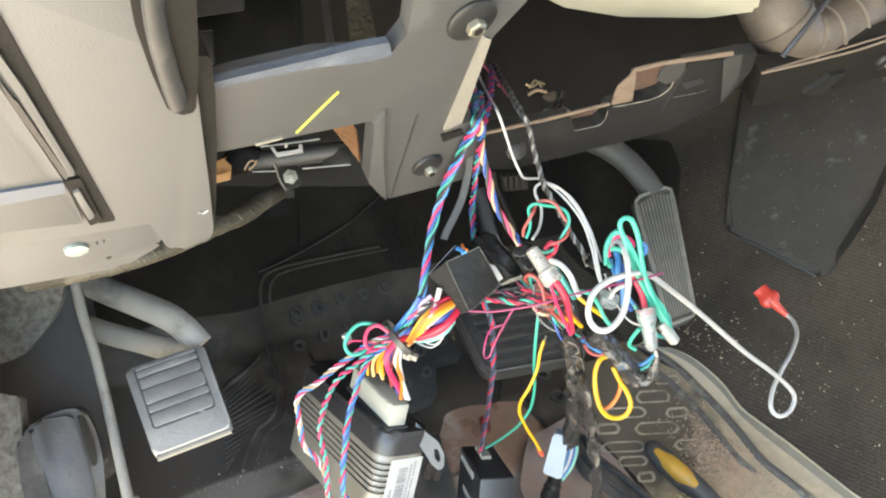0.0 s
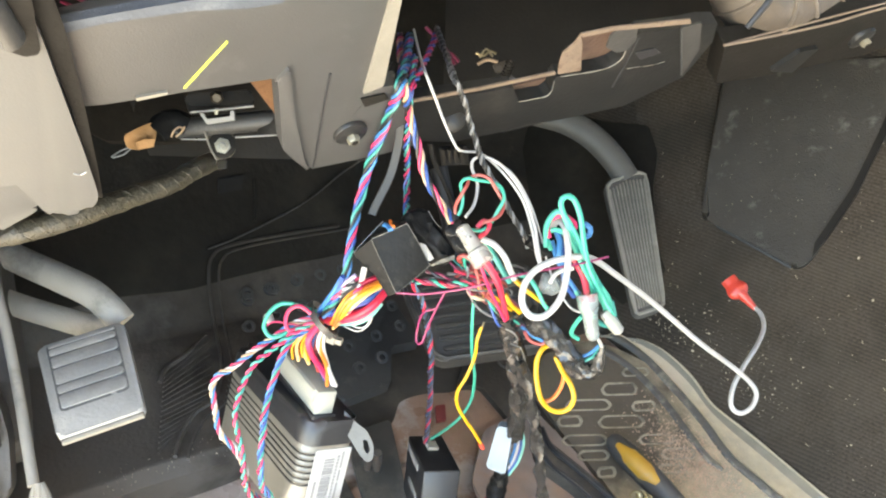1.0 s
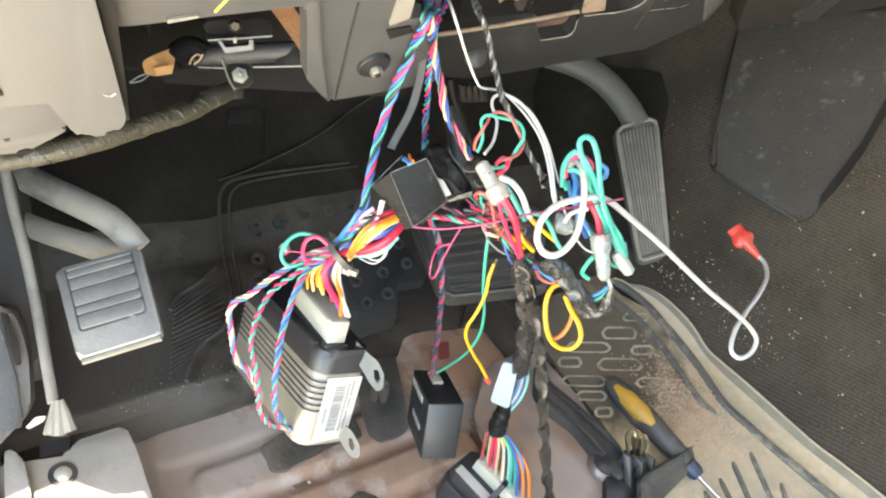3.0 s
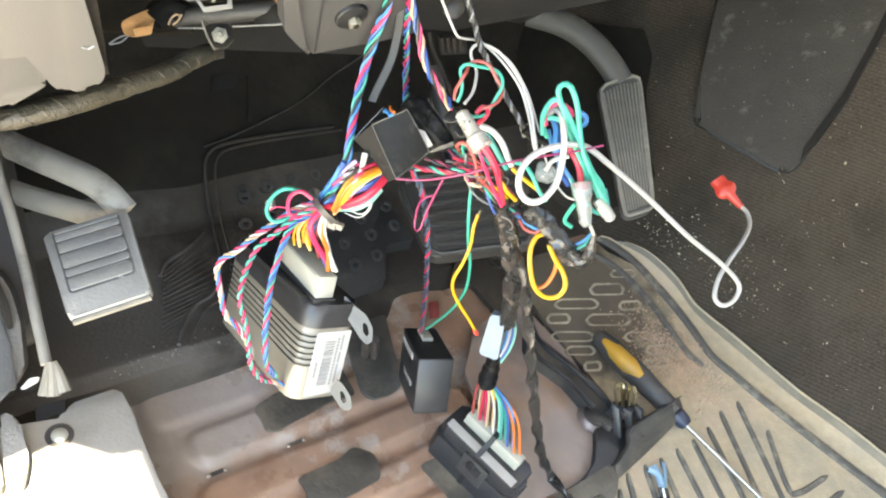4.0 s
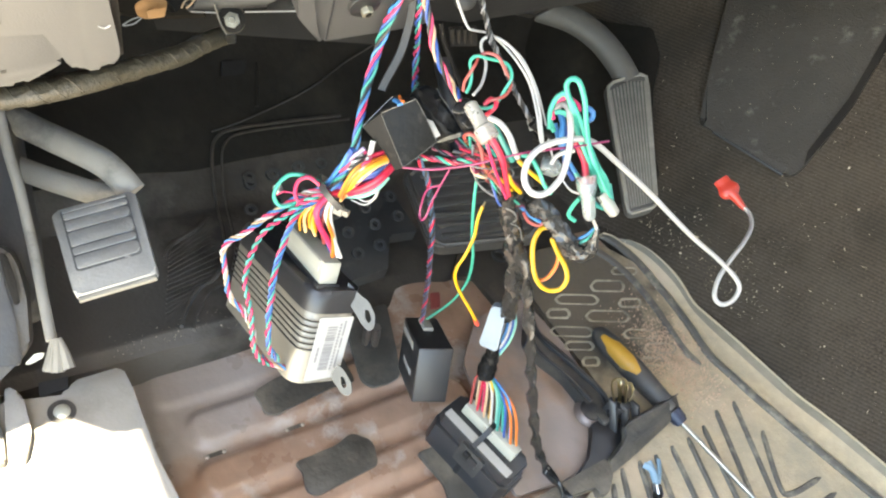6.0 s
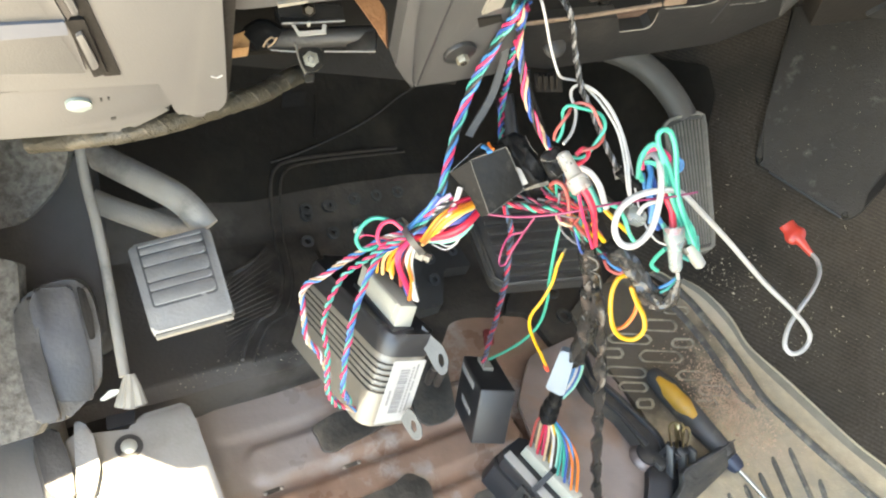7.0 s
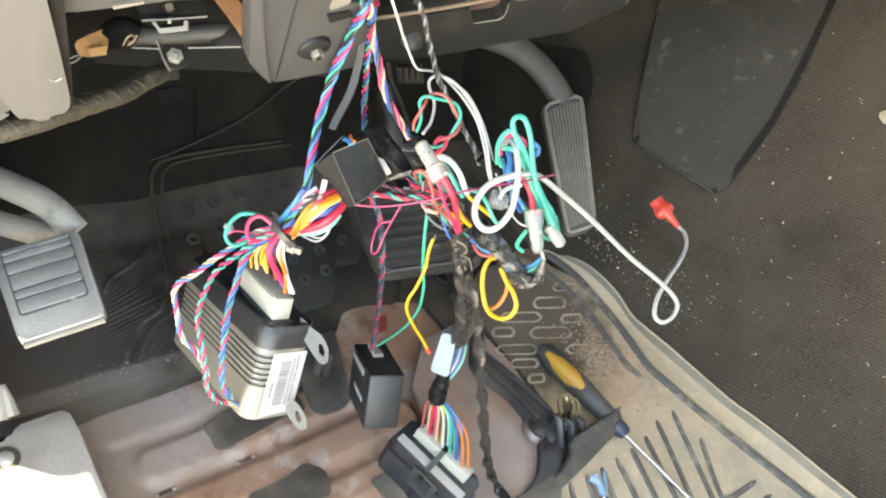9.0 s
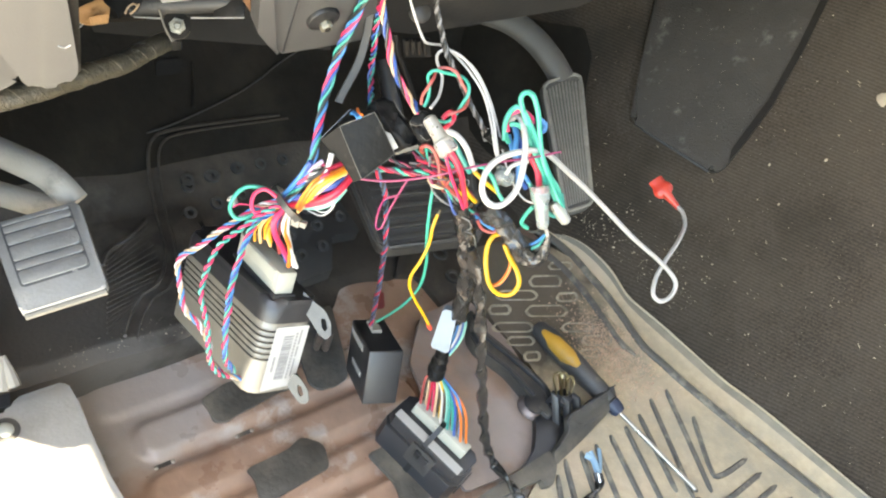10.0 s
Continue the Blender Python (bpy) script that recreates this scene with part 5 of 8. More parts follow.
for _p in [(0.5941, 0.5457, 0.031), (0.549, 0.5419, 0.031), (0.5449, 0.5035, 0.031), (0.6448, 0.5901, 0.031), (0.6371, 0.5522, 0.031), (0.5826, 0.5095, 0.031), (0.5956, 0.5783, 0.031), (0.5448, 0.5774, 0.031)] + [(0.4528, 0.6646, 0.0369), (0.4915, 0.6638, 0.0366), (0.5302, 0.6689, 0.0398)] + [(0.4521, 0.6577, 0.0329), (0.4866, 0.6648, 0.0375), (0.5275, 0.6684, 0.0392), (0.5652, 0.6686, 0.0398), (0.4388, 0.619, 0.0234), (0.4821, 0.6275, 0.0227), (0.6022, 0.6697, 0.0401), (0.5245, 0.6349, 0.0221)]:
    part("dimple", ring_bm(V(_p) + UP * 0.003, Vector((0, -0.45, 1)), 0.0045, 0.0088, 0.006, 16), M["blackm"], dim)
part("plate", slab_bm([(0.6821, 0.4480, 0.0040), (0.7155, 0.4372, 0.0040), (0.7228, 0.3533, 0.0040), (0.7797, 0.3350, 0.0040), (0.8889, 0.4636, 0.0040), (0.7420, 0.5122, 0.0040)], 0.012, 0.006, 0.002, (0.6, 0.5, 1)), M["blackcarpet"], dim, "black rubber tongue")
for _p in [(0.7777, 0.4602, 0.0080), (0.7707, 0.4150, 0.0080)]:
    part("boss", ring_bm(V(_p), UP, 0.0075, 0.0125, 0.007, 22), M["blackm"], dim, "round boss with a hole")
ridge = thing("liner_ridges", "moulded ridges and fine ribs on the black liner", "floor liner", kind="structure")
LR = [(0.6163, 0.7254, 0.077), (0.5002, 0.7263, 0.077), (0.4401, 0.7225, 0.077), (0.4215, 0.716, 0.0735), (0.4105, 0.7022, 0.0655), (0.4035, 0.6746, 0.047), (0.398, 0.637, 0.026), (0.3862, 0.5833, 0.0285), (0.372, 0.547, 0.032), (0.3485, 0.5148, 0.037), (0.3216, 0.501, 0.041), (0.2933, 0.468, 0.05), (0.281, 0.447, 0.055)]
for _d, _r in ((Vector((0, 0, 0)), 0.0034), (Vector((0.0115, -0.007, -0.002)), 0.0026)):
    part("ridge", tube_bm(smooth_path([V(q) + _d for q in LR]), _r * 0.7, 8), M["blackcarpet"], ridge, "raised ridge")
part("ridge", tube_bm(smooth_path([(0.381, 0.6235, 0.0223), (0.35, 0.601, 0.0241), (0.3192, 0.5863, 0.0253), (0.3043, 0.5667, 0.0268)]), 0.003, 8), M["blackcarpet"], ridge, "raised ridge")
RA, RB, RC, RD = (V(q) for q in [(0.3116, 0.5721, 0.0264), (0.3785, 0.6123, 0.0232), (0.3636, 0.5366, 0.0293), (0.2677, 0.461, 0.0481)])
for k in range(16):
    t = k / 15
    a, b = RA.lerp(RD, t), (RB.lerp(RC, t * 2) if t < 0.5 else RC.lerp(RD, (t - 0.5) * 1.7))
    part("fine_rib", tube_bm(smooth_path([a, a.lerp(b, 0.5), b]), 0.0011, 5), M["blackcarpet"], ridge)

# ================= floor things =================
def sheet_on_floor(name, pts, thick, r, m, label, cat, kind=""):
    ob = part(name, slab_bm(pts, thick, r, min(0.0015, thick * 0.4), (0.5, 0.2, 2)), M[m])
    return tagged(ob, label, cat, kind=kind)


for _p in ([(0.3755, 0.3754, 0.008), (0.4027, 0.3729, 0.008), (0.4624, 0.382, 0.008), (0.4621, 0.3375, 0.008), (0.4287, 0.3401, 0.008), (0.3921, 0.3349, 0.008), (0.3693, 0.3327, 0.008), (0.3567, 0.3286, 0.008), (0.342, 0.3344, 0.008), (0.3436, 0.3494, 0.008), (0.3408, 0.3663, 0.008)],
           [(0.3483, 0.2684, 0.008), (0.4024, 0.2698, 0.008), (0.4254, 0.2776, 0.008), (0.4451, 0.2581, 0.008), (0.4373, 0.2301, 0.008), (0.4166, 0.2283, 0.008), (0.3564, 0.2233, 0.008), (0.3472, 0.2322, 0.008), (0.353, 0.2559, 0.008)],
           [(0.5057, 0.4312, 0.008), (0.5583, 0.4315, 0.008), (0.5334, 0.3555, 0.008), (0.5213, 0.3246, 0.008), (0.5018, 0.3203, 0.008), (0.4782, 0.3223, 0.008), (0.4696, 0.3357, 0.008), (0.474, 0.3602, 0.008), (0.4848, 0.4009, 0.008)],
           [(0.4872, 0.2249, 0.008), (0.5191, 0.2241, 0.008), (0.562, 0.2128, 0.008), (0.5775, 0.1597, 0.008), (0.5155, 0.1405, 0.008), (0.4907, 0.1407, 0.008), (0.4943, 0.1617, 0.008), (0.4983, 0.1799, 0.008), (0.4932, 0.1997, 0.008)]):
    sheet_on_floor("damping_sheet", _p, 0.004, 0.006, "pad", "dark grey sound damping sheet stuck to the floor", "damping sheet")
grey = sheet_on_floor("grey_floor_patch", [(0.7615, 0.3778, 0.0105), (0.777, 0.2852, 0.0105), (0.7706, 0.1868, 0.0105), (0.7618, 0.1524, 0.0105), (0.7113, 0.1209, 0.0105), (0.6395, 0.1205, 0.0105), (0.5712, 0.129, 0.0105), (0.5804, 0.1651, 0.0105), (0.6111, 0.3117, 0.0105), (0.6701, 0.3685, 0.0105)], 0.005, 0.01, "primer", "grey primed floor area with a bolt", "floor patch", "structure")

for _x, _y in ((0.372, 0.3125), (0.278, 0.3145)):
    _c = V((_x, _y, floor_z(_x, _y) + 0.0006))
    slot = part("drain_slot", slab_bm([_c + Vector(q) for q in ((-0.009, -0.0025, 0), (0.009, -0.0025, 0), (0.009, 0.0025, 0), (-0.009, 0.0025, 0))], 0.003, 0.002, 0, (0.4, 0.2, 2)), M["pad"], floor, "small slotted hole")
    for _e in (-0.0095, 0.0095):
        part("bright_end", lathe_bm(_c + Vector((_e, 0, -0.001)), _c + Vector((_e, 0, 0.0012)), [(0, 0.0028), (0.6, 0.0025), (1, 0.0012)], 10), M["shaft"], slot, "bright end of the slot")
fb = thing("floor_bolt", "bright domed floor bolt with a dark top", "bolt")
FB = V((0.7372, 0.1828, 0.012))
part("dome", lathe_bm(FB, FB + UP * 0.011, [(0, 0.021), (0.3, 0.02), (0.7, 0.0165), (1, 0.012)], 28), M["boltpink"], fb)
part("cap", lathe_bm(FB + UP * 0.0105, FB + UP * 0.0165, [(0, 0.0165), (0.4, 0.016), (0.8, 0.011), (1, 0.005)], 24), M["black"], fb, "dark rubber top")

rm = thing("rubber_floor_mat", "dusty tan rubber floor mat with moulded ribs", "floor mat")
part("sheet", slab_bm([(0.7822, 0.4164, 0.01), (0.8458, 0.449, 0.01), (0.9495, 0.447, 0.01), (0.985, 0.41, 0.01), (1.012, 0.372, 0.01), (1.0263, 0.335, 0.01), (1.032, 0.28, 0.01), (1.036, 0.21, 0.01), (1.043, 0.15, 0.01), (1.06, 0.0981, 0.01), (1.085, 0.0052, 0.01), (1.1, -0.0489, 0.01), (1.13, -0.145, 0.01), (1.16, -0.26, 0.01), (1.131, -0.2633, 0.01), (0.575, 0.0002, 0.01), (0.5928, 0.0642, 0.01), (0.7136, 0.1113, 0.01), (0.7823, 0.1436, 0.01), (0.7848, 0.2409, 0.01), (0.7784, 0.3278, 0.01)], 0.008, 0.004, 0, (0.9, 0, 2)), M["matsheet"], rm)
EDGE = smooth_path([(0.9602, 0.4437, 0.0125), (1.0030, 0.4284, 0.0126), (1.0208, 0.4123, 0.0197), (1.0360, 0.3757, 0.0268), (1.0460, 0.3223, 0.0251), (1.0478, 0.2739, 0.0161), (1.0540, 0.2444, 0.0158), (1.0651, 0.2008, 0.0173), (1.0781, 0.1434, 0.0176), (1.0937, 0.0765, 0.0184), (1.1135, 0.0101, 0.0235), (1.1384, -0.0870, 0.0270), (1.1608, -0.1744, 0.0301), (1.1832, -0.2618, 0.0333)], 0.006)
INNER = smooth_path([(0.9902, 0.4458, 0.0112), (1.0063, 0.4306, 0.0112), (1.0211, 0.3862, 0.0112), (1.0231, 0.3404, 0.0112), (1.0234, 0.2858, 0.0112), (1.0202, 0.2436, 0.0112), (1.0134, 0.1942, 0.0112), (1.0230, 0.1516, 0.0112), (1.0355, 0.1021, 0.0112), (1.0654, 0.0092, 0.0112), (1.0842, -0.0449, 0.0112), (1.1180, -0.1410, 0.0112), (1.1580, -0.2560, 0.0112)], 0.006)


def lip(v0, v1, lift):
    """A strip of the climbing lip between two shares of its width."""
    n = 70
    def at(u, v):
        v = v0 + (v1 - v0) * v
        a, b = INNER[round(u * (len(INNER) - 1))], EDGE[round(u * (len(EDGE) - 1))]
        return a.lerp(b, v) + UP * (lift - 0.0035 * math.sin(math.pi * v))
    return solid(grid_bm(n, 5, at), 0.003)


part("lip", lip(0.0, 0.72, 0.0025), M["matdust"], rm, "dusty inner slope of the lip")
part("lip", lip(0.7, 1.0, 0.002), M["matlip"], rm, "rubbed grey outer slope of the lip")
part("lip_edge", tube_bm([p + UP * 0.0035 for p in EDGE[10:]], [min(0.0019, 0.0003 + 0.00012 * k) for k in range(len(EDGE) - 10)], 6, rough=0.2), M["matdust"], rm, "pale worn rim of the lip")
for _p, _w in (([(0.9822, 0.4418, 0.0110), (0.9983, 0.4266, 0.0110), (1.0131, 0.3822, 0.0110), (1.0151, 0.3364, 0.0110), (1.0154, 0.2818, 0.0110), (1.0122, 0.2396, 0.0110), (1.0054, 0.1902, 0.0110), (1.0150, 0.1476, 0.0110), (1.0275, 0.0981, 0.0110), (1.0574, 0.0052, 0.0110), (1.0762, -0.0489, 0.0110), (1.1100, -0.1450, 0.0110), (1.1500, -0.2600, 0.0110)], 0.014),
               ([(0.9460, 0.4243, 0.0110), (0.9607, 0.4022, 0.0110), (0.9707, 0.3767, 0.0110), (0.9766, 0.3441, 0.0110), (0.9773, 0.2985, 0.0110), (0.9722, 0.2540, 0.0110), (0.9678, 0.2077, 0.0110), (0.9750, 0.1800, 0.0110)], 0.0115)):
    part("border_rib", strip_bm(smooth_path(_p, 0.006), _w, 0.0045), M["matrib"], rm, "moulded border rib")
RIBS = ([(0.7055, 0.089, 0.0105), (0.6647, 0.0274, 0.0105)], [(0.7316, 0.1009, 0.0105), (0.6869, 0.0161, 0.0105)], [(0.7634, 0.0994, 0.0105), (0.717, -0.0071, 0.0105)], [(0.7929, 0.0966, 0.0105), (0.7475, -0.0307, 0.0105)], [(0.8265, 0.097, 0.0105), (0.7928, -0.0212, 0.0105)],
        [(0.8608, 0.0968, 0.0105), (0.8236, -0.0282, 0.0105)], [(0.8989, 0.1013, 0.0105), (0.8621, -0.0126, 0.0105)], [(0.9398, 0.1118, 0.0105), (0.8816, -0.0309, 0.0105)], [(0.9812, 0.1117, 0.0105), (0.9177, -0.0397, 0.0105)],
        [(0.9901, 0.057, 0.0105), (0.9479, -0.0128, 0.0105), (0.9542, -0.0298, 0.0105), (1.0228, -0.0337, 0.0105)], [(0.8912, -0.0445, 0.0105), (0.9203, -0.0589, 0.0105), (1.0282, -0.0604, 0.0105)], [(0.9049, -0.0861, 0.0105), (1.037, -0.0865, 0.0105)], [(0.9393, -0.1121, 0.0105), (1.0466, -0.1118, 0.0105)], [(0.978, -0.1361, 0.0105), (1.0557, -0.1422, 0.0105)])
for _p in RIBS:
    part("rib", strip_bm(smooth_path(_p, 0.004), 0.0078, 0.0036), M["matrib"], rm)


def block_outline(pts, r):
    """A thin raised outline, its corners lightly rounded."""
    pts = rounded(pts, 0.006, 4)
    c = sum(pts, Vector()) / len(pts)
    bm = bmesh.new()
    inner_ = [p + (c - p).normalized() * r for p in pts]
    loops = [[bm.verts.new(p + UP * h) for p in q] for q, h in ((pts, -0.001), (pts, 0.0012), (inner_, 0.0012), (inner_, -0.001))]
    n = len(pts)
    for q, w in zip(loops, loops[1:]):
        for i in range(n):
            j = (i + 1) % n
            bm.faces.new((q[i], q[j], w[j], w[i]))
    return bm


for _q in ([(0.8889, 0.3616, 0.011), (0.9059, 0.3693, 0.011), (0.9545, 0.3536, 0.011), (0.953, 0.3405, 0.011), (0.9386, 0.3343, 0.011), (0.8878, 0.3512, 0.011)],
           [(0.8111, 0.3589, 0.011), (0.8276, 0.3643, 0.011), (0.886, 0.3447, 0.011), (0.8883, 0.3327, 0.011), (0.8741, 0.3284, 0.011), (0.8129, 0.3495, 0.011)],
           [(0.9162, 0.3193, 0.011), (0.9289, 0.3255, 0.011), (0.9613, 0.3145, 0.011), (0.959, 0.3046, 0.011), (0.9483, 0.2996, 0.011), (0.9144, 0.3114, 0.011)],
           [(0.7811, 0.341, 0.011), (0.7928, 0.3474, 0.011), (0.8234, 0.3368, 0.011), (0.8216, 0.3267, 0.011), (0.8118, 0.3214, 0.011), (0.7796, 0.3329, 0.011)],
           [(0.8414, 0.3173, 0.011), (0.8594, 0.3235, 0.011), (0.9188, 0.3028, 0.011), (0.9197, 0.2896, 0.011), (0.9043, 0.2846, 0.011), (0.8422, 0.3068, 0.011)],
           [(0.7656, 0.3131, 0.011), (0.781, 0.3178, 0.011), (0.836, 0.2979, 0.011), (0.8383, 0.2865, 0.011), (0.8251, 0.2828, 0.011), (0.7674, 0.3041, 0.011)],
           [(0.8823, 0.2704, 0.011), (0.8969, 0.275, 0.011), (0.9437, 0.2581, 0.011), (0.9441, 0.2477, 0.011), (0.9318, 0.244, 0.011), (0.8827, 0.2622, 0.011)],
           [(0.8999, 0.2384, 0.011), (0.9148, 0.2435, 0.011), (0.9586, 0.2272, 0.011), (0.9578, 0.2165, 0.011), (0.9453, 0.2124, 0.011), (0.8994, 0.2299, 0.011)],
           [(0.7824, 0.2533, 0.011), (0.7925, 0.2593, 0.011), (0.8148, 0.2508, 0.011), (0.8118, 0.2418, 0.011), (0.8034, 0.2369, 0.011), (0.78, 0.2461, 0.011)],
           [(0.7726, 0.2851, 0.011), (0.7846, 0.2899, 0.011), (0.8221, 0.2759, 0.011), (0.822, 0.2664, 0.011), (0.8119, 0.2625, 0.011), (0.7726, 0.2775, 0.011)],
           [(0.9483, 0.3755, 0.011), (0.9612, 0.3807, 0.011), (0.9998, 0.3687, 0.011), (0.9993, 0.3594, 0.011), (0.9885, 0.3552, 0.011), (0.948, 0.3681, 0.011)],
           [(0.8765, 0.2218, 0.011), (0.8877, 0.2263, 0.011), (0.9179, 0.2147, 0.011), (0.9164, 0.2063, 0.011), (0.9071, 0.2027, 0.011), (0.8753, 0.2151, 0.011)]):
    part("block_outline", block_outline(_q, 0.0044), M["matblock"], rm)

# black folded strip and flap beside the mat
fold = thing("folded_liner_strip", "black plastic liner strip folded over the mat edge", "liner strip")
part("strip", slab_bm([(0.7425, 0.3478, 0.028), (0.7357, 0.3131, 0.028), (0.7536, 0.2629, 0.028), (0.7702, 0.2077, 0.028), (0.7612, 0.1656, 0.028), (0.738, 0.1534, 0.028), (0.7341, 0.1771, 0.028), (0.7276, 0.2387, 0.028), (0.7063, 0.2845, 0.028), (0.7085, 0.3066, 0.028)], 0.02, 0.008, 0.004, (0.7, 0.2, 2)), M["rubber"], fold)
part("strip_ridge", tube_bm(smooth_path([(0.7361, 0.3323, 0.031), (0.7299, 0.3018, 0.031), (0.7464, 0.2527, 0.031), (0.7622, 0.1974, 0.031), (0.7519, 0.1656, 0.031)]), 0.004, 8), M["black"], fold, "glossy raised ridge")
part("strip_ridge", tube_bm(smooth_path([(0.7137, 0.3087, 0.03), (0.7135, 0.2803, 0.03), (0.7309, 0.2371, 0.03), (0.7397, 0.1918, 0.03)]), 0.0035, 8), M["black"], fold, "glossy raised ridge")
part("web", slab_bm([(0.7278, 0.169, 0.022), (0.7692, 0.1511, 0.022), (0.7661, 0.1398, 0.022), (0.7477, 0.128, 0.022), (0.7057, 0.1132, 0.022), (0.6577, 0.1113, 0.022), (0.6502, 0.1166, 0.022), (0.6903, 0.1296, 0.022), (0.7109, 0.1491, 0.022)], 0.016, 0.006, 0.003, (0.7, 0.2, 2)), M["black"], fold)
part("flap", crumpled([(0.8614, 0.1479, 0.044), (0.8634, 0.1294, 0.03), (0.8256, 0.1197, 0.026), (0.7582, 0.1067, 0.022), (0.7071, 0.0986, 0.02), (0.7098, 0.1134, 0.03), (0.7437, 0.1264, 0.036), (0.7508, 0.1395, 0.04), (0.7705, 0.1437, 0.042)], 0.006, 0.0016), M["pad"], fold, "grey-black flap")
part("tail", slab_bm([(0.7054, 0.0991, 0.024), (0.6827, 0.0805, 0.024), (0.6676, 0.085, 0.024), (0.6726, 0.0943, 0.024), (0.5353, 0.1061, 0.024), (0.566, 0.1135, 0.024), (0.6679, 0.1182, 0.024), (0.71, 0.1195, 0.024)], 0.012, 0.005, 0.002, (0.7, 0.2, 2)), M["pad"], fold, "grey-black tail")
part("flap_edge", tube_bm(smooth_path([(0.8621, 0.148, 0.045), (0.8101, 0.1436, 0.043), (0.7689, 0.1428, 0.043), (0.7508, 0.1389, 0.041), (0.7437, 0.1258, 0.037), (0.7104, 0.1135, 0.031)]), 0.0011, 6, rough=0.4), M["cover"], fold, "worn pale flap edge")

sd = thing("screwdriver", "black and yellow screwdriver with a bright shaft on the mat", "screwdriver")
S0, S1, S2 = V((0.8242, 0.2837, 0.03)), V((0.8484, 0.1354, 0.03)), V((0.8907, -0.0276, 0.016))
part("handle", lathe_bm(S0, S1, [(0, 0.006), (0.04, 0.012), (0.2, 0.0165), (0.5, 0.0172), (0.75, 0.0148), (0.9, 0.0138), (1, 0.011)], 20), M["handleblack"], sd)
IN0, IN1 = V((0.8205, 0.276, 0.0355)), V((0.8355, 0.189, 0.036))
part("inset", lathe_bm(IN0, IN1, [(0, 0.002), (0.1, 0.007), (0.35, 0.0125), (0.65, 0.0135), (0.9, 0.0095), (1, 0.002)], 20), M["handleyellow"], sd, "yellow grip inset")
part("collar", lathe_bm(V((0.8501, 0.1331, 0.028)), V((0.8538, 0.1146, 0.027)), [(0, 0.012), (0.7, 0.011), (1, 0.008)], 16), M["blueplastic"], sd, "dark blue collar")
part("shaft", lathe_bm(V((0.8534, 0.1193, 0.026)), S2, [(0, 0.0034), (0.94, 0.0034), (0.97, 0.0045), (1, 0.002)], 12), M["shaft"], sd, "bright steel shaft")
tipc = part("black_plug", lathe_bm((0.8852, -0.0353, 0.012), (0.863, -0.0656, 0.012), [(0, 0.006), (0.3, 0.0075), (1, 0.006)], 14), M["black"])
tagged(tipc, "small black plug lying on the mat", "plug")

fc = thing("contact_holder", "black plastic contact holder with brass prongs", "connector")
for _a, _b in (((0.7538, 0.1831, 0.05), (0.7508, 0.1537, 0.02)), ((0.765, 0.1708, 0.05), (0.7682, 0.1472, 0.02)), ((0.7821, 0.1673, 0.05), (0.7854, 0.1454, 0.02))):
    part("fin", box_bm(V(_a) - Vector((0.006, 0.003, 0)), Vector((0.007, 0.002, 0)), Vector((0.004, -0.012, 0)), V(_b) - V(_a), 0.0012), M["black"], fc, "thin black fin")
part("body", slab_bm([(0.7482, 0.1779, 0.046), (0.7751, 0.178, 0.046), (0.7886, 0.1579, 0.046), (0.7584, 0.1574, 0.046)], 0.03, 0.002, 0.001, (0.7, 0.2, 2)), M["black"], fc)
for _p in ([(0.7533, 0.1732, 0.05), (0.7695, 0.1963, 0.05), (0.7784, 0.197, 0.056), (0.7793, 0.1881, 0.05), (0.7603, 0.1703, 0.05)],
           [(0.7607, 0.1681, 0.05), (0.7806, 0.1949, 0.05), (0.7867, 0.1926, 0.056), (0.7862, 0.1822, 0.05), (0.7691, 0.1666, 0.05)],
           [(0.77, 0.1662, 0.05), (0.7847, 0.1859, 0.05), (0.7915, 0.1843, 0.056), (0.7894, 0.1736, 0.05), (0.7758, 0.1658, 0.05)]):
    part("prong", tube_bm(smooth_path(_p, 0.0015), 0.0015, 6, 1.6), M["brass"], fc, "brass prong")

# knee flap on the tunnel
flap = thing("console_flap", "grained black vinyl console flap hanging on the engine cover", "console flap")
part("flap", slab_bm([(1.2124, 0.6437, 0.3849), (1.3459, 0.4433, 0.5162), (1.289, 0.3918, 0.4158), (1.2414, 0.3559, 0.3341), (1.2074, 0.3401, 0.2789), (1.182, 0.3299, 0.2384), (1.1736, 0.3301, 0.226), (1.166, 0.3378, 0.2174), (1.1278, 0.4687, 0.2037), (1.1217, 0.4865, 0.2005), (1.1486, 0.5349, 0.2558)], 0.034, [0, 0, 0.02, 0.02, 0.02, 0.008, 0.006, 0.01, 0.02, 0.012, 0.02], 0.011), M["leather"], flap)

# dark strip paints the shade on the flap's side away from the door
part("side_shade", slab_bm([(q[0] - 0.0021, q[1] - 0.0005, q[2] + 0.0014) for q in ((1.3459, 0.4433, 0.5162), (1.289, 0.3918, 0.4158), (1.2414, 0.3559, 0.3341), (1.2074, 0.3401, 0.2789), (1.184, 0.3315, 0.2405), (1.1913, 0.3446, 0.258), (1.2403, 0.367, 0.3368), (1.2854, 0.4014, 0.4123), (1.3419, 0.453, 0.5123))], 0.02, 0.003, 0.0012), M["void"], flap, "shade of the flap's far side, painted as a dark strip")
part("edge_line", tube_bm(smooth_path([(1.1298, 0.4607, 0.2027), (1.145, 0.4047, 0.2097), (1.164, 0.3408, 0.2164)]), 0.0022, 8), M["black"], flap, "thin dark line along the lower edge")

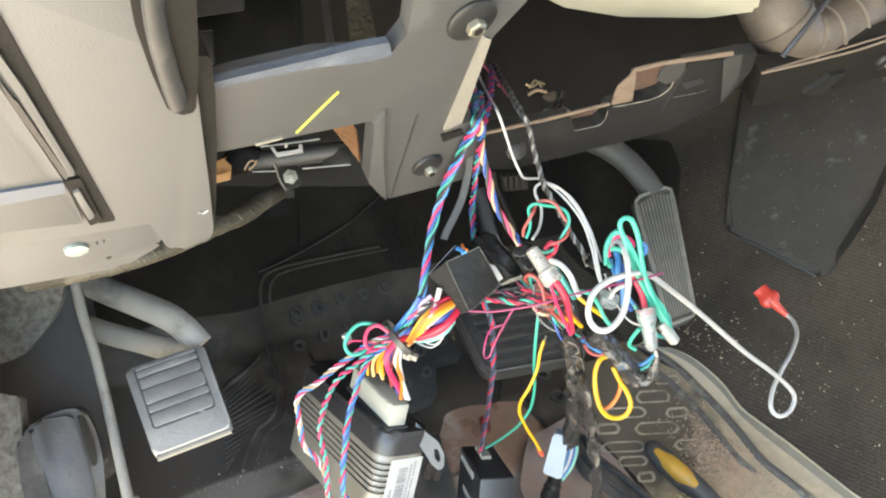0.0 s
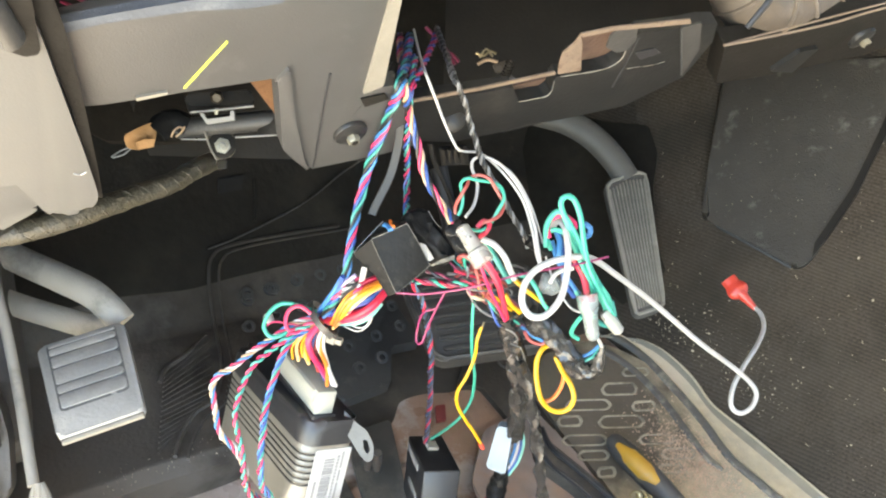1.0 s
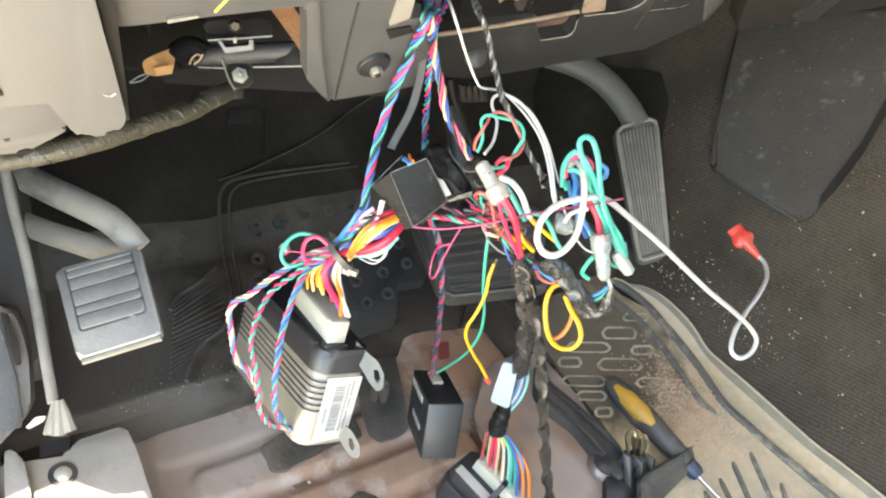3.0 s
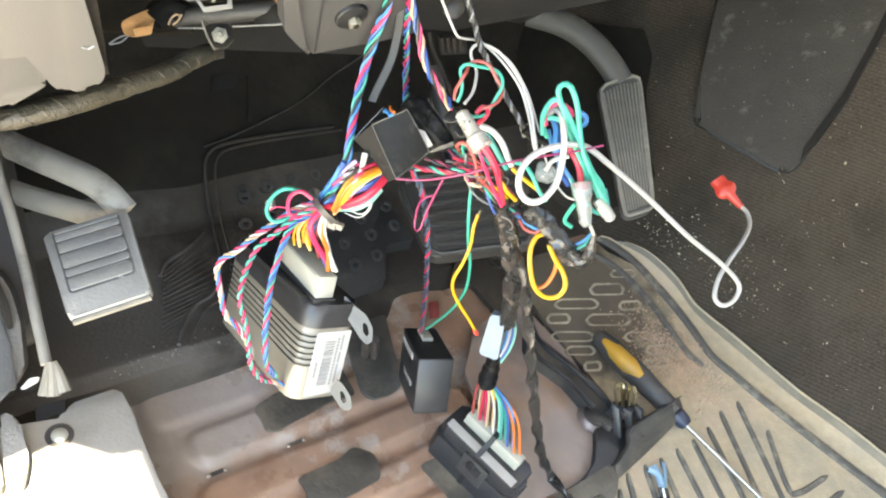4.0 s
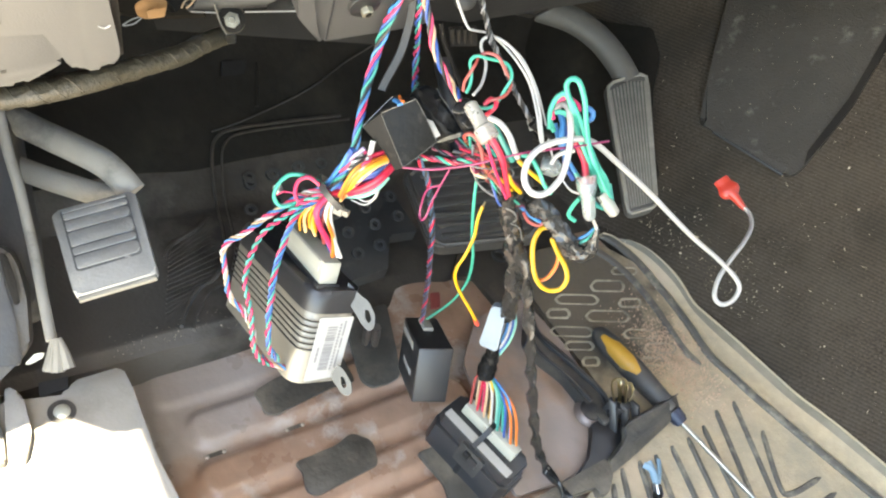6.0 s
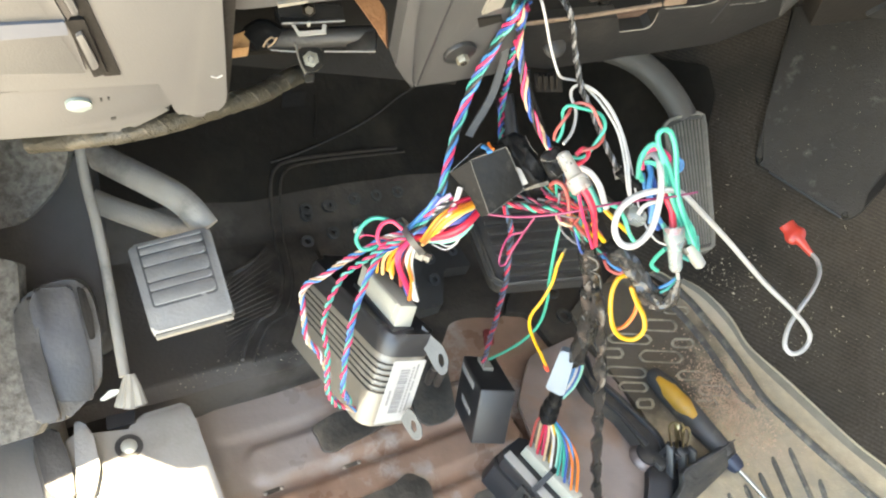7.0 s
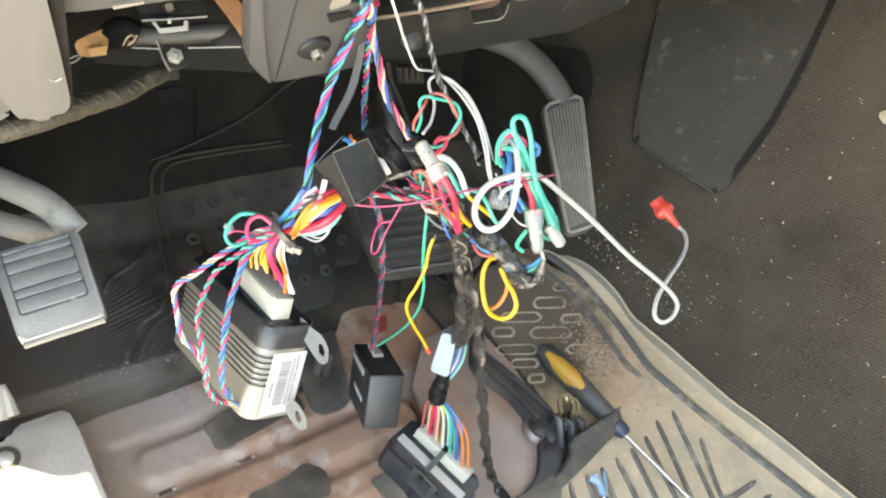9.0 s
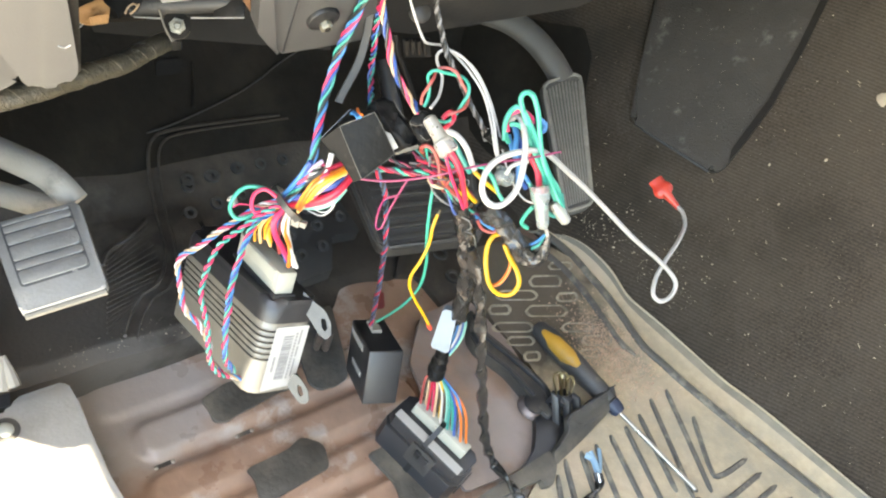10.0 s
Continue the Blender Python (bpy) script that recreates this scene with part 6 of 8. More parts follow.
# ================= alarm modules =================
def on_face(o, A, B, n, quads, h, m, name, parent, label=""):
    """Thin raised rectangles on a face: (a0, a1, b0, b1) in shares of A and B."""
    o, A, B, n = V(o), V(A), V(B), V(n).normalized()
    for a0, a1, b0, b1 in quads:
        p = [o + A * a + B * b + n * h for a, b in ((a0, b0), (a1, b0), (a1, b1), (a0, b1))]
        part(name, slab_bm(p, h, 0, 0, p[0] + n), M[m], parent, label)


def holed_bm(outer, hole, thick, n=40):
    """A flat tab with a hole through it; both outlines are sampled by angle round the hole."""
    h = rounded(hole, 0.0018, 4)
    o = rounded(outer, 0.003, 4)
    c = sum(h, Vector()) / len(h)
    nn = newell([V(q) for q in outer])
    if nn.dot(V(EYE) - c) < 0:
        nn = -nn
    ax = (V(outer[0]) - c - nn * (V(outer[0]) - c).dot(nn)).normalized()
    ay = nn.cross(ax)

    def reach(loop, d):
        best = None
        for p, q in zip(loop, loop[1:] + loop[:1]):
            a, b = ((p - c).dot(ax), (p - c).dot(ay)), ((q - c).dot(ax), (q - c).dot(ay))
            e = (b[0] - a[0], b[1] - a[1])
            det = d[0] * -e[1] + d[1] * e[0]
            if abs(det) < 1e-12:
                continue
            k = (a[0] * -e[1] + a[1] * e[0]) / det
            w = (d[0] * a[1] - d[1] * a[0]) / det
            if k > 0 and -1e-6 <= w <= 1 + 1e-6 and (best is None or k < best):
                best = k
        return best or 0.001
    bm = bmesh.new()
    rows = [[], [], [], []]
    for i in range(n):
        a = 2 * math.pi * i / n
        d = (math.cos(a), math.sin(a))
        w = ax * d[0] + ay * d[1]
        far, near = reach(o, d), reach(h, d)
        for row, (k, z) in zip(rows, ((near, 0), (far, 0), (far, -thick), (near, -thick))):
            row.append(bm.verts.new(c + w * k + nn * z))
    for a, b in zip(rows, rows[1:] + rows[:1]):
        for i in range(n):
            bm.faces.new((a[i], a[(i + 1) % n], b[(i + 1) % n], b[i]))
    return bm


# control module: U down the label, W back along the ribs, N across the label
mo = thing("alarm_module", "bronze-grey ribbed alarm module with a white barcode label", "control module")
MO, MU, MW, MN = map(V, ((0.3292, 0.2889, 0.2652), (-0.0161, -0.0267, -0.0618), (0.0017, 0.1467, -0.0638), (0.0347, -0.0037, -0.0075)))
def shell(u0, u1, grow, bevel):
    """A length of the module's rounded section, from u0 to u1 along its label."""
    p = [MO + MU * u0 + MN * n + MW * w for n, w in ((-0.36 - grow, -grow * 0.2), (1.0 + grow, -grow * 0.2), (1.0 + grow, 1.0), (-0.36 - grow, 1.0))]
    return slab_bm(p, MU.length * (u1 - u0), [0.018, 0.006, 0.008, 0.016], bevel, MO - MU * 4)


part("case", shell(-0.03, 1.0, 0.0, 0.0015), M["case"], mo)
wn = -MW.normalized()
for k in range(6):
    c = MO + MU * (0.08 + 0.082 * k)
    pts = [c + MW * w + MN * n for w, n in ((0.96, -0.363), (0.5, -0.363), (0.09, -0.363), (0.021, -0.27), (-0.001, -0.12), (-0.0015, 0.0))]
    part("groove", tube_bm(smooth_path(pts, 0.0025), 0.0008, 6), M["blackm"], mo, "dark cooling groove")
part("end_cap", shell(-0.36, -0.03, 0.012, 0.01), M["black"], mo, "glossy black end cap")
lab = part("label", slab_bm([MO + MN * n + MU * u + wn * 0.0006 for n, u in ((0.0, 0.02), (0.985, 0.02), (0.985, 0.93), (0.0, 0.97))], 0.0005, 0.0015, 0, MO + wn), M["label"], mo, "white paper barcode label")
random.seed(5)
y = 0.16
while y < 0.8:
    w = random.choice((0.006, 0.01, 0.016, 0.022))
    on_face(MO + wn * 0.0006, MN, MU, wn, [(0.3, 0.58, y, y + w)], 0.0003, "ink", "bar", lab)
    y += w + random.choice((0.008, 0.014, 0.02))
words = [(0.64, 0.7, 0.12 + 0.047 * k, 0.15 + 0.047 * k) for k in range(15)] + [(0.76, 0.81, a, b) for a, b in ((0.08, 0.3), (0.33, 0.48), (0.51, 0.78))] + [(0.14, 0.2, a, b) for a, b in ((0.46, 0.52), (0.53, 0.59), (0.6, 0.68))]
on_face(MO + wn * 0.0006, MN, MU, wn, words, 0.0003, "ink", "text_bar", lab)
# white connector on the end cap
CO = MO - MU * 0.36 - MN * 0.1 + MW * 0.06
CU, CW_, CN_ = -MU * 0.32, MW * 0.45 - MU * 0.08, MN * 0.5
con = part("connector", box_bm(CO, CU, CW_, CN_, 0.0012), M["nylon"], mo, "white plug connector")
part("step", box_bm(CO + CU * 0.45 - CN_ * 0.06 + CW_ * 0.08, CU * 0.5, CW_ * 0.8, CN_ * 0.1, 0.0006), M["nylon"], con)
part("latch", box_bm(CO + CU * 0.7 + CW_ * 1.0 + CN_ * 0.2, CU * 0.25, CW_ * 0.08, CN_ * 0.5, 0.0006), M["nylon"], con)
part("socket", box_bm(CO + MU * 0.03 - CW_ * 0.03 - CN_ * 0.12, -MU * 0.06, CW_ * 1.06, CN_ * 1.24, 0.001), M["black"], con)
for _o, _h in (([(0.3624, 0.3083, 0.2808), (0.3677, 0.2938, 0.2774), (0.3729, 0.2836, 0.2764), (0.3755, 0.2727, 0.2695), (0.3735, 0.2651, 0.2603), (0.369, 0.2656, 0.2564), (0.3653, 0.2728, 0.2585), (0.3626, 0.2822, 0.263), (0.3583, 0.2962, 0.27)], [(0.3681, 0.2803, 0.2707), (0.3709, 0.2774, 0.2716), (0.3707, 0.2701, 0.2665), (0.3682, 0.2692, 0.2636), (0.3668, 0.2739, 0.2651)]),
               ([(0.3445, 0.2619, 0.2223), (0.3476, 0.255, 0.2211), (0.3513, 0.2434, 0.215), (0.351, 0.2366, 0.2077), (0.3471, 0.2362, 0.2039), (0.3436, 0.2402, 0.2029), (0.3409, 0.2481, 0.2064), (0.3379, 0.258, 0.2108)], [(0.3437, 0.2519, 0.2165), (0.3459, 0.2484, 0.2165), (0.3459, 0.2418, 0.212), (0.3435, 0.2413, 0.2094), (0.3425, 0.2458, 0.211)])):
    part("mounting_tab", holed_bm(_o, _h, 0.0018), M["tab"], mo, "slotted mounting tab")

tagged(part("red_tag", slab_bm([(0.6259, 0.4263, 0.012), (0.6406, 0.4233, 0.012), (0.6279, 0.4008, 0.012), (0.6138, 0.4027, 0.012)], 0.004, 0.002, 0.0008, (0.6, 0.3, 2)), M["redtag"]), "small dull red plastic tag on the floor", "tag")
for _a, _b in (((0.4139, 0.3097, 0.1835), (0.434, 0.3229, 0.1261)), ((0.4206, 0.3058, 0.1853), (0.4418, 0.3172, 0.1276))):
    tagged(part("clip_leg", lathe_bm(_a, _b, [(0, 0.0042), (0.5, 0.005), (1, 0.004)], 10), M["black"]), "black plastic clip leg below the module", "clip", "clip legs")
# small black relay module
re = thing("relay_module", "small glossy black relay module hanging on a twisted lead", "relay module")
RO, RU, RW, RN = map(V, ((0.484, 0.288, 0.1226), (-0.0074, -0.0271, -0.0479), (0.0332, 0.0661, -0.0425), (0.037, -0.0163, 0.0035)))
RO, RU = RO - RU * 0.2, RU * 1.2
part("case", box_bm(RO, RU * 1.02, RW, RN, 0.0022, 3), M["black"], re)

rn_ = -RN.normalized()
on_face(RO + rn_ * 0.0003, RW, RU, rn_, [(0.3, 0.92, 0.08, 0.2), (0.25, 0.7, 0.56, 0.66)], 0.0008, "greylabel", "sticker", re, "white sticker")
rp = part("plug", box_bm(RO + RW * 0.55 + RN * 0.36 - RU * 0.06, RU * 0.07, RW * 0.34, RN * 0.3, 0.0008), M["nylon"], re, "white plug")
for _k in range(3):
    part("tooth", box_bm(RO + RW * (0.57 + 0.1 * _k) + RN * 0.32 - RU * 0.1, RU * 0.06, RW * 0.05, RN * 0.06, 0.0004), M["nylon"], rp)

# box with a plug and grey label strip
b2 = thing("bypass_module", "black bypass module with a white plug and cable tie", "control module")
BO, BL, BR = V((0.5362, 0.134, 0.068)), V((0.5074, 0.2405, 0.068)), V((0.5791, 0.1412, 0.068))
BW_ = BL - BO
BN_ = (BR - BO) - BW_ * ((BR - BO).dot(BW_) / BW_.length_squared)
BT = lambda u, v, h: BO + BW_ * u + BN_ * v + UP * h


def case_layer(h0, h1, grow, bevel, m, name, label=""):
    """One layer of the case: a long block with chamfered ends."""
    g, c = grow / BW_.length, grow / BN_.length
    p = [BT(u, v, h0) for u, v in ((0.07 - g, -c), (0.93 + g, -c), (1 + g, 0.16), (1 + g, 0.84), (0.93 + g, 1 + c), (0.07 - g, 1 + c), (-g, 0.84), (-g, 0.16))]
    return part(name, slab_bm(p, h0 - h1, 0, bevel, BO + UP), M[m], b2, label)


case_layer(0.0, -0.018, 0.0, 0.0025, "black", "upper_case")
case_layer(-0.018, -0.0205, -0.0015, 0, "blackm", "seam")
case_layer(-0.0205, -0.06, 0.003, 0.0015, "black", "lower_case")
on_face(BO, BW_, BN_, UP, [(0.05, 0.95, 0.04, 0.3)], 0.0008, "greylabel", "label_strip", b2, "grey label strip")
part("latch", slab_bm([BT(u, -0.09, h) for u, h in ((0.3, -0.006), (0.62, -0.006), (0.62, -0.042), (0.3, -0.042))], 0.003, 0.002, 0.001), M["blackm"], b2, "moulded side latch")
part("latch_slot", slab_bm([BT(u, -0.14, h) for u, h in ((0.36, -0.012), (0.52, -0.012), (0.52, -0.026), (0.36, -0.026))], 0.002, 0.001), M["black"], b2, "dark latch slot")
part("end_panel", slab_bm([BT(-0.03, v, h) for v, h in ((0.25, -0.022), (0.8, -0.022), (0.8, -0.045), (0.25, -0.045))], 0.002, 0.001), M["blackm"], b2, "recessed end panel")
PB = BT(0.14, 0.46, 0.0005)
pl = part("plug", box_bm(PB, BW_ * 0.72, BN_ * 0.3, UP * 0.017, 0.001), M["nylon"], b2, "white plug")
part("key", box_bm(PB + BW_ * 0.3 - BN_ * 0.04 + UP * 0.004, BW_ * 0.12, BN_ * 0.05, UP * 0.01, 0.0006), M["nylon"], pl)
TIE = [BT(0.5, -0.1, -0.06), BT(0.5, -0.06, 0.0), BT(0.5, 0.02, 0.0025), BT(0.5, 0.4, 0.012), BT(0.5, 0.47, 0.0185), BT(0.5, 0.75, 0.0185), BT(0.5, 1.0, 0.003), BT(0.5, 1.06, -0.004), BT(0.5, 1.1, -0.06)]
bmt = bmesh.new()
tw_ = BW_.normalized() * 0.0032
rows_ = [[bmt.verts.new(q + tw_ * a + UP * b) for a, b in ((-1, 0), (1, 0), (1, 0.0014), (-1, 0.0014))] for q in TIE]
for a, b in zip(rows_, rows_[1:]):
    for k in range(4):
        bmt.faces.new((a[k], a[(k + 1) % 4], b[(k + 1) % 4], b[k]))
part("tie", bmt, M["strap"], b2, "black cable tie")
part("tie_head", box_bm(BT(0.46, -0.18, -0.022), BW_ * 0.08, BN_ * 0.12, UP * 0.012, 0.001), M["strap"], b2, "cable tie head")

# fan of wires from the neck down into the plug
NECK0, NECK1 = V((0.551, 0.2563, 0.1666)), V((0.5462, 0.241, 0.1323))
fan = thing("plug_wires", "coloured wires fanning from a taped neck into the white plug", "wires")
for k, c in enumerate(("rust", "tan", "red", "pink", "tan", "yellow", "white", "mint", "teal", "green", "blue", "sky", "orange", "orange")):
    t = k / 13
    end = PB + BW_ * (0.68 - 0.64 * t) + BN_ * (0.12 + 0.1 * (k % 2)) + UP * 0.012
    st = NECK1 + (BN_.normalized() * 0.008 - BW_.normalized() * 0.006) * (t - 0.5)
    mid = st.lerp(end, 0.5) + UP * 0.012 + (BO - BL).normalized() * 0.016 * (t - 0.45) + Vector((0, 0, 0.003 * (k % 3)))
    part("strand", tube_bm(smooth_path([NECK0.lerp(NECK1, 0.5), st, mid, end]), 0.0016, 7), M["w_" + c], fan, c + " strand")
NKP = smooth_path([(0.5296, 0.2535, 0.2105), (0.5385, 0.2505, 0.19), (0.5445, 0.2475, 0.168), (0.5462, 0.245, 0.1489), (0.5453, 0.2399, 0.1309)], 0.0016)
nk = part("taped_neck", taped_bm(NKP, [0.017 - 0.0075 * math.sin(math.pi * min(1.0, 0.08 + k / len(NKP)) ** 0.8) for k in range(len(NKP))], 0.03, 22, 0.2, 0.7, 0.25), M["tape"])
tagged(nk, "black taped neck of the plug wiring", "tape wrap")
il = thing("inline_connector", "bluish white inline connector with coloured wires", "connector")
part("shell", slab_bm([(0.5134, 0.2598, 0.2446), (0.5223, 0.2482, 0.2491), (0.516, 0.2269, 0.2057), (0.5044, 0.2433, 0.2021)], 0.012, 0.003, 0.002), M["nylonb"], il)
for k, c in enumerate(("sky", "white", "blue", "mint")):
    pts = [V(q) + Vector((0.0022 * k, -0.0016 * k, 0.0004 * k)) for q in [(0.5426, 0.2609, 0.2262), (0.5437, 0.2506, 0.2139), (0.5441, 0.2454, 0.1899), (0.544, 0.2463, 0.162)]]
    part("strand", tube_bm(smooth_path(pts), 0.0016, 7), M["w_" + c], il, c + " strand")

# ================= harness =================
# the black strand paints in the dark gaps between the wires
twisted("pink, blue and teal twisted lead from the dash", [(0.4456, 0.4722, 0.5402), (0.3978, 0.4063, 0.5567), (0.3637, 0.3626, 0.5681), (0.3672, 0.368, 0.5406), (0.3687, 0.3745, 0.5122), (0.3679, 0.3752, 0.4822), (0.3611, 0.3663, 0.4596), (0.3514, 0.3495, 0.4392), (0.3451, 0.3367, 0.4172), (0.3398, 0.3343, 0.3961), (0.3369, 0.3386, 0.3743)], ("pink", "sky", "black", "teal", "blue"), 0.0023, 0.00125, 0.042)
# black strand here too, standing for dark gaps
twisted("tan, pink and blue twisted lead from the dash", [(0.4386, 0.4765, 0.5375), (0.3949, 0.4067, 0.5546), (0.3672, 0.3619, 0.566), (0.3874, 0.3685, 0.5324), (0.3946, 0.359, 0.5121), (0.3985, 0.3428, 0.4961), (0.4084, 0.3308, 0.4808), (0.4093, 0.3152, 0.4776)], ("tan", "pink", "black", "blue"), 0.0019, 0.0012, 0.038)
twisted("pink and teal twisted lead entering the tape wrap", [(0.4158, 0.4201, 0.5519), (0.3795, 0.3711, 0.5606), (0.387, 0.3714, 0.5327), (0.3988, 0.3765, 0.4985), (0.4137, 0.3822, 0.4628), (0.4034, 0.3623, 0.4547), (0.3956, 0.3487, 0.4531)], ("pink", "teal", "blue"), 0.0017, 0.001, 0.024)
twisted("red and blue twisted lead crossing at the knee bar", [(0.4824, 0.4837, 0.5345), (0.4222, 0.4147, 0.5535), (0.3898, 0.3794, 0.5603), (0.376, 0.366, 0.557)], ("pink", "blue"), 0.0012, 0.0013, 0.024)
# the grey strand paints the glints on the black wires
twb = twisted("black twisted lead from the dash", [(0.4832, 0.4871, 0.5377), (0.4412, 0.4156, 0.555), (0.4141, 0.3693, 0.5658), (0.418, 0.3603, 0.558), (0.4335, 0.3559, 0.5319), (0.4425, 0.3462, 0.513), (0.4534, 0.331, 0.496), (0.4603, 0.3161, 0.4836), (0.4678, 0.3029, 0.4727), (0.4768, 0.2899, 0.4633), (0.4936, 0.2812, 0.456)], ("black", "grey", "black"), 0.0014, 0.0012, 0.013)
part("tape_end", tube_bm(smooth_path([(0.4711, 0.2914, 0.4671), (0.481, 0.2837, 0.4622), (0.4931, 0.2745, 0.4582)]), 0.0045, 10), M["tape"], twb, "taped end")
strap = part("cable_strap", strap_bm(smooth_path([(0.3918, 0.4093, 0.5539), (0.3809, 0.3966, 0.5496), (0.3846, 0.3929, 0.5418), (0.3892, 0.386, 0.529), (0.3902, 0.3806, 0.5147), (0.3895, 0.3764, 0.5011), (0.3851, 0.3698, 0.4816), (0.3745, 0.3633, 0.4579), (0.3725, 0.3614, 0.4526)]), 0.0066, 0.0026), M["strap"])
tagged(strap, "broad black cable strap hanging beside the leads", "cable strap")

wire("white_wire", [(0.4433, 0.4661, 0.5487), (0.4069, 0.4034, 0.5622), (0.3896, 0.3713, 0.5691), (0.3972, 0.3639, 0.5552), (0.4124, 0.3612, 0.5331), (0.4252, 0.3547, 0.5151), (0.433, 0.3541, 0.5108), (0.4513, 0.3565, 0.5055), (0.4573, 0.3478, 0.5041), (0.4653, 0.3311, 0.4986), (0.4711, 0.3121, 0.4896), (0.4719, 0.2929, 0.4763), (0.4706, 0.2775, 0.464), (0.471, 0.2697, 0.4587)], 0.0010, "white", "thin white wire bent sideways below the knee bar", group="white wires")
wire("white_wire", [(0.418, 0.3127, 0.483), (0.4281, 0.3188, 0.4884), (0.4363, 0.3307, 0.4965), (0.4387, 0.3447, 0.5012), (0.4412, 0.3485, 0.5061), (0.4484, 0.3455, 0.5099), (0.4613, 0.3354, 0.5059), (0.4724, 0.3159, 0.4935), (0.4741, 0.2951, 0.4798), (0.4728, 0.2816, 0.4688), (0.4713, 0.2674, 0.4572)], 0.0012, "white", "white wire looped over the bundle", group="white wires")
wire("white_wire", [(0.4549, 0.3514, 0.5048), (0.4718, 0.3352, 0.4996), (0.4816, 0.3144, 0.4851), (0.483, 0.2916, 0.4697), (0.4829, 0.2698, 0.4537), (0.4885, 0.2559, 0.4408), (0.4899, 0.2399, 0.4378), (0.4898, 0.228, 0.444)], 0.0008, "white", "thin white wire running to a cap", group="white wires")
lp = thing("red_green_lead", "red and green wire pair looped above the tape wrap", "wire")
strands(lp, [(0.4105, 0.314, 0.4851), (0.4122, 0.3177, 0.4967), (0.4131, 0.3218, 0.5079), (0.4192, 0.3221, 0.5132), (0.4276, 0.3149, 0.5151), (0.4327, 0.3051, 0.5122), (0.4331, 0.2975, 0.5069), (0.4271, 0.2931, 0.4987), (0.4173, 0.2931, 0.4905), (0.4134, 0.2981, 0.4834)], ("rust", "green"), 0.002, 0.0013, 0.032)
lp2 = thing("red_loop", "small red wire loop behind the cap", "wire")
strands(lp2, [(0.4171, 0.2917, 0.4819), (0.4187, 0.2896, 0.4891), (0.4215, 0.2918, 0.4931), (0.4187, 0.2956, 0.4935), (0.4139, 0.2945, 0.4887)], ("red",), 0.0, 0.0019, 0.05)

# tape-wrapped pack: a square block with a folded side, and crumpled tape behind it
tp = thing("taped_relay_pack", "square pack wrapped in shiny black vinyl tape", "tape wrap")
part("pack", slab_bm([(0.3581, 0.3364, 0.4525), (0.3716, 0.3064, 0.4217), (0.3964, 0.3075, 0.4434), (0.3814, 0.3305, 0.4687)], 0.013, 0.0012, 0.0012), M["tape"], tp)
part("side_flap", slab_bm([(0.3487, 0.3406, 0.4365), (0.3581, 0.3364, 0.4525), (0.3716, 0.3064, 0.4217), (0.3677, 0.3093, 0.4165), (0.3608, 0.3246, 0.4269)], 0.002, 0.0008, 0.0006), M["tape"], tp, "folded tape flap")
part("top_flap", slab_bm([(0.3517, 0.3442, 0.4327), (0.3721, 0.3472, 0.4585), (0.3814, 0.3305, 0.4687), (0.3581, 0.3364, 0.4525)], 0.003, 0.0008, 0.0008), M["tape"], tp, "folded tape flap")
part("back_wrap", crumpled([(0.3889, 0.3455, 0.4652), (0.4029, 0.3465, 0.4693), (0.4084, 0.3421, 0.4668), (0.4199, 0.3079, 0.4513), (0.4126, 0.3029, 0.4481), (0.4042, 0.3075, 0.4474), (0.3963, 0.321, 0.4552), (0.3895, 0.3278, 0.4619)], 0.011, 0.0034), M["tape"], tp, "crumpled tape wrap")
part("side_wrap", crumpled([(0.4094, 0.32, 0.4636), (0.4164, 0.3236, 0.4706), (0.4214, 0.3196, 0.4754), (0.4241, 0.3103, 0.473), (0.4193, 0.3003, 0.4623), (0.4133, 0.3026, 0.455), (0.41, 0.3148, 0.461)], 0.010, 0.0026), M["tape"], tp, "crumpled tape wrap")
part("white_corner", slab_bm([(0.392, 0.3231, 0.454), (0.3957, 0.3194, 0.4541), (0.399, 0.3093, 0.4482), (0.3958, 0.3098, 0.4456)], 0.001), M["sill"], tp, "white paper corner")
part("olive_scrap", slab_bm([(0.4025, 0.3059, 0.4493), (0.4115, 0.3028, 0.4551), (0.4113, 0.3004, 0.4528), (0.3969, 0.3058, 0.4441), (0.3955, 0.3071, 0.4439)], 0.0012, 0.0006), M["loom"], tp, "dull olive tape scrap")
# highlights along the pack's edges, painted as thin pale lines
for _p in ([(0.351, 0.3435, 0.4339), (0.361, 0.3441, 0.4478), (0.3714, 0.3456, 0.4596)],
           [(0.3574, 0.3353, 0.4533), (0.3639, 0.3211, 0.4385), (0.3708, 0.306, 0.423)],
           [(0.3714, 0.3057, 0.4224), (0.3837, 0.3062, 0.4329), (0.3955, 0.3069, 0.4437)],
           [(0.358, 0.3358, 0.4535), (0.3697, 0.3325, 0.4618), (0.3803, 0.3297, 0.4694)],
           [(0.3806, 0.3293, 0.4693), (0.3882, 0.3182, 0.4575), (0.3953, 0.3072, 0.4446)],
           [(0.406, 0.3395, 0.4688), (0.4077, 0.3304, 0.4649), (0.4087, 0.3222, 0.4649)],
           [(0.4088, 0.3178, 0.4643), (0.4121, 0.3133, 0.4651), (0.4168, 0.3109, 0.4685)],
           [(0.4125, 0.3061, 0.4623), (0.4152, 0.3004, 0.4609), (0.418, 0.2997, 0.4631)]):
    part("tape_edge", tube_bm(smooth_path(_p), 0.00026, 5), M["crease"], tp, "pale line painted for a tape edge highlight")
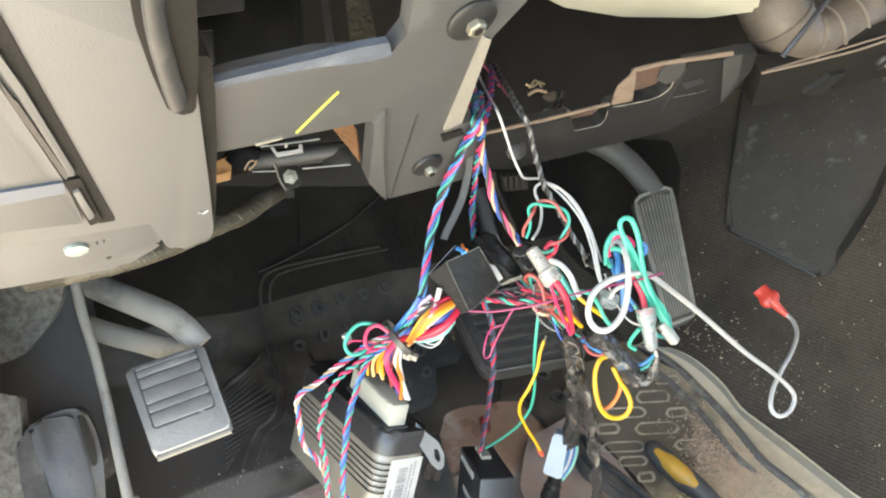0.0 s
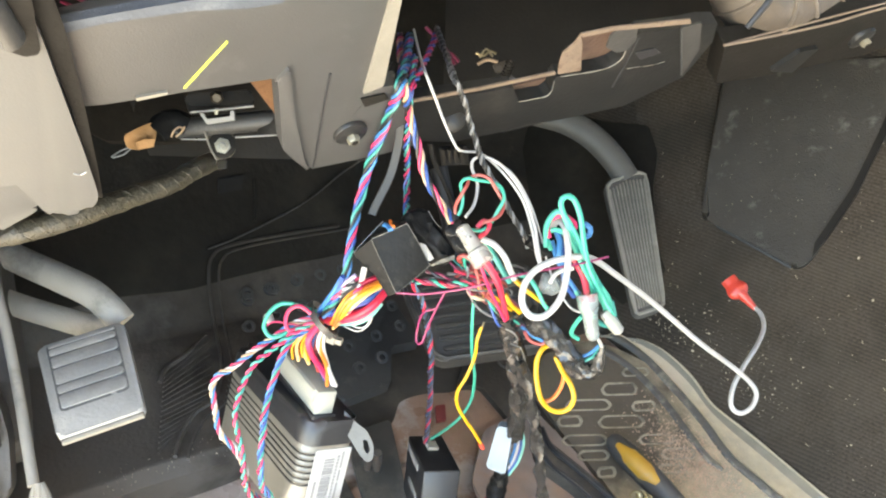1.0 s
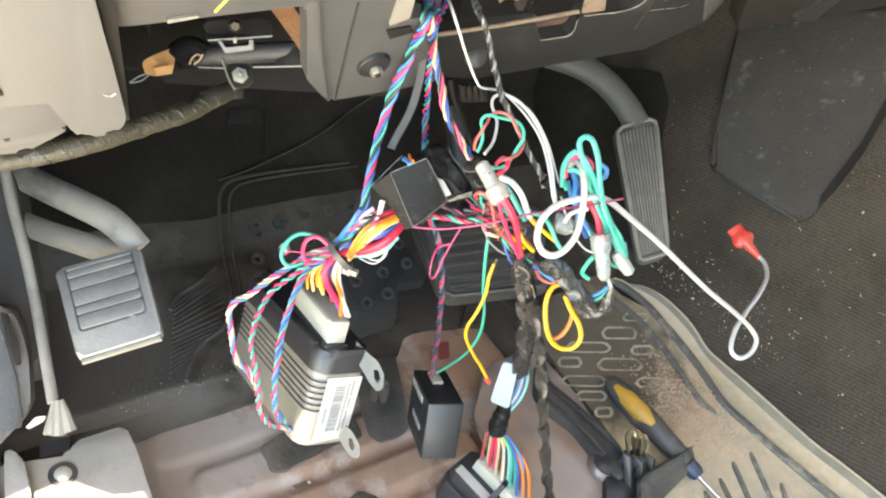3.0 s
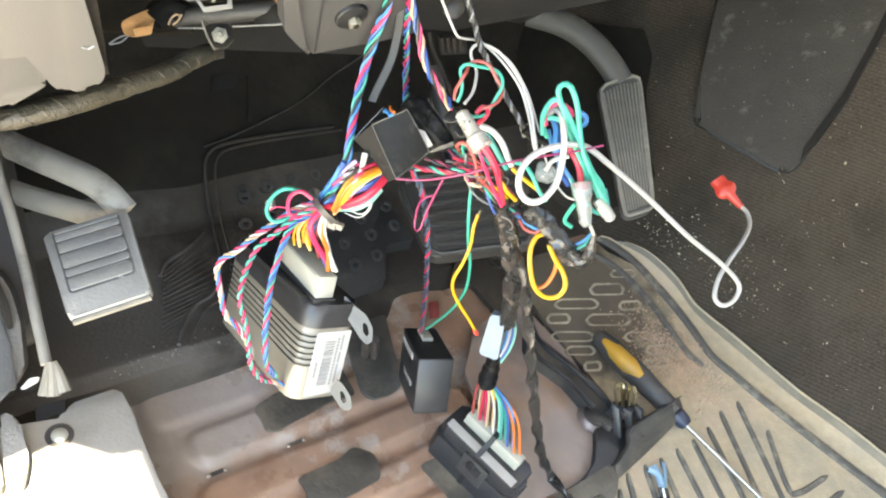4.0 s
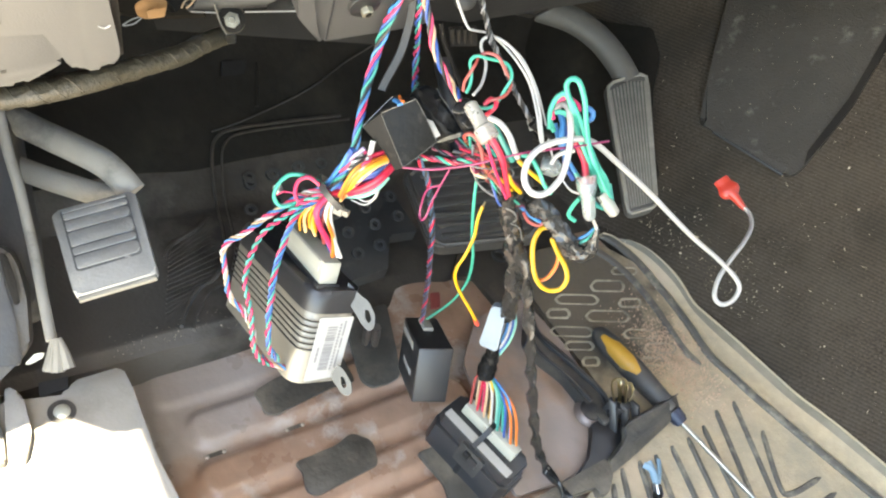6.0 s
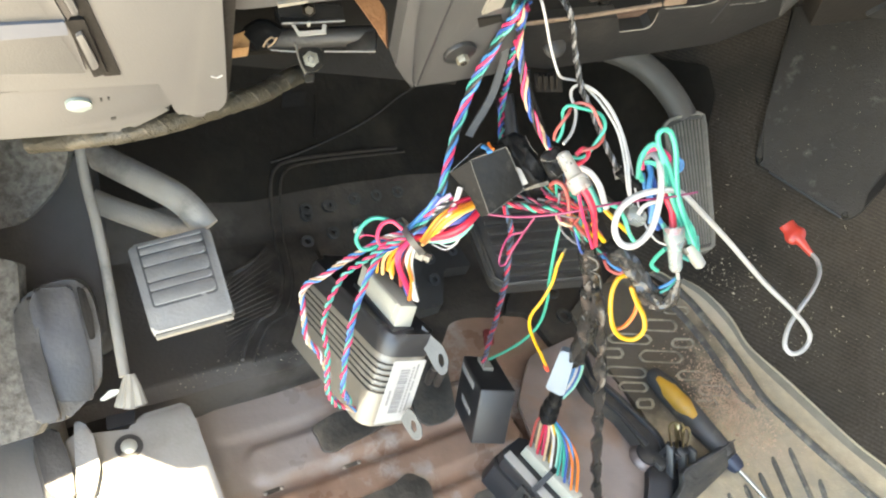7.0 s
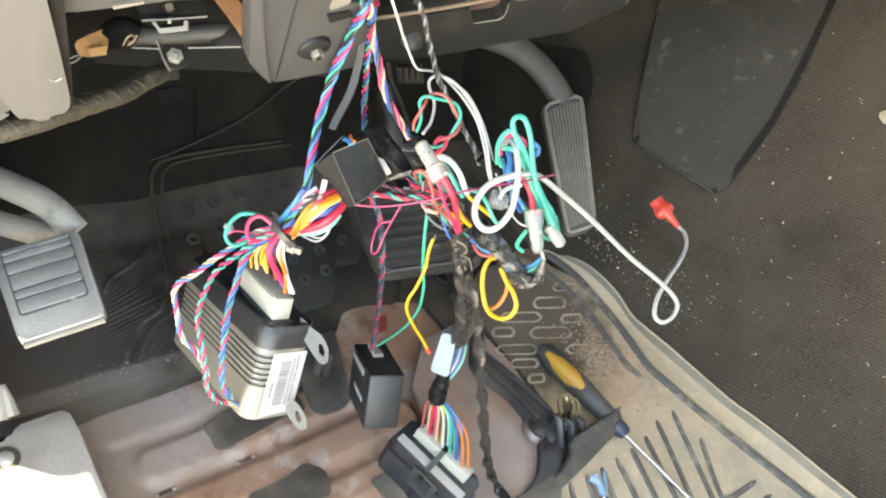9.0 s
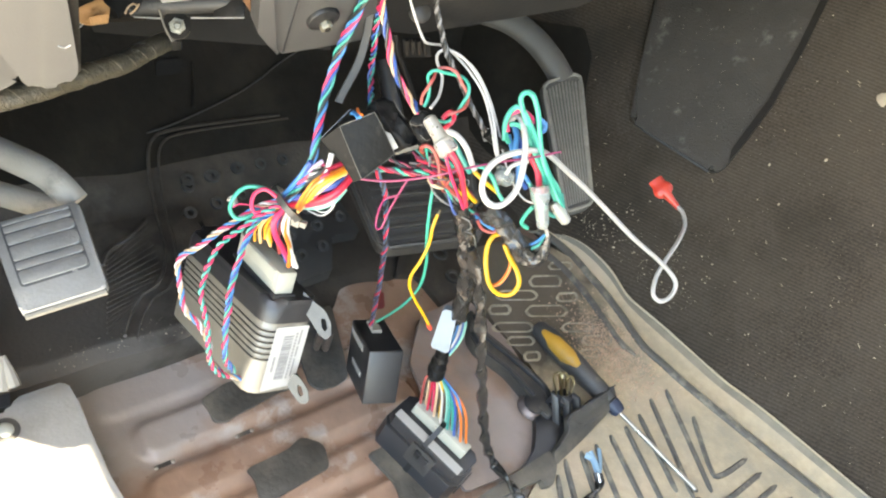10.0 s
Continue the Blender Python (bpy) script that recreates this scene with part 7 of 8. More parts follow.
wire("wire_end", [(0.3709, 0.3418, 0.4604), (0.3706, 0.335, 0.4634), (0.37, 0.3314, 0.4643)], 0.0012, "sky", "short blue wire end poking out of the tape pack", group="wire ends")
wire("wire_end", [(0.3699, 0.3416, 0.4593), (0.3693, 0.3369, 0.4624), (0.3679, 0.3317, 0.4636)], 0.0012, "sky", "short blue wire end poking out of the tape pack", group="wire ends")
wire("wire_end", [(0.3748, 0.3421, 0.4625), (0.3719, 0.3363, 0.4641), (0.3712, 0.332, 0.466)], 0.0012, "orange", "short orange wire end poking out of the tape pack", group="wire ends")

# bundle from the tape pack to the cable tie
bd = thing("main_wire_bundle", "thick bundle of coloured wires held by a cable tie", "wire bundle")
for _p, _c, _r in (([(0.3654, 0.3256, 0.4212), (0.3531, 0.3258, 0.4165), (0.3492, 0.3254, 0.4042), (0.3472, 0.328, 0.3899), (0.3401, 0.3359, 0.3713), (0.3365, 0.3437, 0.3669)], "red", 0.0022),
                   ([(0.3656, 0.3213, 0.4205), (0.3507, 0.3192, 0.418), (0.3417, 0.3194, 0.4116), (0.3385, 0.3213, 0.3976), (0.3406, 0.3268, 0.3742)], "orange", 0.0021),
                   ([(0.3651, 0.3192, 0.4198), (0.3512, 0.3159, 0.4186), (0.3426, 0.3165, 0.4112), (0.3405, 0.3202, 0.395), (0.3431, 0.328, 0.374)], "amber", 0.0021),
                   ([(0.368, 0.3253, 0.4183), (0.3527, 0.3243, 0.4148), (0.3423, 0.3238, 0.4084), (0.3389, 0.3252, 0.3937), (0.3394, 0.3291, 0.3739)], "amber", 0.0017),
                   ([(0.365, 0.3178, 0.4185), (0.3539, 0.3156, 0.4172), (0.3464, 0.3169, 0.4068), (0.3424, 0.3223, 0.3863), (0.3414, 0.3283, 0.3688)], "peach", 0.0015),
                   ([(0.3674, 0.3188, 0.4151), (0.3574, 0.316, 0.411), (0.3499, 0.32, 0.403), (0.3435, 0.3277, 0.3901), (0.3384, 0.3427, 0.3716)], "blue", 0.0019),
                   ([(0.3682, 0.3178, 0.4132), (0.358, 0.3156, 0.4082), (0.3505, 0.32, 0.4004), (0.3434, 0.3279, 0.3873), (0.3382, 0.3413, 0.3688)], "violet", 0.0018),
                   ([(0.3699, 0.3218, 0.4103), (0.3601, 0.321, 0.4052), (0.3506, 0.324, 0.3949), (0.3439, 0.3311, 0.3815), (0.3383, 0.3432, 0.3647)], "sky", 0.0013),
                   ([(0.3684, 0.3148, 0.4155), (0.3563, 0.3093, 0.4106), (0.3484, 0.3117, 0.4008), (0.3438, 0.3207, 0.3874), (0.3391, 0.3343, 0.3722), (0.3357, 0.3445, 0.3641)], "red", 0.0028),
                   ([(0.3709, 0.316, 0.4122), (0.3598, 0.3108, 0.4069), (0.3516, 0.3126, 0.3964), (0.3464, 0.322, 0.3829), (0.3408, 0.3356, 0.3672)], "pink", 0.002),
                   ([(0.3709, 0.3189, 0.4101), (0.3592, 0.3153, 0.4027), (0.3515, 0.319, 0.3943), (0.3467, 0.3274, 0.3832), (0.3404, 0.3418, 0.3677)], "pink", 0.0017),
                   ([(0.3684, 0.3149, 0.4032), (0.3587, 0.3112, 0.3959), (0.3517, 0.3156, 0.3856), (0.3477, 0.3259, 0.3753), (0.343, 0.3385, 0.3637)], "mint", 0.0021),
                   ([(0.3704, 0.3198, 0.3998), (0.3608, 0.3167, 0.3931), (0.3535, 0.3213, 0.3842), (0.3483, 0.3301, 0.3748)], "teal", 0.0018),
                   ([(0.3398, 0.3327, 0.4223), (0.3387, 0.3344, 0.4093), (0.3364, 0.3381, 0.3944), (0.336, 0.3416, 0.3808), (0.336, 0.3455, 0.3695)], "blue", 0.0021),
                   ([(0.3393, 0.3342, 0.4172), (0.3369, 0.3351, 0.4041), (0.3355, 0.339, 0.3886), (0.3353, 0.3434, 0.3761)], "sky", 0.0018),
                   ([(0.35, 0.3313, 0.4224), (0.3417, 0.3335, 0.4121), (0.3386, 0.3376, 0.3984), (0.3365, 0.3427, 0.3807), (0.3352, 0.3463, 0.3712)], "lilac", 0.0017),
                   ([(0.3522, 0.3302, 0.4199), (0.345, 0.3318, 0.4083), (0.3408, 0.3364, 0.3929), (0.3364, 0.3437, 0.3755)], "pink", 0.0012),
                   ([(0.3563, 0.3304, 0.4139), (0.3488, 0.3323, 0.4039), (0.3435, 0.3366, 0.3889), (0.3387, 0.3435, 0.3725)], "grey", 0.0016),
                   ([(0.3599, 0.3321, 0.4135), (0.3518, 0.3321, 0.4013), (0.3459, 0.3353, 0.3864), (0.3406, 0.3432, 0.3705)], "black", 0.002),
                   ([(0.3603, 0.3351, 0.4118), (0.3502, 0.3332, 0.3966), (0.344, 0.3378, 0.3814), (0.339, 0.3453, 0.3668)], "tan", 0.0014),
                   ([(0.3551, 0.3304, 0.4301), (0.3538, 0.3281, 0.4254), (0.3548, 0.3284, 0.4171)], "white", 0.0022)):
    part("strand", tube_bm(smooth_path(_p), _r, 9), M["w_" + _c], bd, _c + " strand")
strands(bd, [(0.3494, 0.3301, 0.4177), (0.3427, 0.3313, 0.4063), (0.3403, 0.3363, 0.391), (0.3378, 0.3424, 0.3738)], ("grey", "white", "black"), 0.0013, 0.0011, 0.012)
strands(bd, [(0.3502, 0.3223, 0.4204), (0.3434, 0.3179, 0.4146), (0.3434, 0.3177, 0.4038), (0.3443, 0.3217, 0.3915)], ("pink", "white"), 0.0013, 0.0012, 0.013)
PA, PC_ = V((0.3469, 0.3302, 0.3962)), V((0.3357, 0.3445, 0.3641))
axis = (PC_ - PA).normalized()
sx = axis.orthogonal().normalized()
tie = thing("cable_tie", "grey-brown plastic cable tie round the bundle", "cable tie")
tc_, tax = V((0.3381, 0.3417, 0.3662)), axis
band = smooth_path([(0.3352, 0.358, 0.3681), (0.3269, 0.3408, 0.3787), (0.3246, 0.3288, 0.3816), (0.327, 0.321, 0.3796), (0.3319, 0.3185, 0.3749), (0.3392, 0.3218, 0.365), (0.3527, 0.3392, 0.349), (0.3592, 0.3607, 0.3418), (0.3542, 0.3707, 0.3471), (0.3438, 0.3683, 0.3576), (0.3352, 0.358, 0.3681)], 0.002)
bmr = bmesh.new()
rim = [[bmr.verts.new(p + tax * a + (p - tc_).normalized() * b) for p in band[:-1]] for a, b in ((-0.0034, 0), (0.0034, 0), (0.0034, -0.0012), (-0.0034, -0.0012))]
for A_, B_ in zip(rim, rim[1:] + rim[:1]):
    for i in range(len(A_)):
        bmr.faces.new((A_[i], A_[(i + 1) % len(A_)], B_[(i + 1) % len(A_)], B_[i]))
part("band", bmr, M["cover"], tie)
part("head", lathe_bm((0.3363, 0.3255, 0.3633), (0.3439, 0.3161, 0.365), [(0, 0.0042), (0.55, 0.0046), (0.6, 0.0032), (1, 0.0034)], 4), M["tanedge"], tie, "tie head")

# wires into the module plug
mp = thing("module_plug_wires", "coloured wires entering the white module plug", "wires")
for _p, _c, _r in (([(0.3343, 0.3365, 0.3706), (0.3252, 0.3364, 0.3585), (0.3247, 0.3396, 0.3426), (0.3309, 0.3426, 0.3229)], "amber", 0.0018), ([(0.3337, 0.3375, 0.3709), (0.3231, 0.3393, 0.3559), (0.3233, 0.3438, 0.3369), (0.3289, 0.3442, 0.3165)], "peach", 0.0018),
                   ([(0.3344, 0.3348, 0.371), (0.3268, 0.334, 0.3552), (0.3276, 0.3369, 0.3399), (0.3349, 0.339, 0.3207)], "amber", 0.002), ([(0.3328, 0.3342, 0.3722), (0.3227, 0.3301, 0.3608), (0.3263, 0.3263, 0.3461), (0.3378, 0.3236, 0.3268), (0.3452, 0.3213, 0.3135)], "pink", 0.0032),
                   ([(0.3358, 0.3303, 0.3689), (0.333, 0.3242, 0.3561), (0.3389, 0.3205, 0.3374), (0.3476, 0.3152, 0.311)], "white", 0.0024), ([(0.3341, 0.3313, 0.3696), (0.3294, 0.3255, 0.3571), (0.3372, 0.3199, 0.3386), (0.3494, 0.3133, 0.3111)], "white", 0.002),
                   ([(0.3352, 0.3314, 0.3692), (0.3311, 0.3235, 0.3541), (0.3391, 0.3189, 0.3334), (0.3438, 0.3175, 0.3095)], "orange", 0.0022), ([(0.3327, 0.3357, 0.3673), (0.329, 0.3304, 0.3469), (0.3373, 0.3262, 0.3253), (0.3442, 0.3227, 0.3092)], "blue", 0.0014),
                   ([(0.3348, 0.334, 0.3678), (0.3304, 0.329, 0.3515), (0.3353, 0.3309, 0.33), (0.3415, 0.331, 0.3129)], "rust", 0.0022), ([(0.3331, 0.3373, 0.3688), (0.3255, 0.3397, 0.3506), (0.3298, 0.3415, 0.3303), (0.3364, 0.3392, 0.3147)], "peach", 0.0018),
                   ([(0.332, 0.3394, 0.3694), (0.322, 0.3426, 0.3498), (0.3222, 0.3477, 0.3314), (0.3265, 0.3492, 0.3137)], "amber", 0.0014)):
    part("strand", tube_bm(smooth_path(_p), _r * 0.82, 8), M["w_" + _c], mp, _c + " strand")

twisted("pink, blue and tan twisted lead looping down past the module", [(0.3331, 0.3401, 0.3723), (0.3199, 0.3453, 0.365), (0.3057, 0.3466, 0.3541), (0.2882, 0.3478, 0.3403), (0.2736, 0.3487, 0.3244), (0.2642, 0.3513, 0.3154), (0.2595, 0.3494, 0.3071), (0.2585, 0.3399, 0.2949), (0.258, 0.3327, 0.2817), (0.2612, 0.3248, 0.2712), (0.2693, 0.3138, 0.2625), (0.2736, 0.3011, 0.2494), (0.2762, 0.2926, 0.2304), (0.2888, 0.2867, 0.2142), (0.3033, 0.2806, 0.2069)], ("pink", "sky", "tan", "white"), 0.0018, 0.00095, 0.022)
twisted("red and green twisted lead looping down past the module", [(0.3301, 0.3365, 0.3717), (0.3167, 0.338, 0.3645), (0.3002, 0.3379, 0.3506), (0.2845, 0.3373, 0.3371), (0.2744, 0.3315, 0.3214), (0.2671, 0.3217, 0.3037), (0.267, 0.3106, 0.2881), (0.2692, 0.2994, 0.2668), (0.2706, 0.2914, 0.2442), (0.2774, 0.2868, 0.2271), (0.2915, 0.283, 0.2138)], ("pink", "teal"), 0.0014, 0.00125, 0.0145)
twisted("blue and pink twisted lead looping down past the module", [(0.326, 0.3364, 0.3636), (0.3129, 0.3372, 0.3578), (0.303, 0.3304, 0.3446), (0.2937, 0.3212, 0.3271), (0.2866, 0.3119, 0.3084), (0.2834, 0.302, 0.2925), (0.2806, 0.2919, 0.2679), (0.2826, 0.2848, 0.245), (0.2913, 0.2807, 0.2268)], ("sky", "pink", "teal", "blue"), 0.0019, 0.00095, 0.025)
wire("green_loop", [(0.3327, 0.3433, 0.3743), (0.3202, 0.3519, 0.3776), (0.3089, 0.3583, 0.3757), (0.2997, 0.3577, 0.3677), (0.2958, 0.3533, 0.3583), (0.2996, 0.3465, 0.3534), (0.3085, 0.3433, 0.357), (0.3178, 0.3451, 0.3631)], 0.0017, "green", "green wire loop beside the cable tie")
wire("pink_loop", [(0.3292, 0.3384, 0.3752), (0.3201, 0.3479, 0.3805), (0.3126, 0.3503, 0.376), (0.3094, 0.347, 0.368), (0.311, 0.3415, 0.3623), (0.3198, 0.3399, 0.3655)], 0.0017, "pink", "pink wire loop beside the cable tie")
wire("thin_red_end", [(0.2978, 0.3529, 0.3595), (0.3019, 0.3529, 0.363), (0.3089, 0.3479, 0.3652), (0.3199, 0.3403, 0.3658)], 0.0006, "pink", "thin red wire end")
for _p in ([(0.3525, 0.328, 0.3722), (0.359, 0.3203, 0.372), (0.3647, 0.3182, 0.3753), (0.3666, 0.3196, 0.3854), (0.3622, 0.3225, 0.3913)], [(0.3525, 0.3298, 0.3661), (0.3609, 0.321, 0.3666), (0.3678, 0.3191, 0.3755), (0.3699, 0.3219, 0.3853)]):
    wire("thin_white_loop", _p, 0.0007, "white", "thin white wire loop under the bundle")

# relay lead and loose wires
twisted("maroon and blue twisted lead to the relay module", [(0.3905, 0.3122, 0.4224), (0.3979, 0.3072, 0.41), (0.4094, 0.3059, 0.3887), (0.4294, 0.3108, 0.3493), (0.4422, 0.3105, 0.3149), (0.4618, 0.3159, 0.2681), (0.4799, 0.3201, 0.219), (0.4943, 0.3233, 0.1737), (0.5026, 0.3199, 0.1393)], ("red", "slate", "black", "slate"), 0.0016, 0.0012, 0.034)
wire("maroon_loop", [(0.4083, 0.2941, 0.4241), (0.4067, 0.2945, 0.4081), (0.4064, 0.2953, 0.3859), (0.4045, 0.2932, 0.368), (0.404, 0.2983, 0.3638), (0.4045, 0.3035, 0.3754), (0.4025, 0.3018, 0.3949), (0.4066, 0.2939, 0.4075)], 0.0009, "magenta", "thin maroon wire loop")
wire("magenta_wire", [(0.3747, 0.3099, 0.4178), (0.3887, 0.2973, 0.4249), (0.4034, 0.2854, 0.436), (0.415, 0.2725, 0.4512), (0.433, 0.262, 0.466), (0.4572, 0.2549, 0.4736), (0.4851, 0.2493, 0.478), (0.5143, 0.2482, 0.4792)], 0.0009, "magenta", "thin magenta wire stretched across the harness")
wire("green_wire", [(0.4367, 0.2944, 0.433), (0.4367, 0.2882, 0.4136), (0.4424, 0.2825, 0.3843), (0.455, 0.2791, 0.3476), (0.4702, 0.2786, 0.3151), (0.4804, 0.2778, 0.2782), (0.4907, 0.2872, 0.234), (0.499, 0.3013, 0.1914), (0.5046, 0.3175, 0.1483)], 0.0014, "green", "green wire hanging down to the relay module")
wire("yellow_wire", [(0.4519, 0.2815, 0.3841), (0.4495, 0.2777, 0.3718), (0.4505, 0.2732, 0.3545), (0.4473, 0.2698, 0.3343), (0.4444, 0.269, 0.3164), (0.4473, 0.2656, 0.3014), (0.4582, 0.259, 0.2833), (0.4704, 0.2528, 0.2666), (0.4791, 0.2449, 0.2532)], 0.0015, "yellow", "loose yellow wire with a cut end")
part("bare_end", tube_bm(smooth_path([(0.4518, 0.2808, 0.3834), (0.4534, 0.2821, 0.3858), (0.4545, 0.283, 0.3873)]), 0.001, 6), M["brass"], bpy.data.objects["yellow_wire"], "bare copper end")
part("red_tip", lathe_bm((0.4784, 0.2462, 0.2536), (0.4817, 0.2415, 0.2484), [(0, 0.0022), (0.7, 0.0024), (1, 0.0016)], 10), M["redvinyl"], bpy.data.objects["yellow_wire"], "red crimp tip")


def cap(label, a, b, prof, m="cap"):
    ob = part("closed_end_cap", lathe_bm(a, b, prof, 18), M[m])
    return tagged(ob, label, "wire cap", "wire caps")


cap("translucent white closed-end cap on red wires", (0.4007, 0.2975, 0.4903), (0.4057, 0.2675, 0.4801), [(0, 0.003), (0.05, 0.0052), (0.5, 0.0056), (0.62, 0.0062), (0.66, 0.0078), (0.95, 0.008), (1, 0.0066)])
cap("clear closed-end cap on the blue and green bundle", (0.4913, 0.2351, 0.4579), (0.4915, 0.2101, 0.4323), [(0, 0.0078), (0.06, 0.0083), (0.3, 0.0078), (0.42, 0.006), (0.9, 0.0052), (1, 0.003)], "capclear")
cap("yellowed closed-end cap on a green wire", (0.5059, 0.223, 0.4463), (0.5162, 0.2069, 0.4358), [(0, 0.004), (0.1, 0.0048), (0.6, 0.0052), (0.92, 0.0046), (1, 0.0025)])
cap("dusty clear cap behind the white loop", (0.4784, 0.2687, 0.4418), (0.489, 0.2578, 0.4426), [(0, 0.007), (0.1, 0.0082), (0.8, 0.0075), (1, 0.005)], "capclear")
cap("small grey cap beside the cable tie", (0.3068, 0.3718, 0.351), (0.3084, 0.3647, 0.3472), [(0, 0.003), (0.2, 0.0042), (1, 0.003)])
cap("small clear cap hanging below the twisted black lead", (0.4757, 0.2979, 0.4652), (0.4754, 0.29, 0.4592), [(0, 0.003), (0.2, 0.004), (1, 0.003)])

RW_ = smooth_path([(0.4052, 0.2723, 0.4817), (0.4107, 0.2646, 0.4762), (0.4165, 0.2576, 0.467), (0.424, 0.2538, 0.4526), (0.433, 0.2491, 0.4342)])
fat = part("red_wire", tube_bm(RW_, [0.003 - 0.0014 * k / len(RW_) for k in range(len(RW_))], 9), M["w_red"])
tagged(fat, "thick crimson wire running down from a closed-end cap", "wire", "red wires")
wire("red_wire", [(0.4054, 0.2732, 0.478), (0.4097, 0.2665, 0.4678), (0.4168, 0.2627, 0.456), (0.4262, 0.2574, 0.4421), (0.4357, 0.2517, 0.428)], 0.0013, "pink", "thin pink wire beside the thick crimson wire", group="red wires")
wire("pale_wire", [(0.4206, 0.2927, 0.4781), (0.4272, 0.2853, 0.4782), (0.4328, 0.2758, 0.473), (0.4368, 0.2676, 0.4643), (0.4404, 0.2643, 0.4591)], 0.0024, "white", "thick pale wire curving behind the red wires")
wire("grey_wire", [(0.4257, 0.2921, 0.4744), (0.4303, 0.2844, 0.4682), (0.435, 0.2722, 0.4602), (0.4402, 0.267, 0.4534)], 0.0022, "teal", "teal wire beside the thick pale wire")

# tangle below the caps
random.seed(21)
tg = thing("wire_tangle", "tangle of coloured wires between the tape pack and the sleeves", "wire bundle")
TA, TB, TC = V((0.4114, 0.3066, 0.4357)), V((0.4391, 0.2874, 0.43)), V((0.4702, 0.2712, 0.3993))
for k, c in enumerate(("green", "maroon", "rust", "teal", "black", "maroon", "tan", "rust", "blue", "yellow", "green", "grey", "rust", "black", "sky", "red", "black", "yellow", "black", "grey", "maroon", "teal")):
    j = lambda s: Vector([random.uniform(-s, s) for _ in range(3)])
    st = V((0.4257, 0.3058, 0.4292)) + j(0.010) if k % 2 else V((0.4301, 0.3005, 0.4469)) + j(0.010)
    part("strand", tube_bm(smooth_path([st, TA.lerp(TB, 0.65 + 0.3 * random.random()) + j(0.011), TB + j(0.011), TB.lerp(TC, 0.6) + j(0.01), TC + j(0.006)]), random.choice((0.0011, 0.0014, 0.0018)), 6), M["w_" + c], tg, c + " strand")
for k, c in enumerate(("black", "maroon", "slate", "black", "grey", "teal", "maroon", "black", "rust", "slate", "black", "green")):
    st = V((0.4257, 0.3028, 0.4392)) + j(0.014)
    part("strand", tube_bm(smooth_path([st, TA.lerp(TB, 0.8) + j(0.016), TB.lerp(TC, 0.3) + j(0.014), TB.lerp(TC, 0.75) + j(0.012), TC + j(0.01)]), random.choice((0.0007, 0.0009, 0.0011)), 6), M["w_" + c], tg, "thin " + c + " strand")
strands(tg, [(0.3917, 0.3136, 0.4214), (0.4009, 0.3051, 0.4259), (0.41, 0.2964, 0.4301), (0.4201, 0.2904, 0.4357), (0.4311, 0.2848, 0.4363)], ("red", "green", "maroon"), 0.0016, 0.0013, 0.02)
strands(tg, [(0.402, 0.3141, 0.4304), (0.4086, 0.3036, 0.4312), (0.42, 0.2966, 0.4326), (0.431, 0.2943, 0.4356)], ("maroon", "black"), 0.0012, 0.0011, 0.02)
wire("orange_loop", [(0.423, 0.3042, 0.4436), (0.4191, 0.3046, 0.4482), (0.42, 0.3014, 0.454), (0.424, 0.2954, 0.453), (0.4282, 0.2895, 0.4447), (0.4312, 0.2819, 0.4343), (0.4428, 0.2742, 0.4234), (0.4551, 0.2695, 0.4154)], 0.0018, "rust", "rust-orange wire loop below the tape wrap")
wire("black_loop", [(0.4235, 0.2966, 0.446), (0.4238, 0.2882, 0.4327), (0.4303, 0.2819, 0.4186), (0.442, 0.2757, 0.4089), (0.4565, 0.2713, 0.4029)], 0.001, "grey", "thin grey wire loop")
wire("yellow_wire_short", [(0.4535, 0.2725, 0.4461), (0.4582, 0.2636, 0.4435), (0.4661, 0.2583, 0.4388), (0.4744, 0.2523, 0.4339)], 0.0018, "yellow", "short yellow wire in the tangle")
wire("green_wire_short", [(0.4561, 0.2746, 0.4497), (0.4619, 0.2688, 0.4504), (0.4652, 0.2593, 0.4462), (0.4701, 0.2515, 0.4372), (0.4767, 0.245, 0.4305)], 0.0018, "green", "green wire behind the white loop")
wire("yellow_wire_short", [(0.4478, 0.2717, 0.4332), (0.4531, 0.2661, 0.4261), (0.4638, 0.2624, 0.4174)], 0.0019, "yellow", "short yellow wire in the tangle")

# white wire with the red terminal
ww = thing("white_terminal_wire", "stiff white wire in a loop ending in a red spade terminal", "wire")
part("wire", tube_bm(smooth_path([(0.4839, 0.2855, 0.4809), (0.4849, 0.2853, 0.4891), (0.4851, 0.2785, 0.4917), (0.4775, 0.2624, 0.4887), (0.4699, 0.2471, 0.4786), (0.4581, 0.2329, 0.4658), (0.4432, 0.2277, 0.457), (0.4326, 0.2317, 0.4556), (0.4298, 0.2418, 0.4606), (0.437, 0.2518, 0.4694), (0.4515, 0.2561, 0.4772), (0.4749, 0.255, 0.4811), (0.5036, 0.2541, 0.4745), (0.5432, 0.2478, 0.4507), (0.6043, 0.2363, 0.4113), (0.6813, 0.2106, 0.3599), (0.738, 0.1908, 0.3256), (0.7704, 0.1752, 0.304), (0.7768, 0.1646, 0.2941), (0.7648, 0.1574, 0.2864), (0.7501, 0.1588, 0.2826), (0.7449, 0.1689, 0.2856), (0.7595, 0.1831, 0.2932), (0.7857, 0.1954, 0.3016), (0.8231, 0.2092, 0.3057), (0.8601, 0.2262, 0.3042), (0.879, 0.2438, 0.303), (0.8835, 0.2565, 0.301)]), 0.0025, 10), M["w_white"], ww)
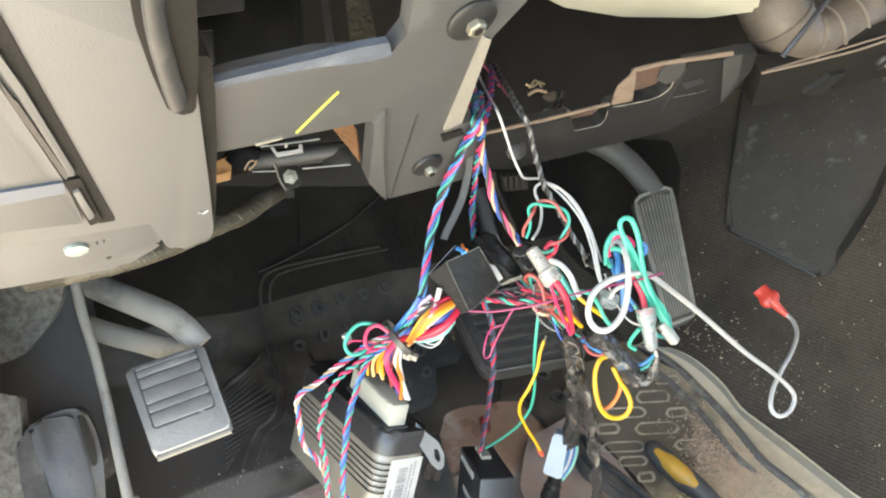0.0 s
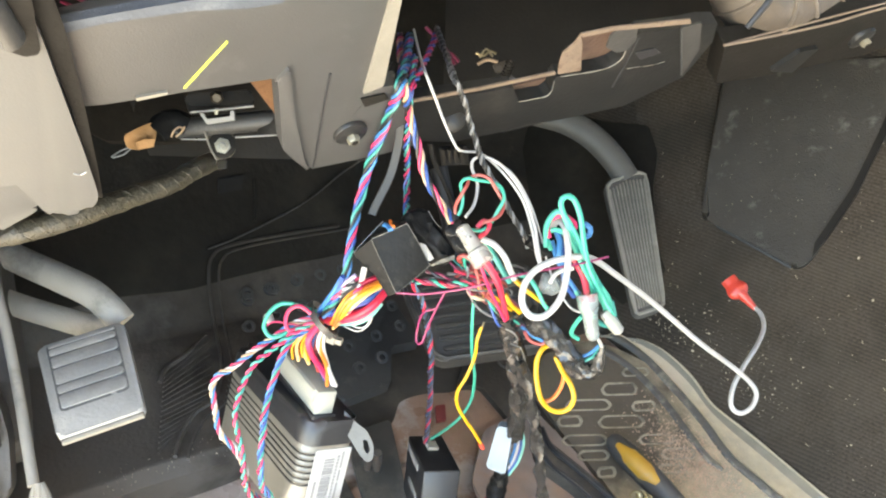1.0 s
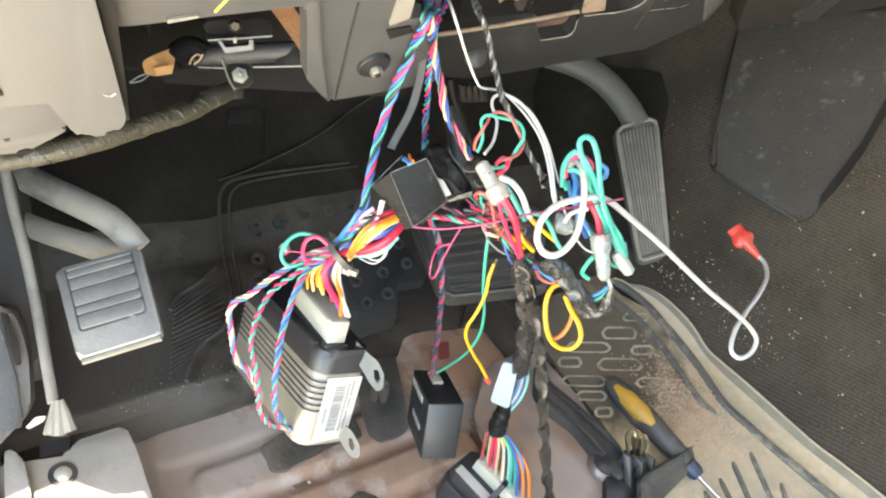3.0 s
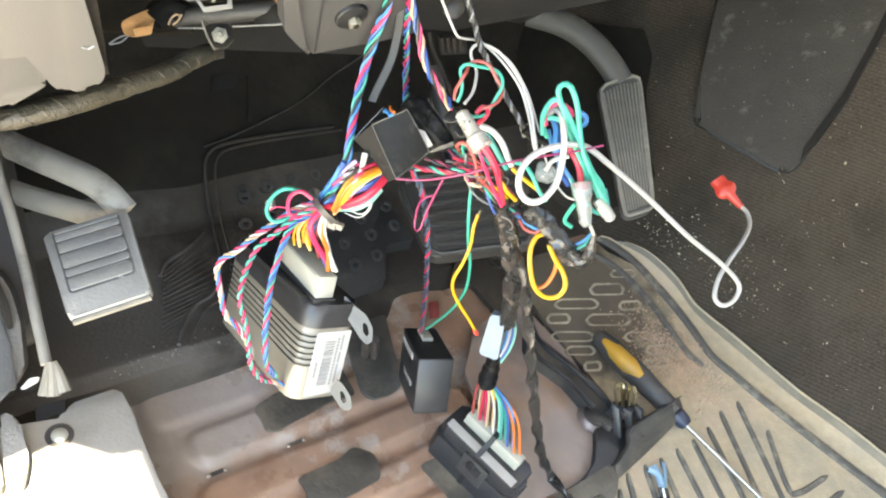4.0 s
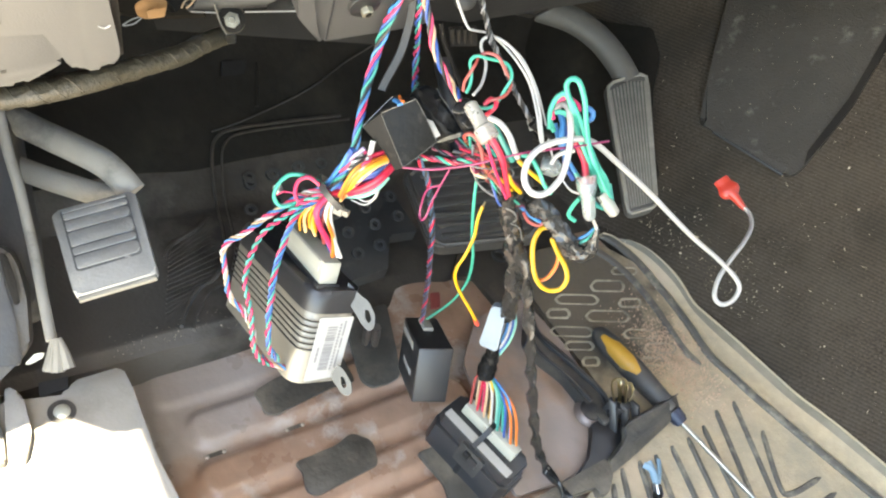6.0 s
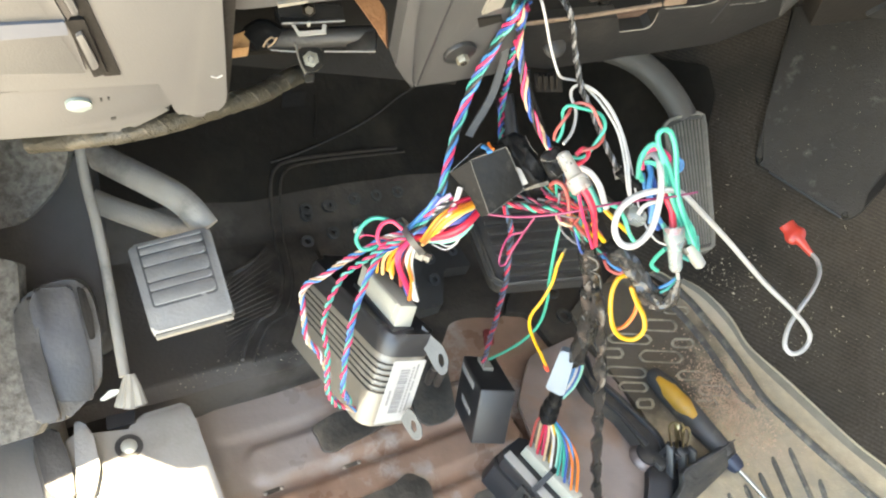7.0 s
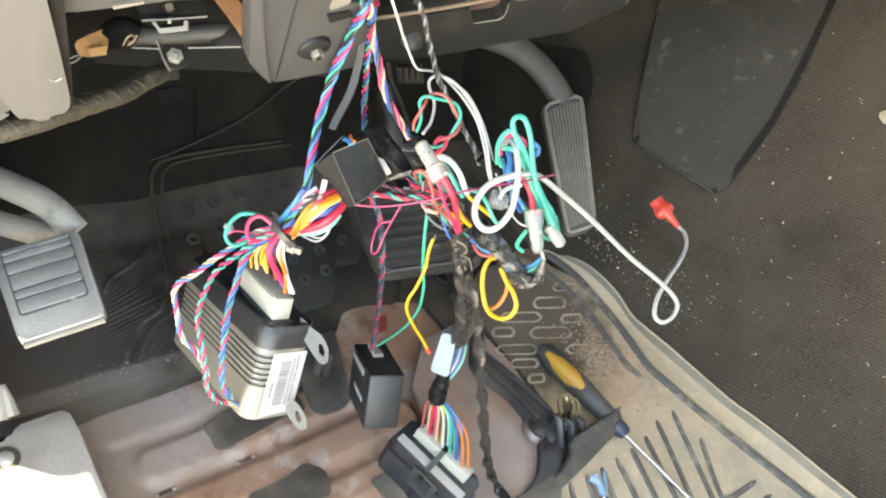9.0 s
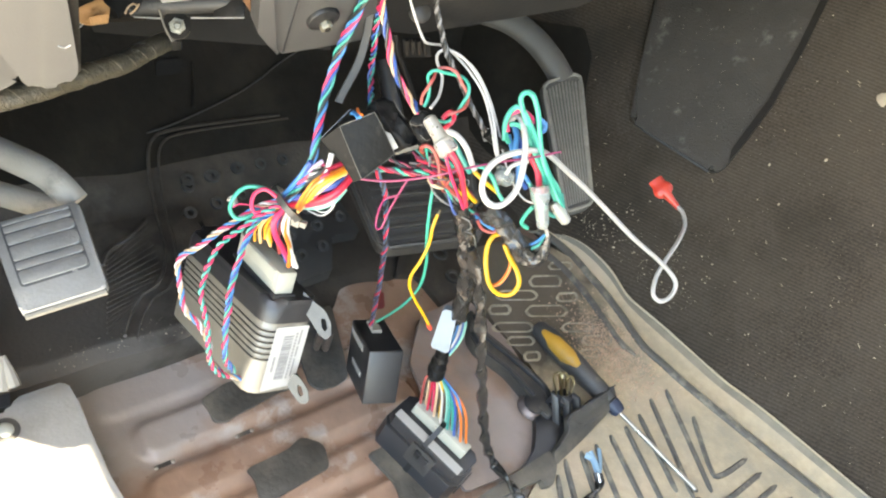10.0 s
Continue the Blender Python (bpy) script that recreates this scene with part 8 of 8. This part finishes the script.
part("terminal_barrel", lathe_bm((0.8842, 0.2543, 0.3), (0.8797, 0.2797, 0.3043), [(0, 0.0032), (0.4, 0.0045), (0.7, 0.0055), (1, 0.007)], 14), M["redvinyl"], ww, "red vinyl crimp barrel")
part("terminal_head", tube_bm(smooth_path([(0.8814, 0.2744, 0.3034), (0.8795, 0.2868, 0.3048), (0.8786, 0.3007, 0.3067)]), [0.006, 0.0105, 0.0125, 0.013, 0.0125, 0.011, 0.0095][:len(smooth_path([(0.8814, 0.2744, 0.3034), (0.8795, 0.2868, 0.3048), (0.8786, 0.3007, 0.3067)]))] + [0.0095] * max(0, len(smooth_path([(0.8814, 0.2744, 0.3034), (0.8795, 0.2868, 0.3048), (0.8786, 0.3007, 0.3067)])) - 7), 12, 0.45), M["redvinyl"], ww, "red spade terminal head")

# green coil
gc = thing("green_wire_coil", "loose coil of green wire with blue and pink leads", "wire coil")
for _p, _c, _r in (([(0.5009, 0.2272, 0.4451), (0.498, 0.2446, 0.4629), (0.4891, 0.2626, 0.4835), (0.4799, 0.2783, 0.5022), (0.4781, 0.2846, 0.5098), (0.4801, 0.2849, 0.5147), (0.4853, 0.2813, 0.5149), (0.4895, 0.2714, 0.5052), (0.491, 0.2587, 0.4897), (0.4937, 0.2457, 0.475), (0.5041, 0.2301, 0.4574), (0.5107, 0.2175, 0.4463), (0.5142, 0.2122, 0.4379)], "green", 0.0022),
                   ([(0.477, 0.2727, 0.4733), (0.4726, 0.278, 0.481), (0.4746, 0.2795, 0.4868), (0.4801, 0.2752, 0.4897), (0.4855, 0.2658, 0.4859), (0.491, 0.2526, 0.4748), (0.5, 0.2397, 0.4611), (0.5076, 0.2249, 0.4491), (0.5114, 0.2139, 0.4368)], "green", 0.002),
                   ([(0.4725, 0.2745, 0.4754), (0.471, 0.2814, 0.4896), (0.4754, 0.284, 0.4996), (0.4789, 0.2807, 0.5031), (0.485, 0.2693, 0.4954), (0.4914, 0.2541, 0.4822), (0.5018, 0.2387, 0.4648), (0.5102, 0.2279, 0.4549), (0.5133, 0.2183, 0.4415)], "green", 0.0022),
                   ([(0.4887, 0.2431, 0.454), (0.492, 0.2303, 0.4475), (0.5061, 0.219, 0.4361), (0.5161, 0.2145, 0.4382), (0.5134, 0.2258, 0.4531)], "teal", 0.0018),
                   ([(0.473, 0.276, 0.4828), (0.4726, 0.2824, 0.4902), (0.4756, 0.283, 0.496), (0.482, 0.2795, 0.5004), (0.4885, 0.2725, 0.4977), (0.4885, 0.2699, 0.4943)], "pink", 0.002),
                   ([(0.5049, 0.2756, 0.4912), (0.5078, 0.2709, 0.4902), (0.5061, 0.2676, 0.4865), (0.5023, 0.2685, 0.4839)], "sky", 0.0024),
                   ([(0.4867, 0.2838, 0.482), (0.4873, 0.2763, 0.477), (0.4846, 0.2689, 0.4695), (0.4882, 0.2585, 0.4574), (0.4886, 0.2516, 0.4453)], "sky", 0.0024),
                   ([(0.4901, 0.2827, 0.4766), (0.4917, 0.2691, 0.468), (0.4902, 0.2579, 0.4512), (0.5006, 0.2491, 0.4385)], "blue", 0.0022),
                   ([(0.4858, 0.2817, 0.4723), (0.4859, 0.269, 0.4631), (0.4931, 0.2562, 0.4523), (0.5009, 0.2454, 0.4435)], "sky", 0.0018),
                   ([(0.493, 0.2602, 0.4701), (0.4959, 0.2476, 0.4634), (0.495, 0.2374, 0.4552), (0.4942, 0.2325, 0.4509)], "red", 0.0028),
                   ([(0.4951, 0.2312, 0.4358), (0.4963, 0.2332, 0.4233), (0.4994, 0.2337, 0.4114), (0.5065, 0.2296, 0.4068)], "green", 0.0018),
                   ([(0.4741, 0.2574, 0.4523), (0.4774, 0.2591, 0.4592), (0.4832, 0.2575, 0.4644), (0.489, 0.2547, 0.4672)], "white", 0.0018)):
    part("strand", tube_bm(smooth_path(_p), _r, 8), M["w_" + _c], gc, _c + " strand")

# taped branch with blue wires and yellow/orange loops
TBP = smooth_path([(0.4776, 0.2612, 0.4102), (0.4881, 0.2545, 0.4021), (0.4999, 0.2452, 0.3932), (0.5099, 0.2337, 0.3828), (0.5189, 0.2222, 0.3745), (0.5251, 0.2149, 0.3743), (0.5278, 0.2133, 0.3829), (0.5277, 0.2165, 0.3956), (0.5277, 0.2195, 0.4038)], 0.0016)
tb = part("taped_branch", taped_bm(TBP, [0.0098 if k < 0.6 * len(TBP) else max(0.0022, 0.0098 - 0.008 * (k / len(TBP) - 0.6) / 0.4) for k in range(len(TBP))], 0.035, 26, 0.22, 0.9, 0.5, 45.0, 25.0), M["sleeve"])
tagged(tb, "crumpled black taped branch of the harness", "tape wrap")
ob_ = thing("blue_wire_ends", "blue, teal and black wire ends leaving the taped branch", "wire")
for k, (_p, _c) in enumerate((([(0.517, 0.2312, 0.372), (0.5211, 0.2276, 0.3802), (0.526, 0.2238, 0.389), (0.5288, 0.2228, 0.3981)], "sky"), ([(0.5177, 0.2288, 0.3708), (0.5225, 0.224, 0.3787), (0.5275, 0.2209, 0.3882), (0.5306, 0.2229, 0.3997)], "teal"),
                              ([(0.5224, 0.2265, 0.3656), (0.531, 0.2157, 0.3649), (0.532, 0.2142, 0.3796), (0.5305, 0.2191, 0.3968), (0.5081, 0.2185, 0.4224)], "white"), ([(0.524, 0.224, 0.3651), (0.5327, 0.217, 0.3673), (0.5305, 0.2171, 0.3879), (0.5298, 0.2234, 0.3994)], "teal"), ([(0.5187, 0.23, 0.3651), (0.5301, 0.2161, 0.3615), (0.5369, 0.2138, 0.3759), (0.5321, 0.222, 0.4003)], "black"))):
    part("strand", tube_bm(smooth_path(_p), 0.0014, 7), M["w_" + _c], ob_, _c + " strand")
wire("yellow_loop", [(0.5057, 0.2461, 0.3808), (0.4989, 0.2491, 0.3773), (0.492, 0.2446, 0.3683), (0.4914, 0.2349, 0.3533), (0.4944, 0.2229, 0.3395), (0.5031, 0.2139, 0.3328), (0.5126, 0.2081, 0.3365), (0.5163, 0.2094, 0.3481), (0.5156, 0.2184, 0.357), (0.5096, 0.229, 0.3657), (0.5052, 0.2385, 0.3749)], 0.0022, "yellow", "yellow wire loop below the tangle")
wire("orange_wire_loop", [(0.4913, 0.2529, 0.3812), (0.4991, 0.2489, 0.3849), (0.5071, 0.2393, 0.3771), (0.5112, 0.2296, 0.3659), (0.5107, 0.2229, 0.3532), (0.5049, 0.2209, 0.3394), (0.4966, 0.2244, 0.335)], 0.0018, "orange", "orange wire loop behind the yellow loop")
for _p, _c in (([(0.479, 0.261, 0.3918), (0.4846, 0.255, 0.3846), (0.493, 0.2487, 0.3841), (0.4974, 0.2483, 0.3905)], "rust"), ([(0.4778, 0.2648, 0.3936), (0.4889, 0.2543, 0.3877), (0.5024, 0.2442, 0.3841), (0.5093, 0.2384, 0.3812)], "sky"), ([(0.4763, 0.2677, 0.3944), (0.4869, 0.2597, 0.393), (0.4974, 0.2488, 0.3878)], "maroon")):
    wire("short_wire", _p, 0.0016, _c, _c + " wire among the sleeves")

# taped sleeves
sl = thing("taped_sleeve", "crinkled glossy black tape sleeve running down to the inline connector", "cable sleeve")
part("sleeve", taped_bm(smooth_path([(0.4572, 0.2724, 0.4117), (0.4664, 0.2678, 0.3936), (0.4782, 0.261, 0.3687), (0.4954, 0.2535, 0.3328), (0.5096, 0.2503, 0.2976), (0.5238, 0.2493, 0.2565), (0.5293, 0.25, 0.2317)], 0.0016), 0.0108, 0.045, 28, 0.3, 0.85, 0.5, 32.0, 30.0), M["sleeve"], sl)
# highlights of the crinkled tape, painted as thin pale ridges
for _p in ([(0.4567, 0.2628, 0.3999), (0.4613, 0.2573, 0.3997), (0.4675, 0.255, 0.3913), (0.4678, 0.2594, 0.3812)], [(0.4721, 0.258, 0.3614), (0.4734, 0.2549, 0.3722), (0.4846, 0.2514, 0.3551), (0.4925, 0.249, 0.345)], [(0.4893, 0.2484, 0.3389), (0.4949, 0.2475, 0.346), (0.5008, 0.2456, 0.3242)],
           [(0.4907, 0.2519, 0.3202), (0.5028, 0.2444, 0.3055), (0.505, 0.2472, 0.2886)], [(0.4991, 0.2495, 0.2942), (0.5151, 0.2425, 0.277)], [(0.4654, 0.2569, 0.3849), (0.4758, 0.2538, 0.3793), (0.4864, 0.2512, 0.3624)], [(0.4784, 0.2563, 0.3475), (0.484, 0.2507, 0.3437), (0.4909, 0.2501, 0.3265)]):
    part("crease", tube_bm(smooth_path(_p), 0.0007, 5), M["crease"], sl, "pale ridge painted for a highlight on the tape")
ls = thing("long_taped_cable", "long twisted black taped cable reaching the floor mat", "cable")
part("cable", ribbon_bm(smooth_path([(0.4812, 0.2517, 0.3625), (0.4923, 0.2383, 0.3351), (0.5108, 0.2255, 0.2928), (0.5259, 0.2074, 0.2444), (0.5493, 0.1906, 0.1824), (0.5706, 0.1732, 0.1254), (0.5908, 0.1588, 0.0764), (0.6199, 0.142, 0.026)] + [(0.6206, 0.1165, 0.03), (0.628, 0.0924, 0.02), (0.6357, 0.0698, 0.018), (0.6696, 0.0466, 0.018), (0.7119, 0.0418, 0.018), (0.747, 0.0497, 0.018), (0.7571, 0.0635, 0.02)], 0.0018), 0.0056, 0.085, 16, 0.55), M["sleeve"], ls)
bs_ = thing("blue_spade_terminal", "pale blue crimped spade terminals at the cable end", "terminal")
for _p in ([(0.7571, 0.0635, 0.02), (0.7612, 0.0735, 0.022), (0.7627, 0.0916, 0.026)], [(0.7581, 0.0621, 0.02), (0.7685, 0.0718, 0.022), (0.781, 0.0879, 0.024)], [(0.7542, 0.0664, 0.025), (0.759, 0.081, 0.026), (0.7548, 0.0911, 0.024)]):
    part("sleeve", tube_bm(smooth_path(_p), 0.0042, 10, 0.6), M["ltblue"], bs_)
part("bare_wire", tube_bm(smooth_path([(0.7536, 0.0629, 0.024), (0.7516, 0.0572, 0.022), (0.7502, 0.0522, 0.02)]), 0.0015, 6), M["steel"], bs_)

# ================= left side =================
ec = thing("parking_brake_cable", "grey parking brake cable with a split boot", "cable")
part("cable", tube_bm(smooth_path([(0.1438, 0.5949, 0.2641), (0.1423, 0.5582, 0.2454), (0.143, 0.5273, 0.2322), (0.1424, 0.4931, 0.2159), (0.1409, 0.4599, 0.1995), (0.1382, 0.4243, 0.1877), (0.1356, 0.3896, 0.1765)]), 0.0048, 12), M["pedalarm"], ec)
for k, _p in enumerate(([(0.1375, 0.3901, 0.1784), (0.1338, 0.3823, 0.1702), (0.1284, 0.3713, 0.1584)], [(0.1388, 0.388, 0.1809), (0.1373, 0.3781, 0.173), (0.1343, 0.3657, 0.1622)], [(0.1408, 0.3882, 0.1797), (0.1425, 0.3763, 0.1731), (0.1432, 0.3642, 0.1654)])):
    part("boot_finger", tube_bm(smooth_path(_p), [0.0028 + 0.0003 * i for i in range(len(smooth_path(_p)))], 8), M["accel"], ec, "split boot finger")
wt = part("white_tag", slab_bm([(0.1101, 0.3709, 0.1798), (0.1186, 0.3732, 0.1881), (0.1257, 0.3698, 0.1914), (0.1233, 0.3672, 0.1878), (0.113, 0.3684, 0.1804)], 0.0012, 0.002), M["nylon"])
tagged(wt, "torn white plastic tag", "tag")
kb = thing("kick_trim_box", "dark grey moulded kick trim box beside the sill", "trim box")
part("body", slab_bm([(0.0631, 0.4683, 0.1982), (0.075, 0.4725, 0.2078), (0.0891, 0.4744, 0.216), (0.1077, 0.4713, 0.2213), (0.1192, 0.4661, 0.2195), (0.1249, 0.4539, 0.2079), (0.1264, 0.4328, 0.1867), (0.1198, 0.3981, 0.1565), (0.0882, 0.3813, 0.1412), (0.0616, 0.3855, 0.1376), (0.0543, 0.4258, 0.1679)], 0.05, [0.004, 0.008, 0.01, 0.012, 0.012, 0.01, 0.008, 0.008, 0.006, 0.006, 0.006], 0.004), M["kickdark"], kb)
part("face", slab_bm([(0.0751, 0.4613, 0.2087), (0.0823, 0.4705, 0.2166), (0.1089, 0.4623, 0.2217), (0.1114, 0.4492, 0.2055), (0.1138, 0.4181, 0.1793), (0.1107, 0.387, 0.1531), (0.0803, 0.392, 0.1572), (0.0763, 0.4258, 0.1841)], 0.006, 0.004, 0.002), M["kickface"], kb, "smooth dark raised face")
part("slot", slab_bm([(0.1116, 0.4581, 0.2253), (0.1176, 0.455, 0.2234), (0.1207, 0.4398, 0.2063), (0.1198, 0.4247, 0.1918), (0.1151, 0.4244, 0.1907), (0.1129, 0.4394, 0.2056)], 0.004, 0.004, 0.001), M["void"], kb, "dark slot beside the face")
part("flange", slab_bm([(0.0576, 0.507, 0.223), (0.0731, 0.4939, 0.2264), (0.0686, 0.4641, 0.2027), (0.0705, 0.4428, 0.1898), (0.0697, 0.4095, 0.1695), (0.0709, 0.3807, 0.1553), (0.0611, 0.3714, 0.1484), (0.0282, 0.3778, 0.1339)], 0.02, 0.002, 0.002), M["pebble"], kb, "pale sunlit flange")
part("side_strip", slab_bm([(0.0629, 0.4631, 0.2032), (0.0763, 0.4691, 0.2100), (0.0823, 0.4646, 0.2090), (0.0780, 0.4360, 0.1917), (0.0792, 0.3973, 0.1702), (0.0810, 0.3735, 0.1573), (0.0636, 0.3770, 0.1547), (0.0600, 0.4042, 0.1691), (0.0598, 0.4357, 0.1869)], 0.012, 0.004, 0.003), M["kickdark"], kb, "dark rounded side strip")
kp = thing("kick_carpet", "grey pebbled carpet patch behind the dash end", "carpet patch")
part("patch", slab_bm([(0.0412, 0.6559, 0.253), (0.1379, 0.6027, 0.2648), (0.1321, 0.5886, 0.2361), (0.1144, 0.5766, 0.214), (0.0872, 0.5618, 0.1969), (0.0212, 0.5732, 0.1811)], 0.03, 0.02, 0.008), M["pebble"], kp)
kl = thing("kick_lower_trim", "dark grey lower kick trim beside the parking brake", "trim panel")
part("panel", slab_bm([(0.0239, 0.6137, 0.1601), (0.1285, 0.5972, 0.2175), (0.1542, 0.621, 0.2468), (0.1509, 0.57, 0.2097), (0.1453, 0.5012, 0.1731), (0.1356, 0.4409, 0.139), (-0.0011, 0.4899, 0.0926)], 0.03, 0.02, 0.006), M["kickdark"], kl)
st_ = thing("sill_clip_block", "grey sill trim block beside the plate", "trim block")
part("block", slab_bm([(0.0614, 0.3995, 0.1), (0.0827, 0.401, 0.1), (0.0863, 0.3581, 0.1), (0.0818, 0.326, 0.1), (0.0684, 0.3334, 0.1), (0.062, 0.3447, 0.1)], 0.06, 0.006, 0.003, (0, 0.3, 2)), M["kickdark"], st_)
part("ridge", slab_bm([(0.0972, 0.4022, 0.105), (0.1091, 0.3876, 0.105), (0.1071, 0.3477, 0.105), (0.0966, 0.3232, 0.105), (0.0843, 0.3247, 0.105), (0.0899, 0.3657, 0.105)], 0.06, 0.006, 0.003, (0, 0.3, 2)), M["kick"], st_, "pale raised ridge")
part("outer_sill", box_bm((-0.14, -0.75, -0.06), (0.235, 0, 0), (0, 1.2, 0), (0, 0, 0.125), 0.012, 3), M["sill"], st_, "pale outer sill")
part("recess", slab_bm([(0.1251, 0.4014, 0.0935), (0.1512, 0.4002, 0.0935), (0.1477, 0.3872, 0.0935), (0.1226, 0.3871, 0.0935)], 0.002, 0.002, 0, (0, 0.3, 2)), M["black"], sill, "dark recess at the plate edge")

# wires across the toe board
tagged(part("toe_board_cable", tube_bm(smooth_path([(0.4153, 0.7216, 0.0795), (0.4587, 0.7293, 0.084), (0.5434, 0.7519, 0.096), (0.5941, 0.7679, 0.109), (0.6425, 0.79, 0.122), (0.7, 0.807, 0.14)]), 0.0011, 8), M["rubber"]), "thin dusty cable across the toe board", "cable")
tagged(part("firewall_seam", tube_bm(smooth_path([(0.5046, 0.7975, 0.1275), (0.4975, 0.77, 0.105), (0.4892, 0.748, 0.0915)]), 0.003, 6), M["insul"]), "raised seam of the firewall insulation", "seam", kind="structure")

fh = part("firewall_opening", slab_bm([(0.4523, 0.8, 0.1318), (0.489, 0.7996, 0.1335), (0.483, 0.7871, 0.118), (0.45, 0.7876, 0.1165)], 0.004, 0.001), M["void"])
tagged(fh, "small dark square opening in the firewall insulation", "opening", kind="structure")

# crumbs on carpet, liner edge and mat
random.seed(3)
bmd = bmesh.new()


def crumb(c, s):
    vs = [bmd.verts.new(V(c) + Vector([random.uniform(-s, s) for _ in range(3)])) for _ in range(4)]
    for f in ((0, 1, 2), (0, 1, 3), (0, 2, 3), (1, 2, 3)):
        bmd.faces.new([vs[i] for i in f])


for _ in range(850):
    yy = random.uniform(-0.25, 0.62)
    zz = 0.55 * random.random() ** 1.7
    crumb((1.115 - 0.221 * yy + 0.68 * zz - 0.003, yy, zz), random.choice((0.0005, 0.0006, 0.0008, 0.0008, 0.0011, 0.0018)))
for _ in range(160):
    xx = random.uniform(0.2, 0.45)
    crumb((xx, random.uniform(0.43, 0.46), 0.053), random.choice((0.0006, 0.001)))
def straw(c, ln, r):
    a = random.uniform(0, math.pi)
    d = Vector((math.cos(a), math.sin(a), random.uniform(-0.1, 0.5))).normalized() * ln
    n = d.orthogonal().normalized() * r
    m = d.cross(n).normalized() * r
    e = [[bmd.verts.new(V(c) + d * k + q) for q in (n, m, -n - m)] for k in (-0.5, 0.5)]
    for k in range(3):
        bmd.faces.new((e[0][k], e[0][(k + 1) % 3], e[1][(k + 1) % 3], e[1][k]))


for _ in range(45):
    straw(V((1.0232, 0.4221, 0.012)).lerp(V((1.0808, 0.2358, 0.012)), random.random()) + Vector((random.gauss(0.008, 0.014), random.gauss(0.008, 0.014), 0.003)), random.uniform(0.004, 0.014), 0.0005)
for _ in range(70):
    yy = random.uniform(-0.1, 0.6)
    zz = 0.45 * random.random()
    straw((1.115 - 0.221 * yy + 0.68 * zz - 0.004, yy, zz), random.uniform(0.003, 0.008), 0.0004)
for _ in range(520):
    u_ = random.random()
    p_ = V((1.028, 0.4244, 0.008)).lerp(V((1.0878, 0.212, 0.008)), u_) + Vector((random.gauss(0.012, 0.022), random.gauss(0.005, 0.02), 0.0))
    p_.z = max(0.012, (p_.x - 1.115 + 0.221 * p_.y) / 0.68 + 0.006)
    crumb(p_, random.choice((0.0005, 0.0008, 0.0012, 0.002)))
for _ in range(110):
    a_, b_ = random.random(), random.random()
    crumb(V((1.2124, 0.6437, 0.3849)).lerp(V((1.3359, 0.4433, 0.5015)), a_).lerp(V((1.1217, 0.4865, 0.2005)).lerp(V((1.181, 0.337, 0.2392)), a_), 0.1 + 0.85 * b_) + Vector((-0.004, -0.002, 0.004)), random.choice((0.0005, 0.0007, 0.001)))
crumbs = part("crumbs", bmd, M["debris"], smooth=False)
tagged(crumbs, "pale crumbs and grit on the carpet and mat", "crumbs", kind="stuff")
bmd = bmesh.new()
for _ in range(5200):
    crumb(V((0.9379, 0.2091, 0.0125)) + Vector((random.gauss(0, 0.036), random.gauss(0, 0.045), 0)), random.choice((0.0005, 0.0007, 0.0011, 0.0017)))
grit = part("grit", bmd, M["reddust"], smooth=False)
tagged(grit, "red-brown grit scattered on the dusty mat", "grit", kind="stuff")
for _c, _s in (((1.3368, 0.2586, 0.4156), 0.014), ((1.228, 0.2918, 0.2665), 0.0025), ((1.2722, 0.2425, 0.3154), 0.003), ((1.2188, 0.2358, 0.2347), 0.0025)):
    bmc = bmesh.new()
    bmesh.ops.create_icosphere(bmc, subdivisions=2, radius=1.0)
    for v_ in bmc.verts:
        v_.co *= 1 + 0.35 * noise.noise(v_.co * 1.7 + V(_c) * 40)
        v_.co = V(_c) + Vector((v_.co.x * 0.25 * _s, v_.co.y * _s * 0.7, v_.co.z * _s))
    tagged(part("debris_chip", bmc, M["debris"], smooth=False), "pale tan chip of debris on the carpet", "debris", "debris chips")
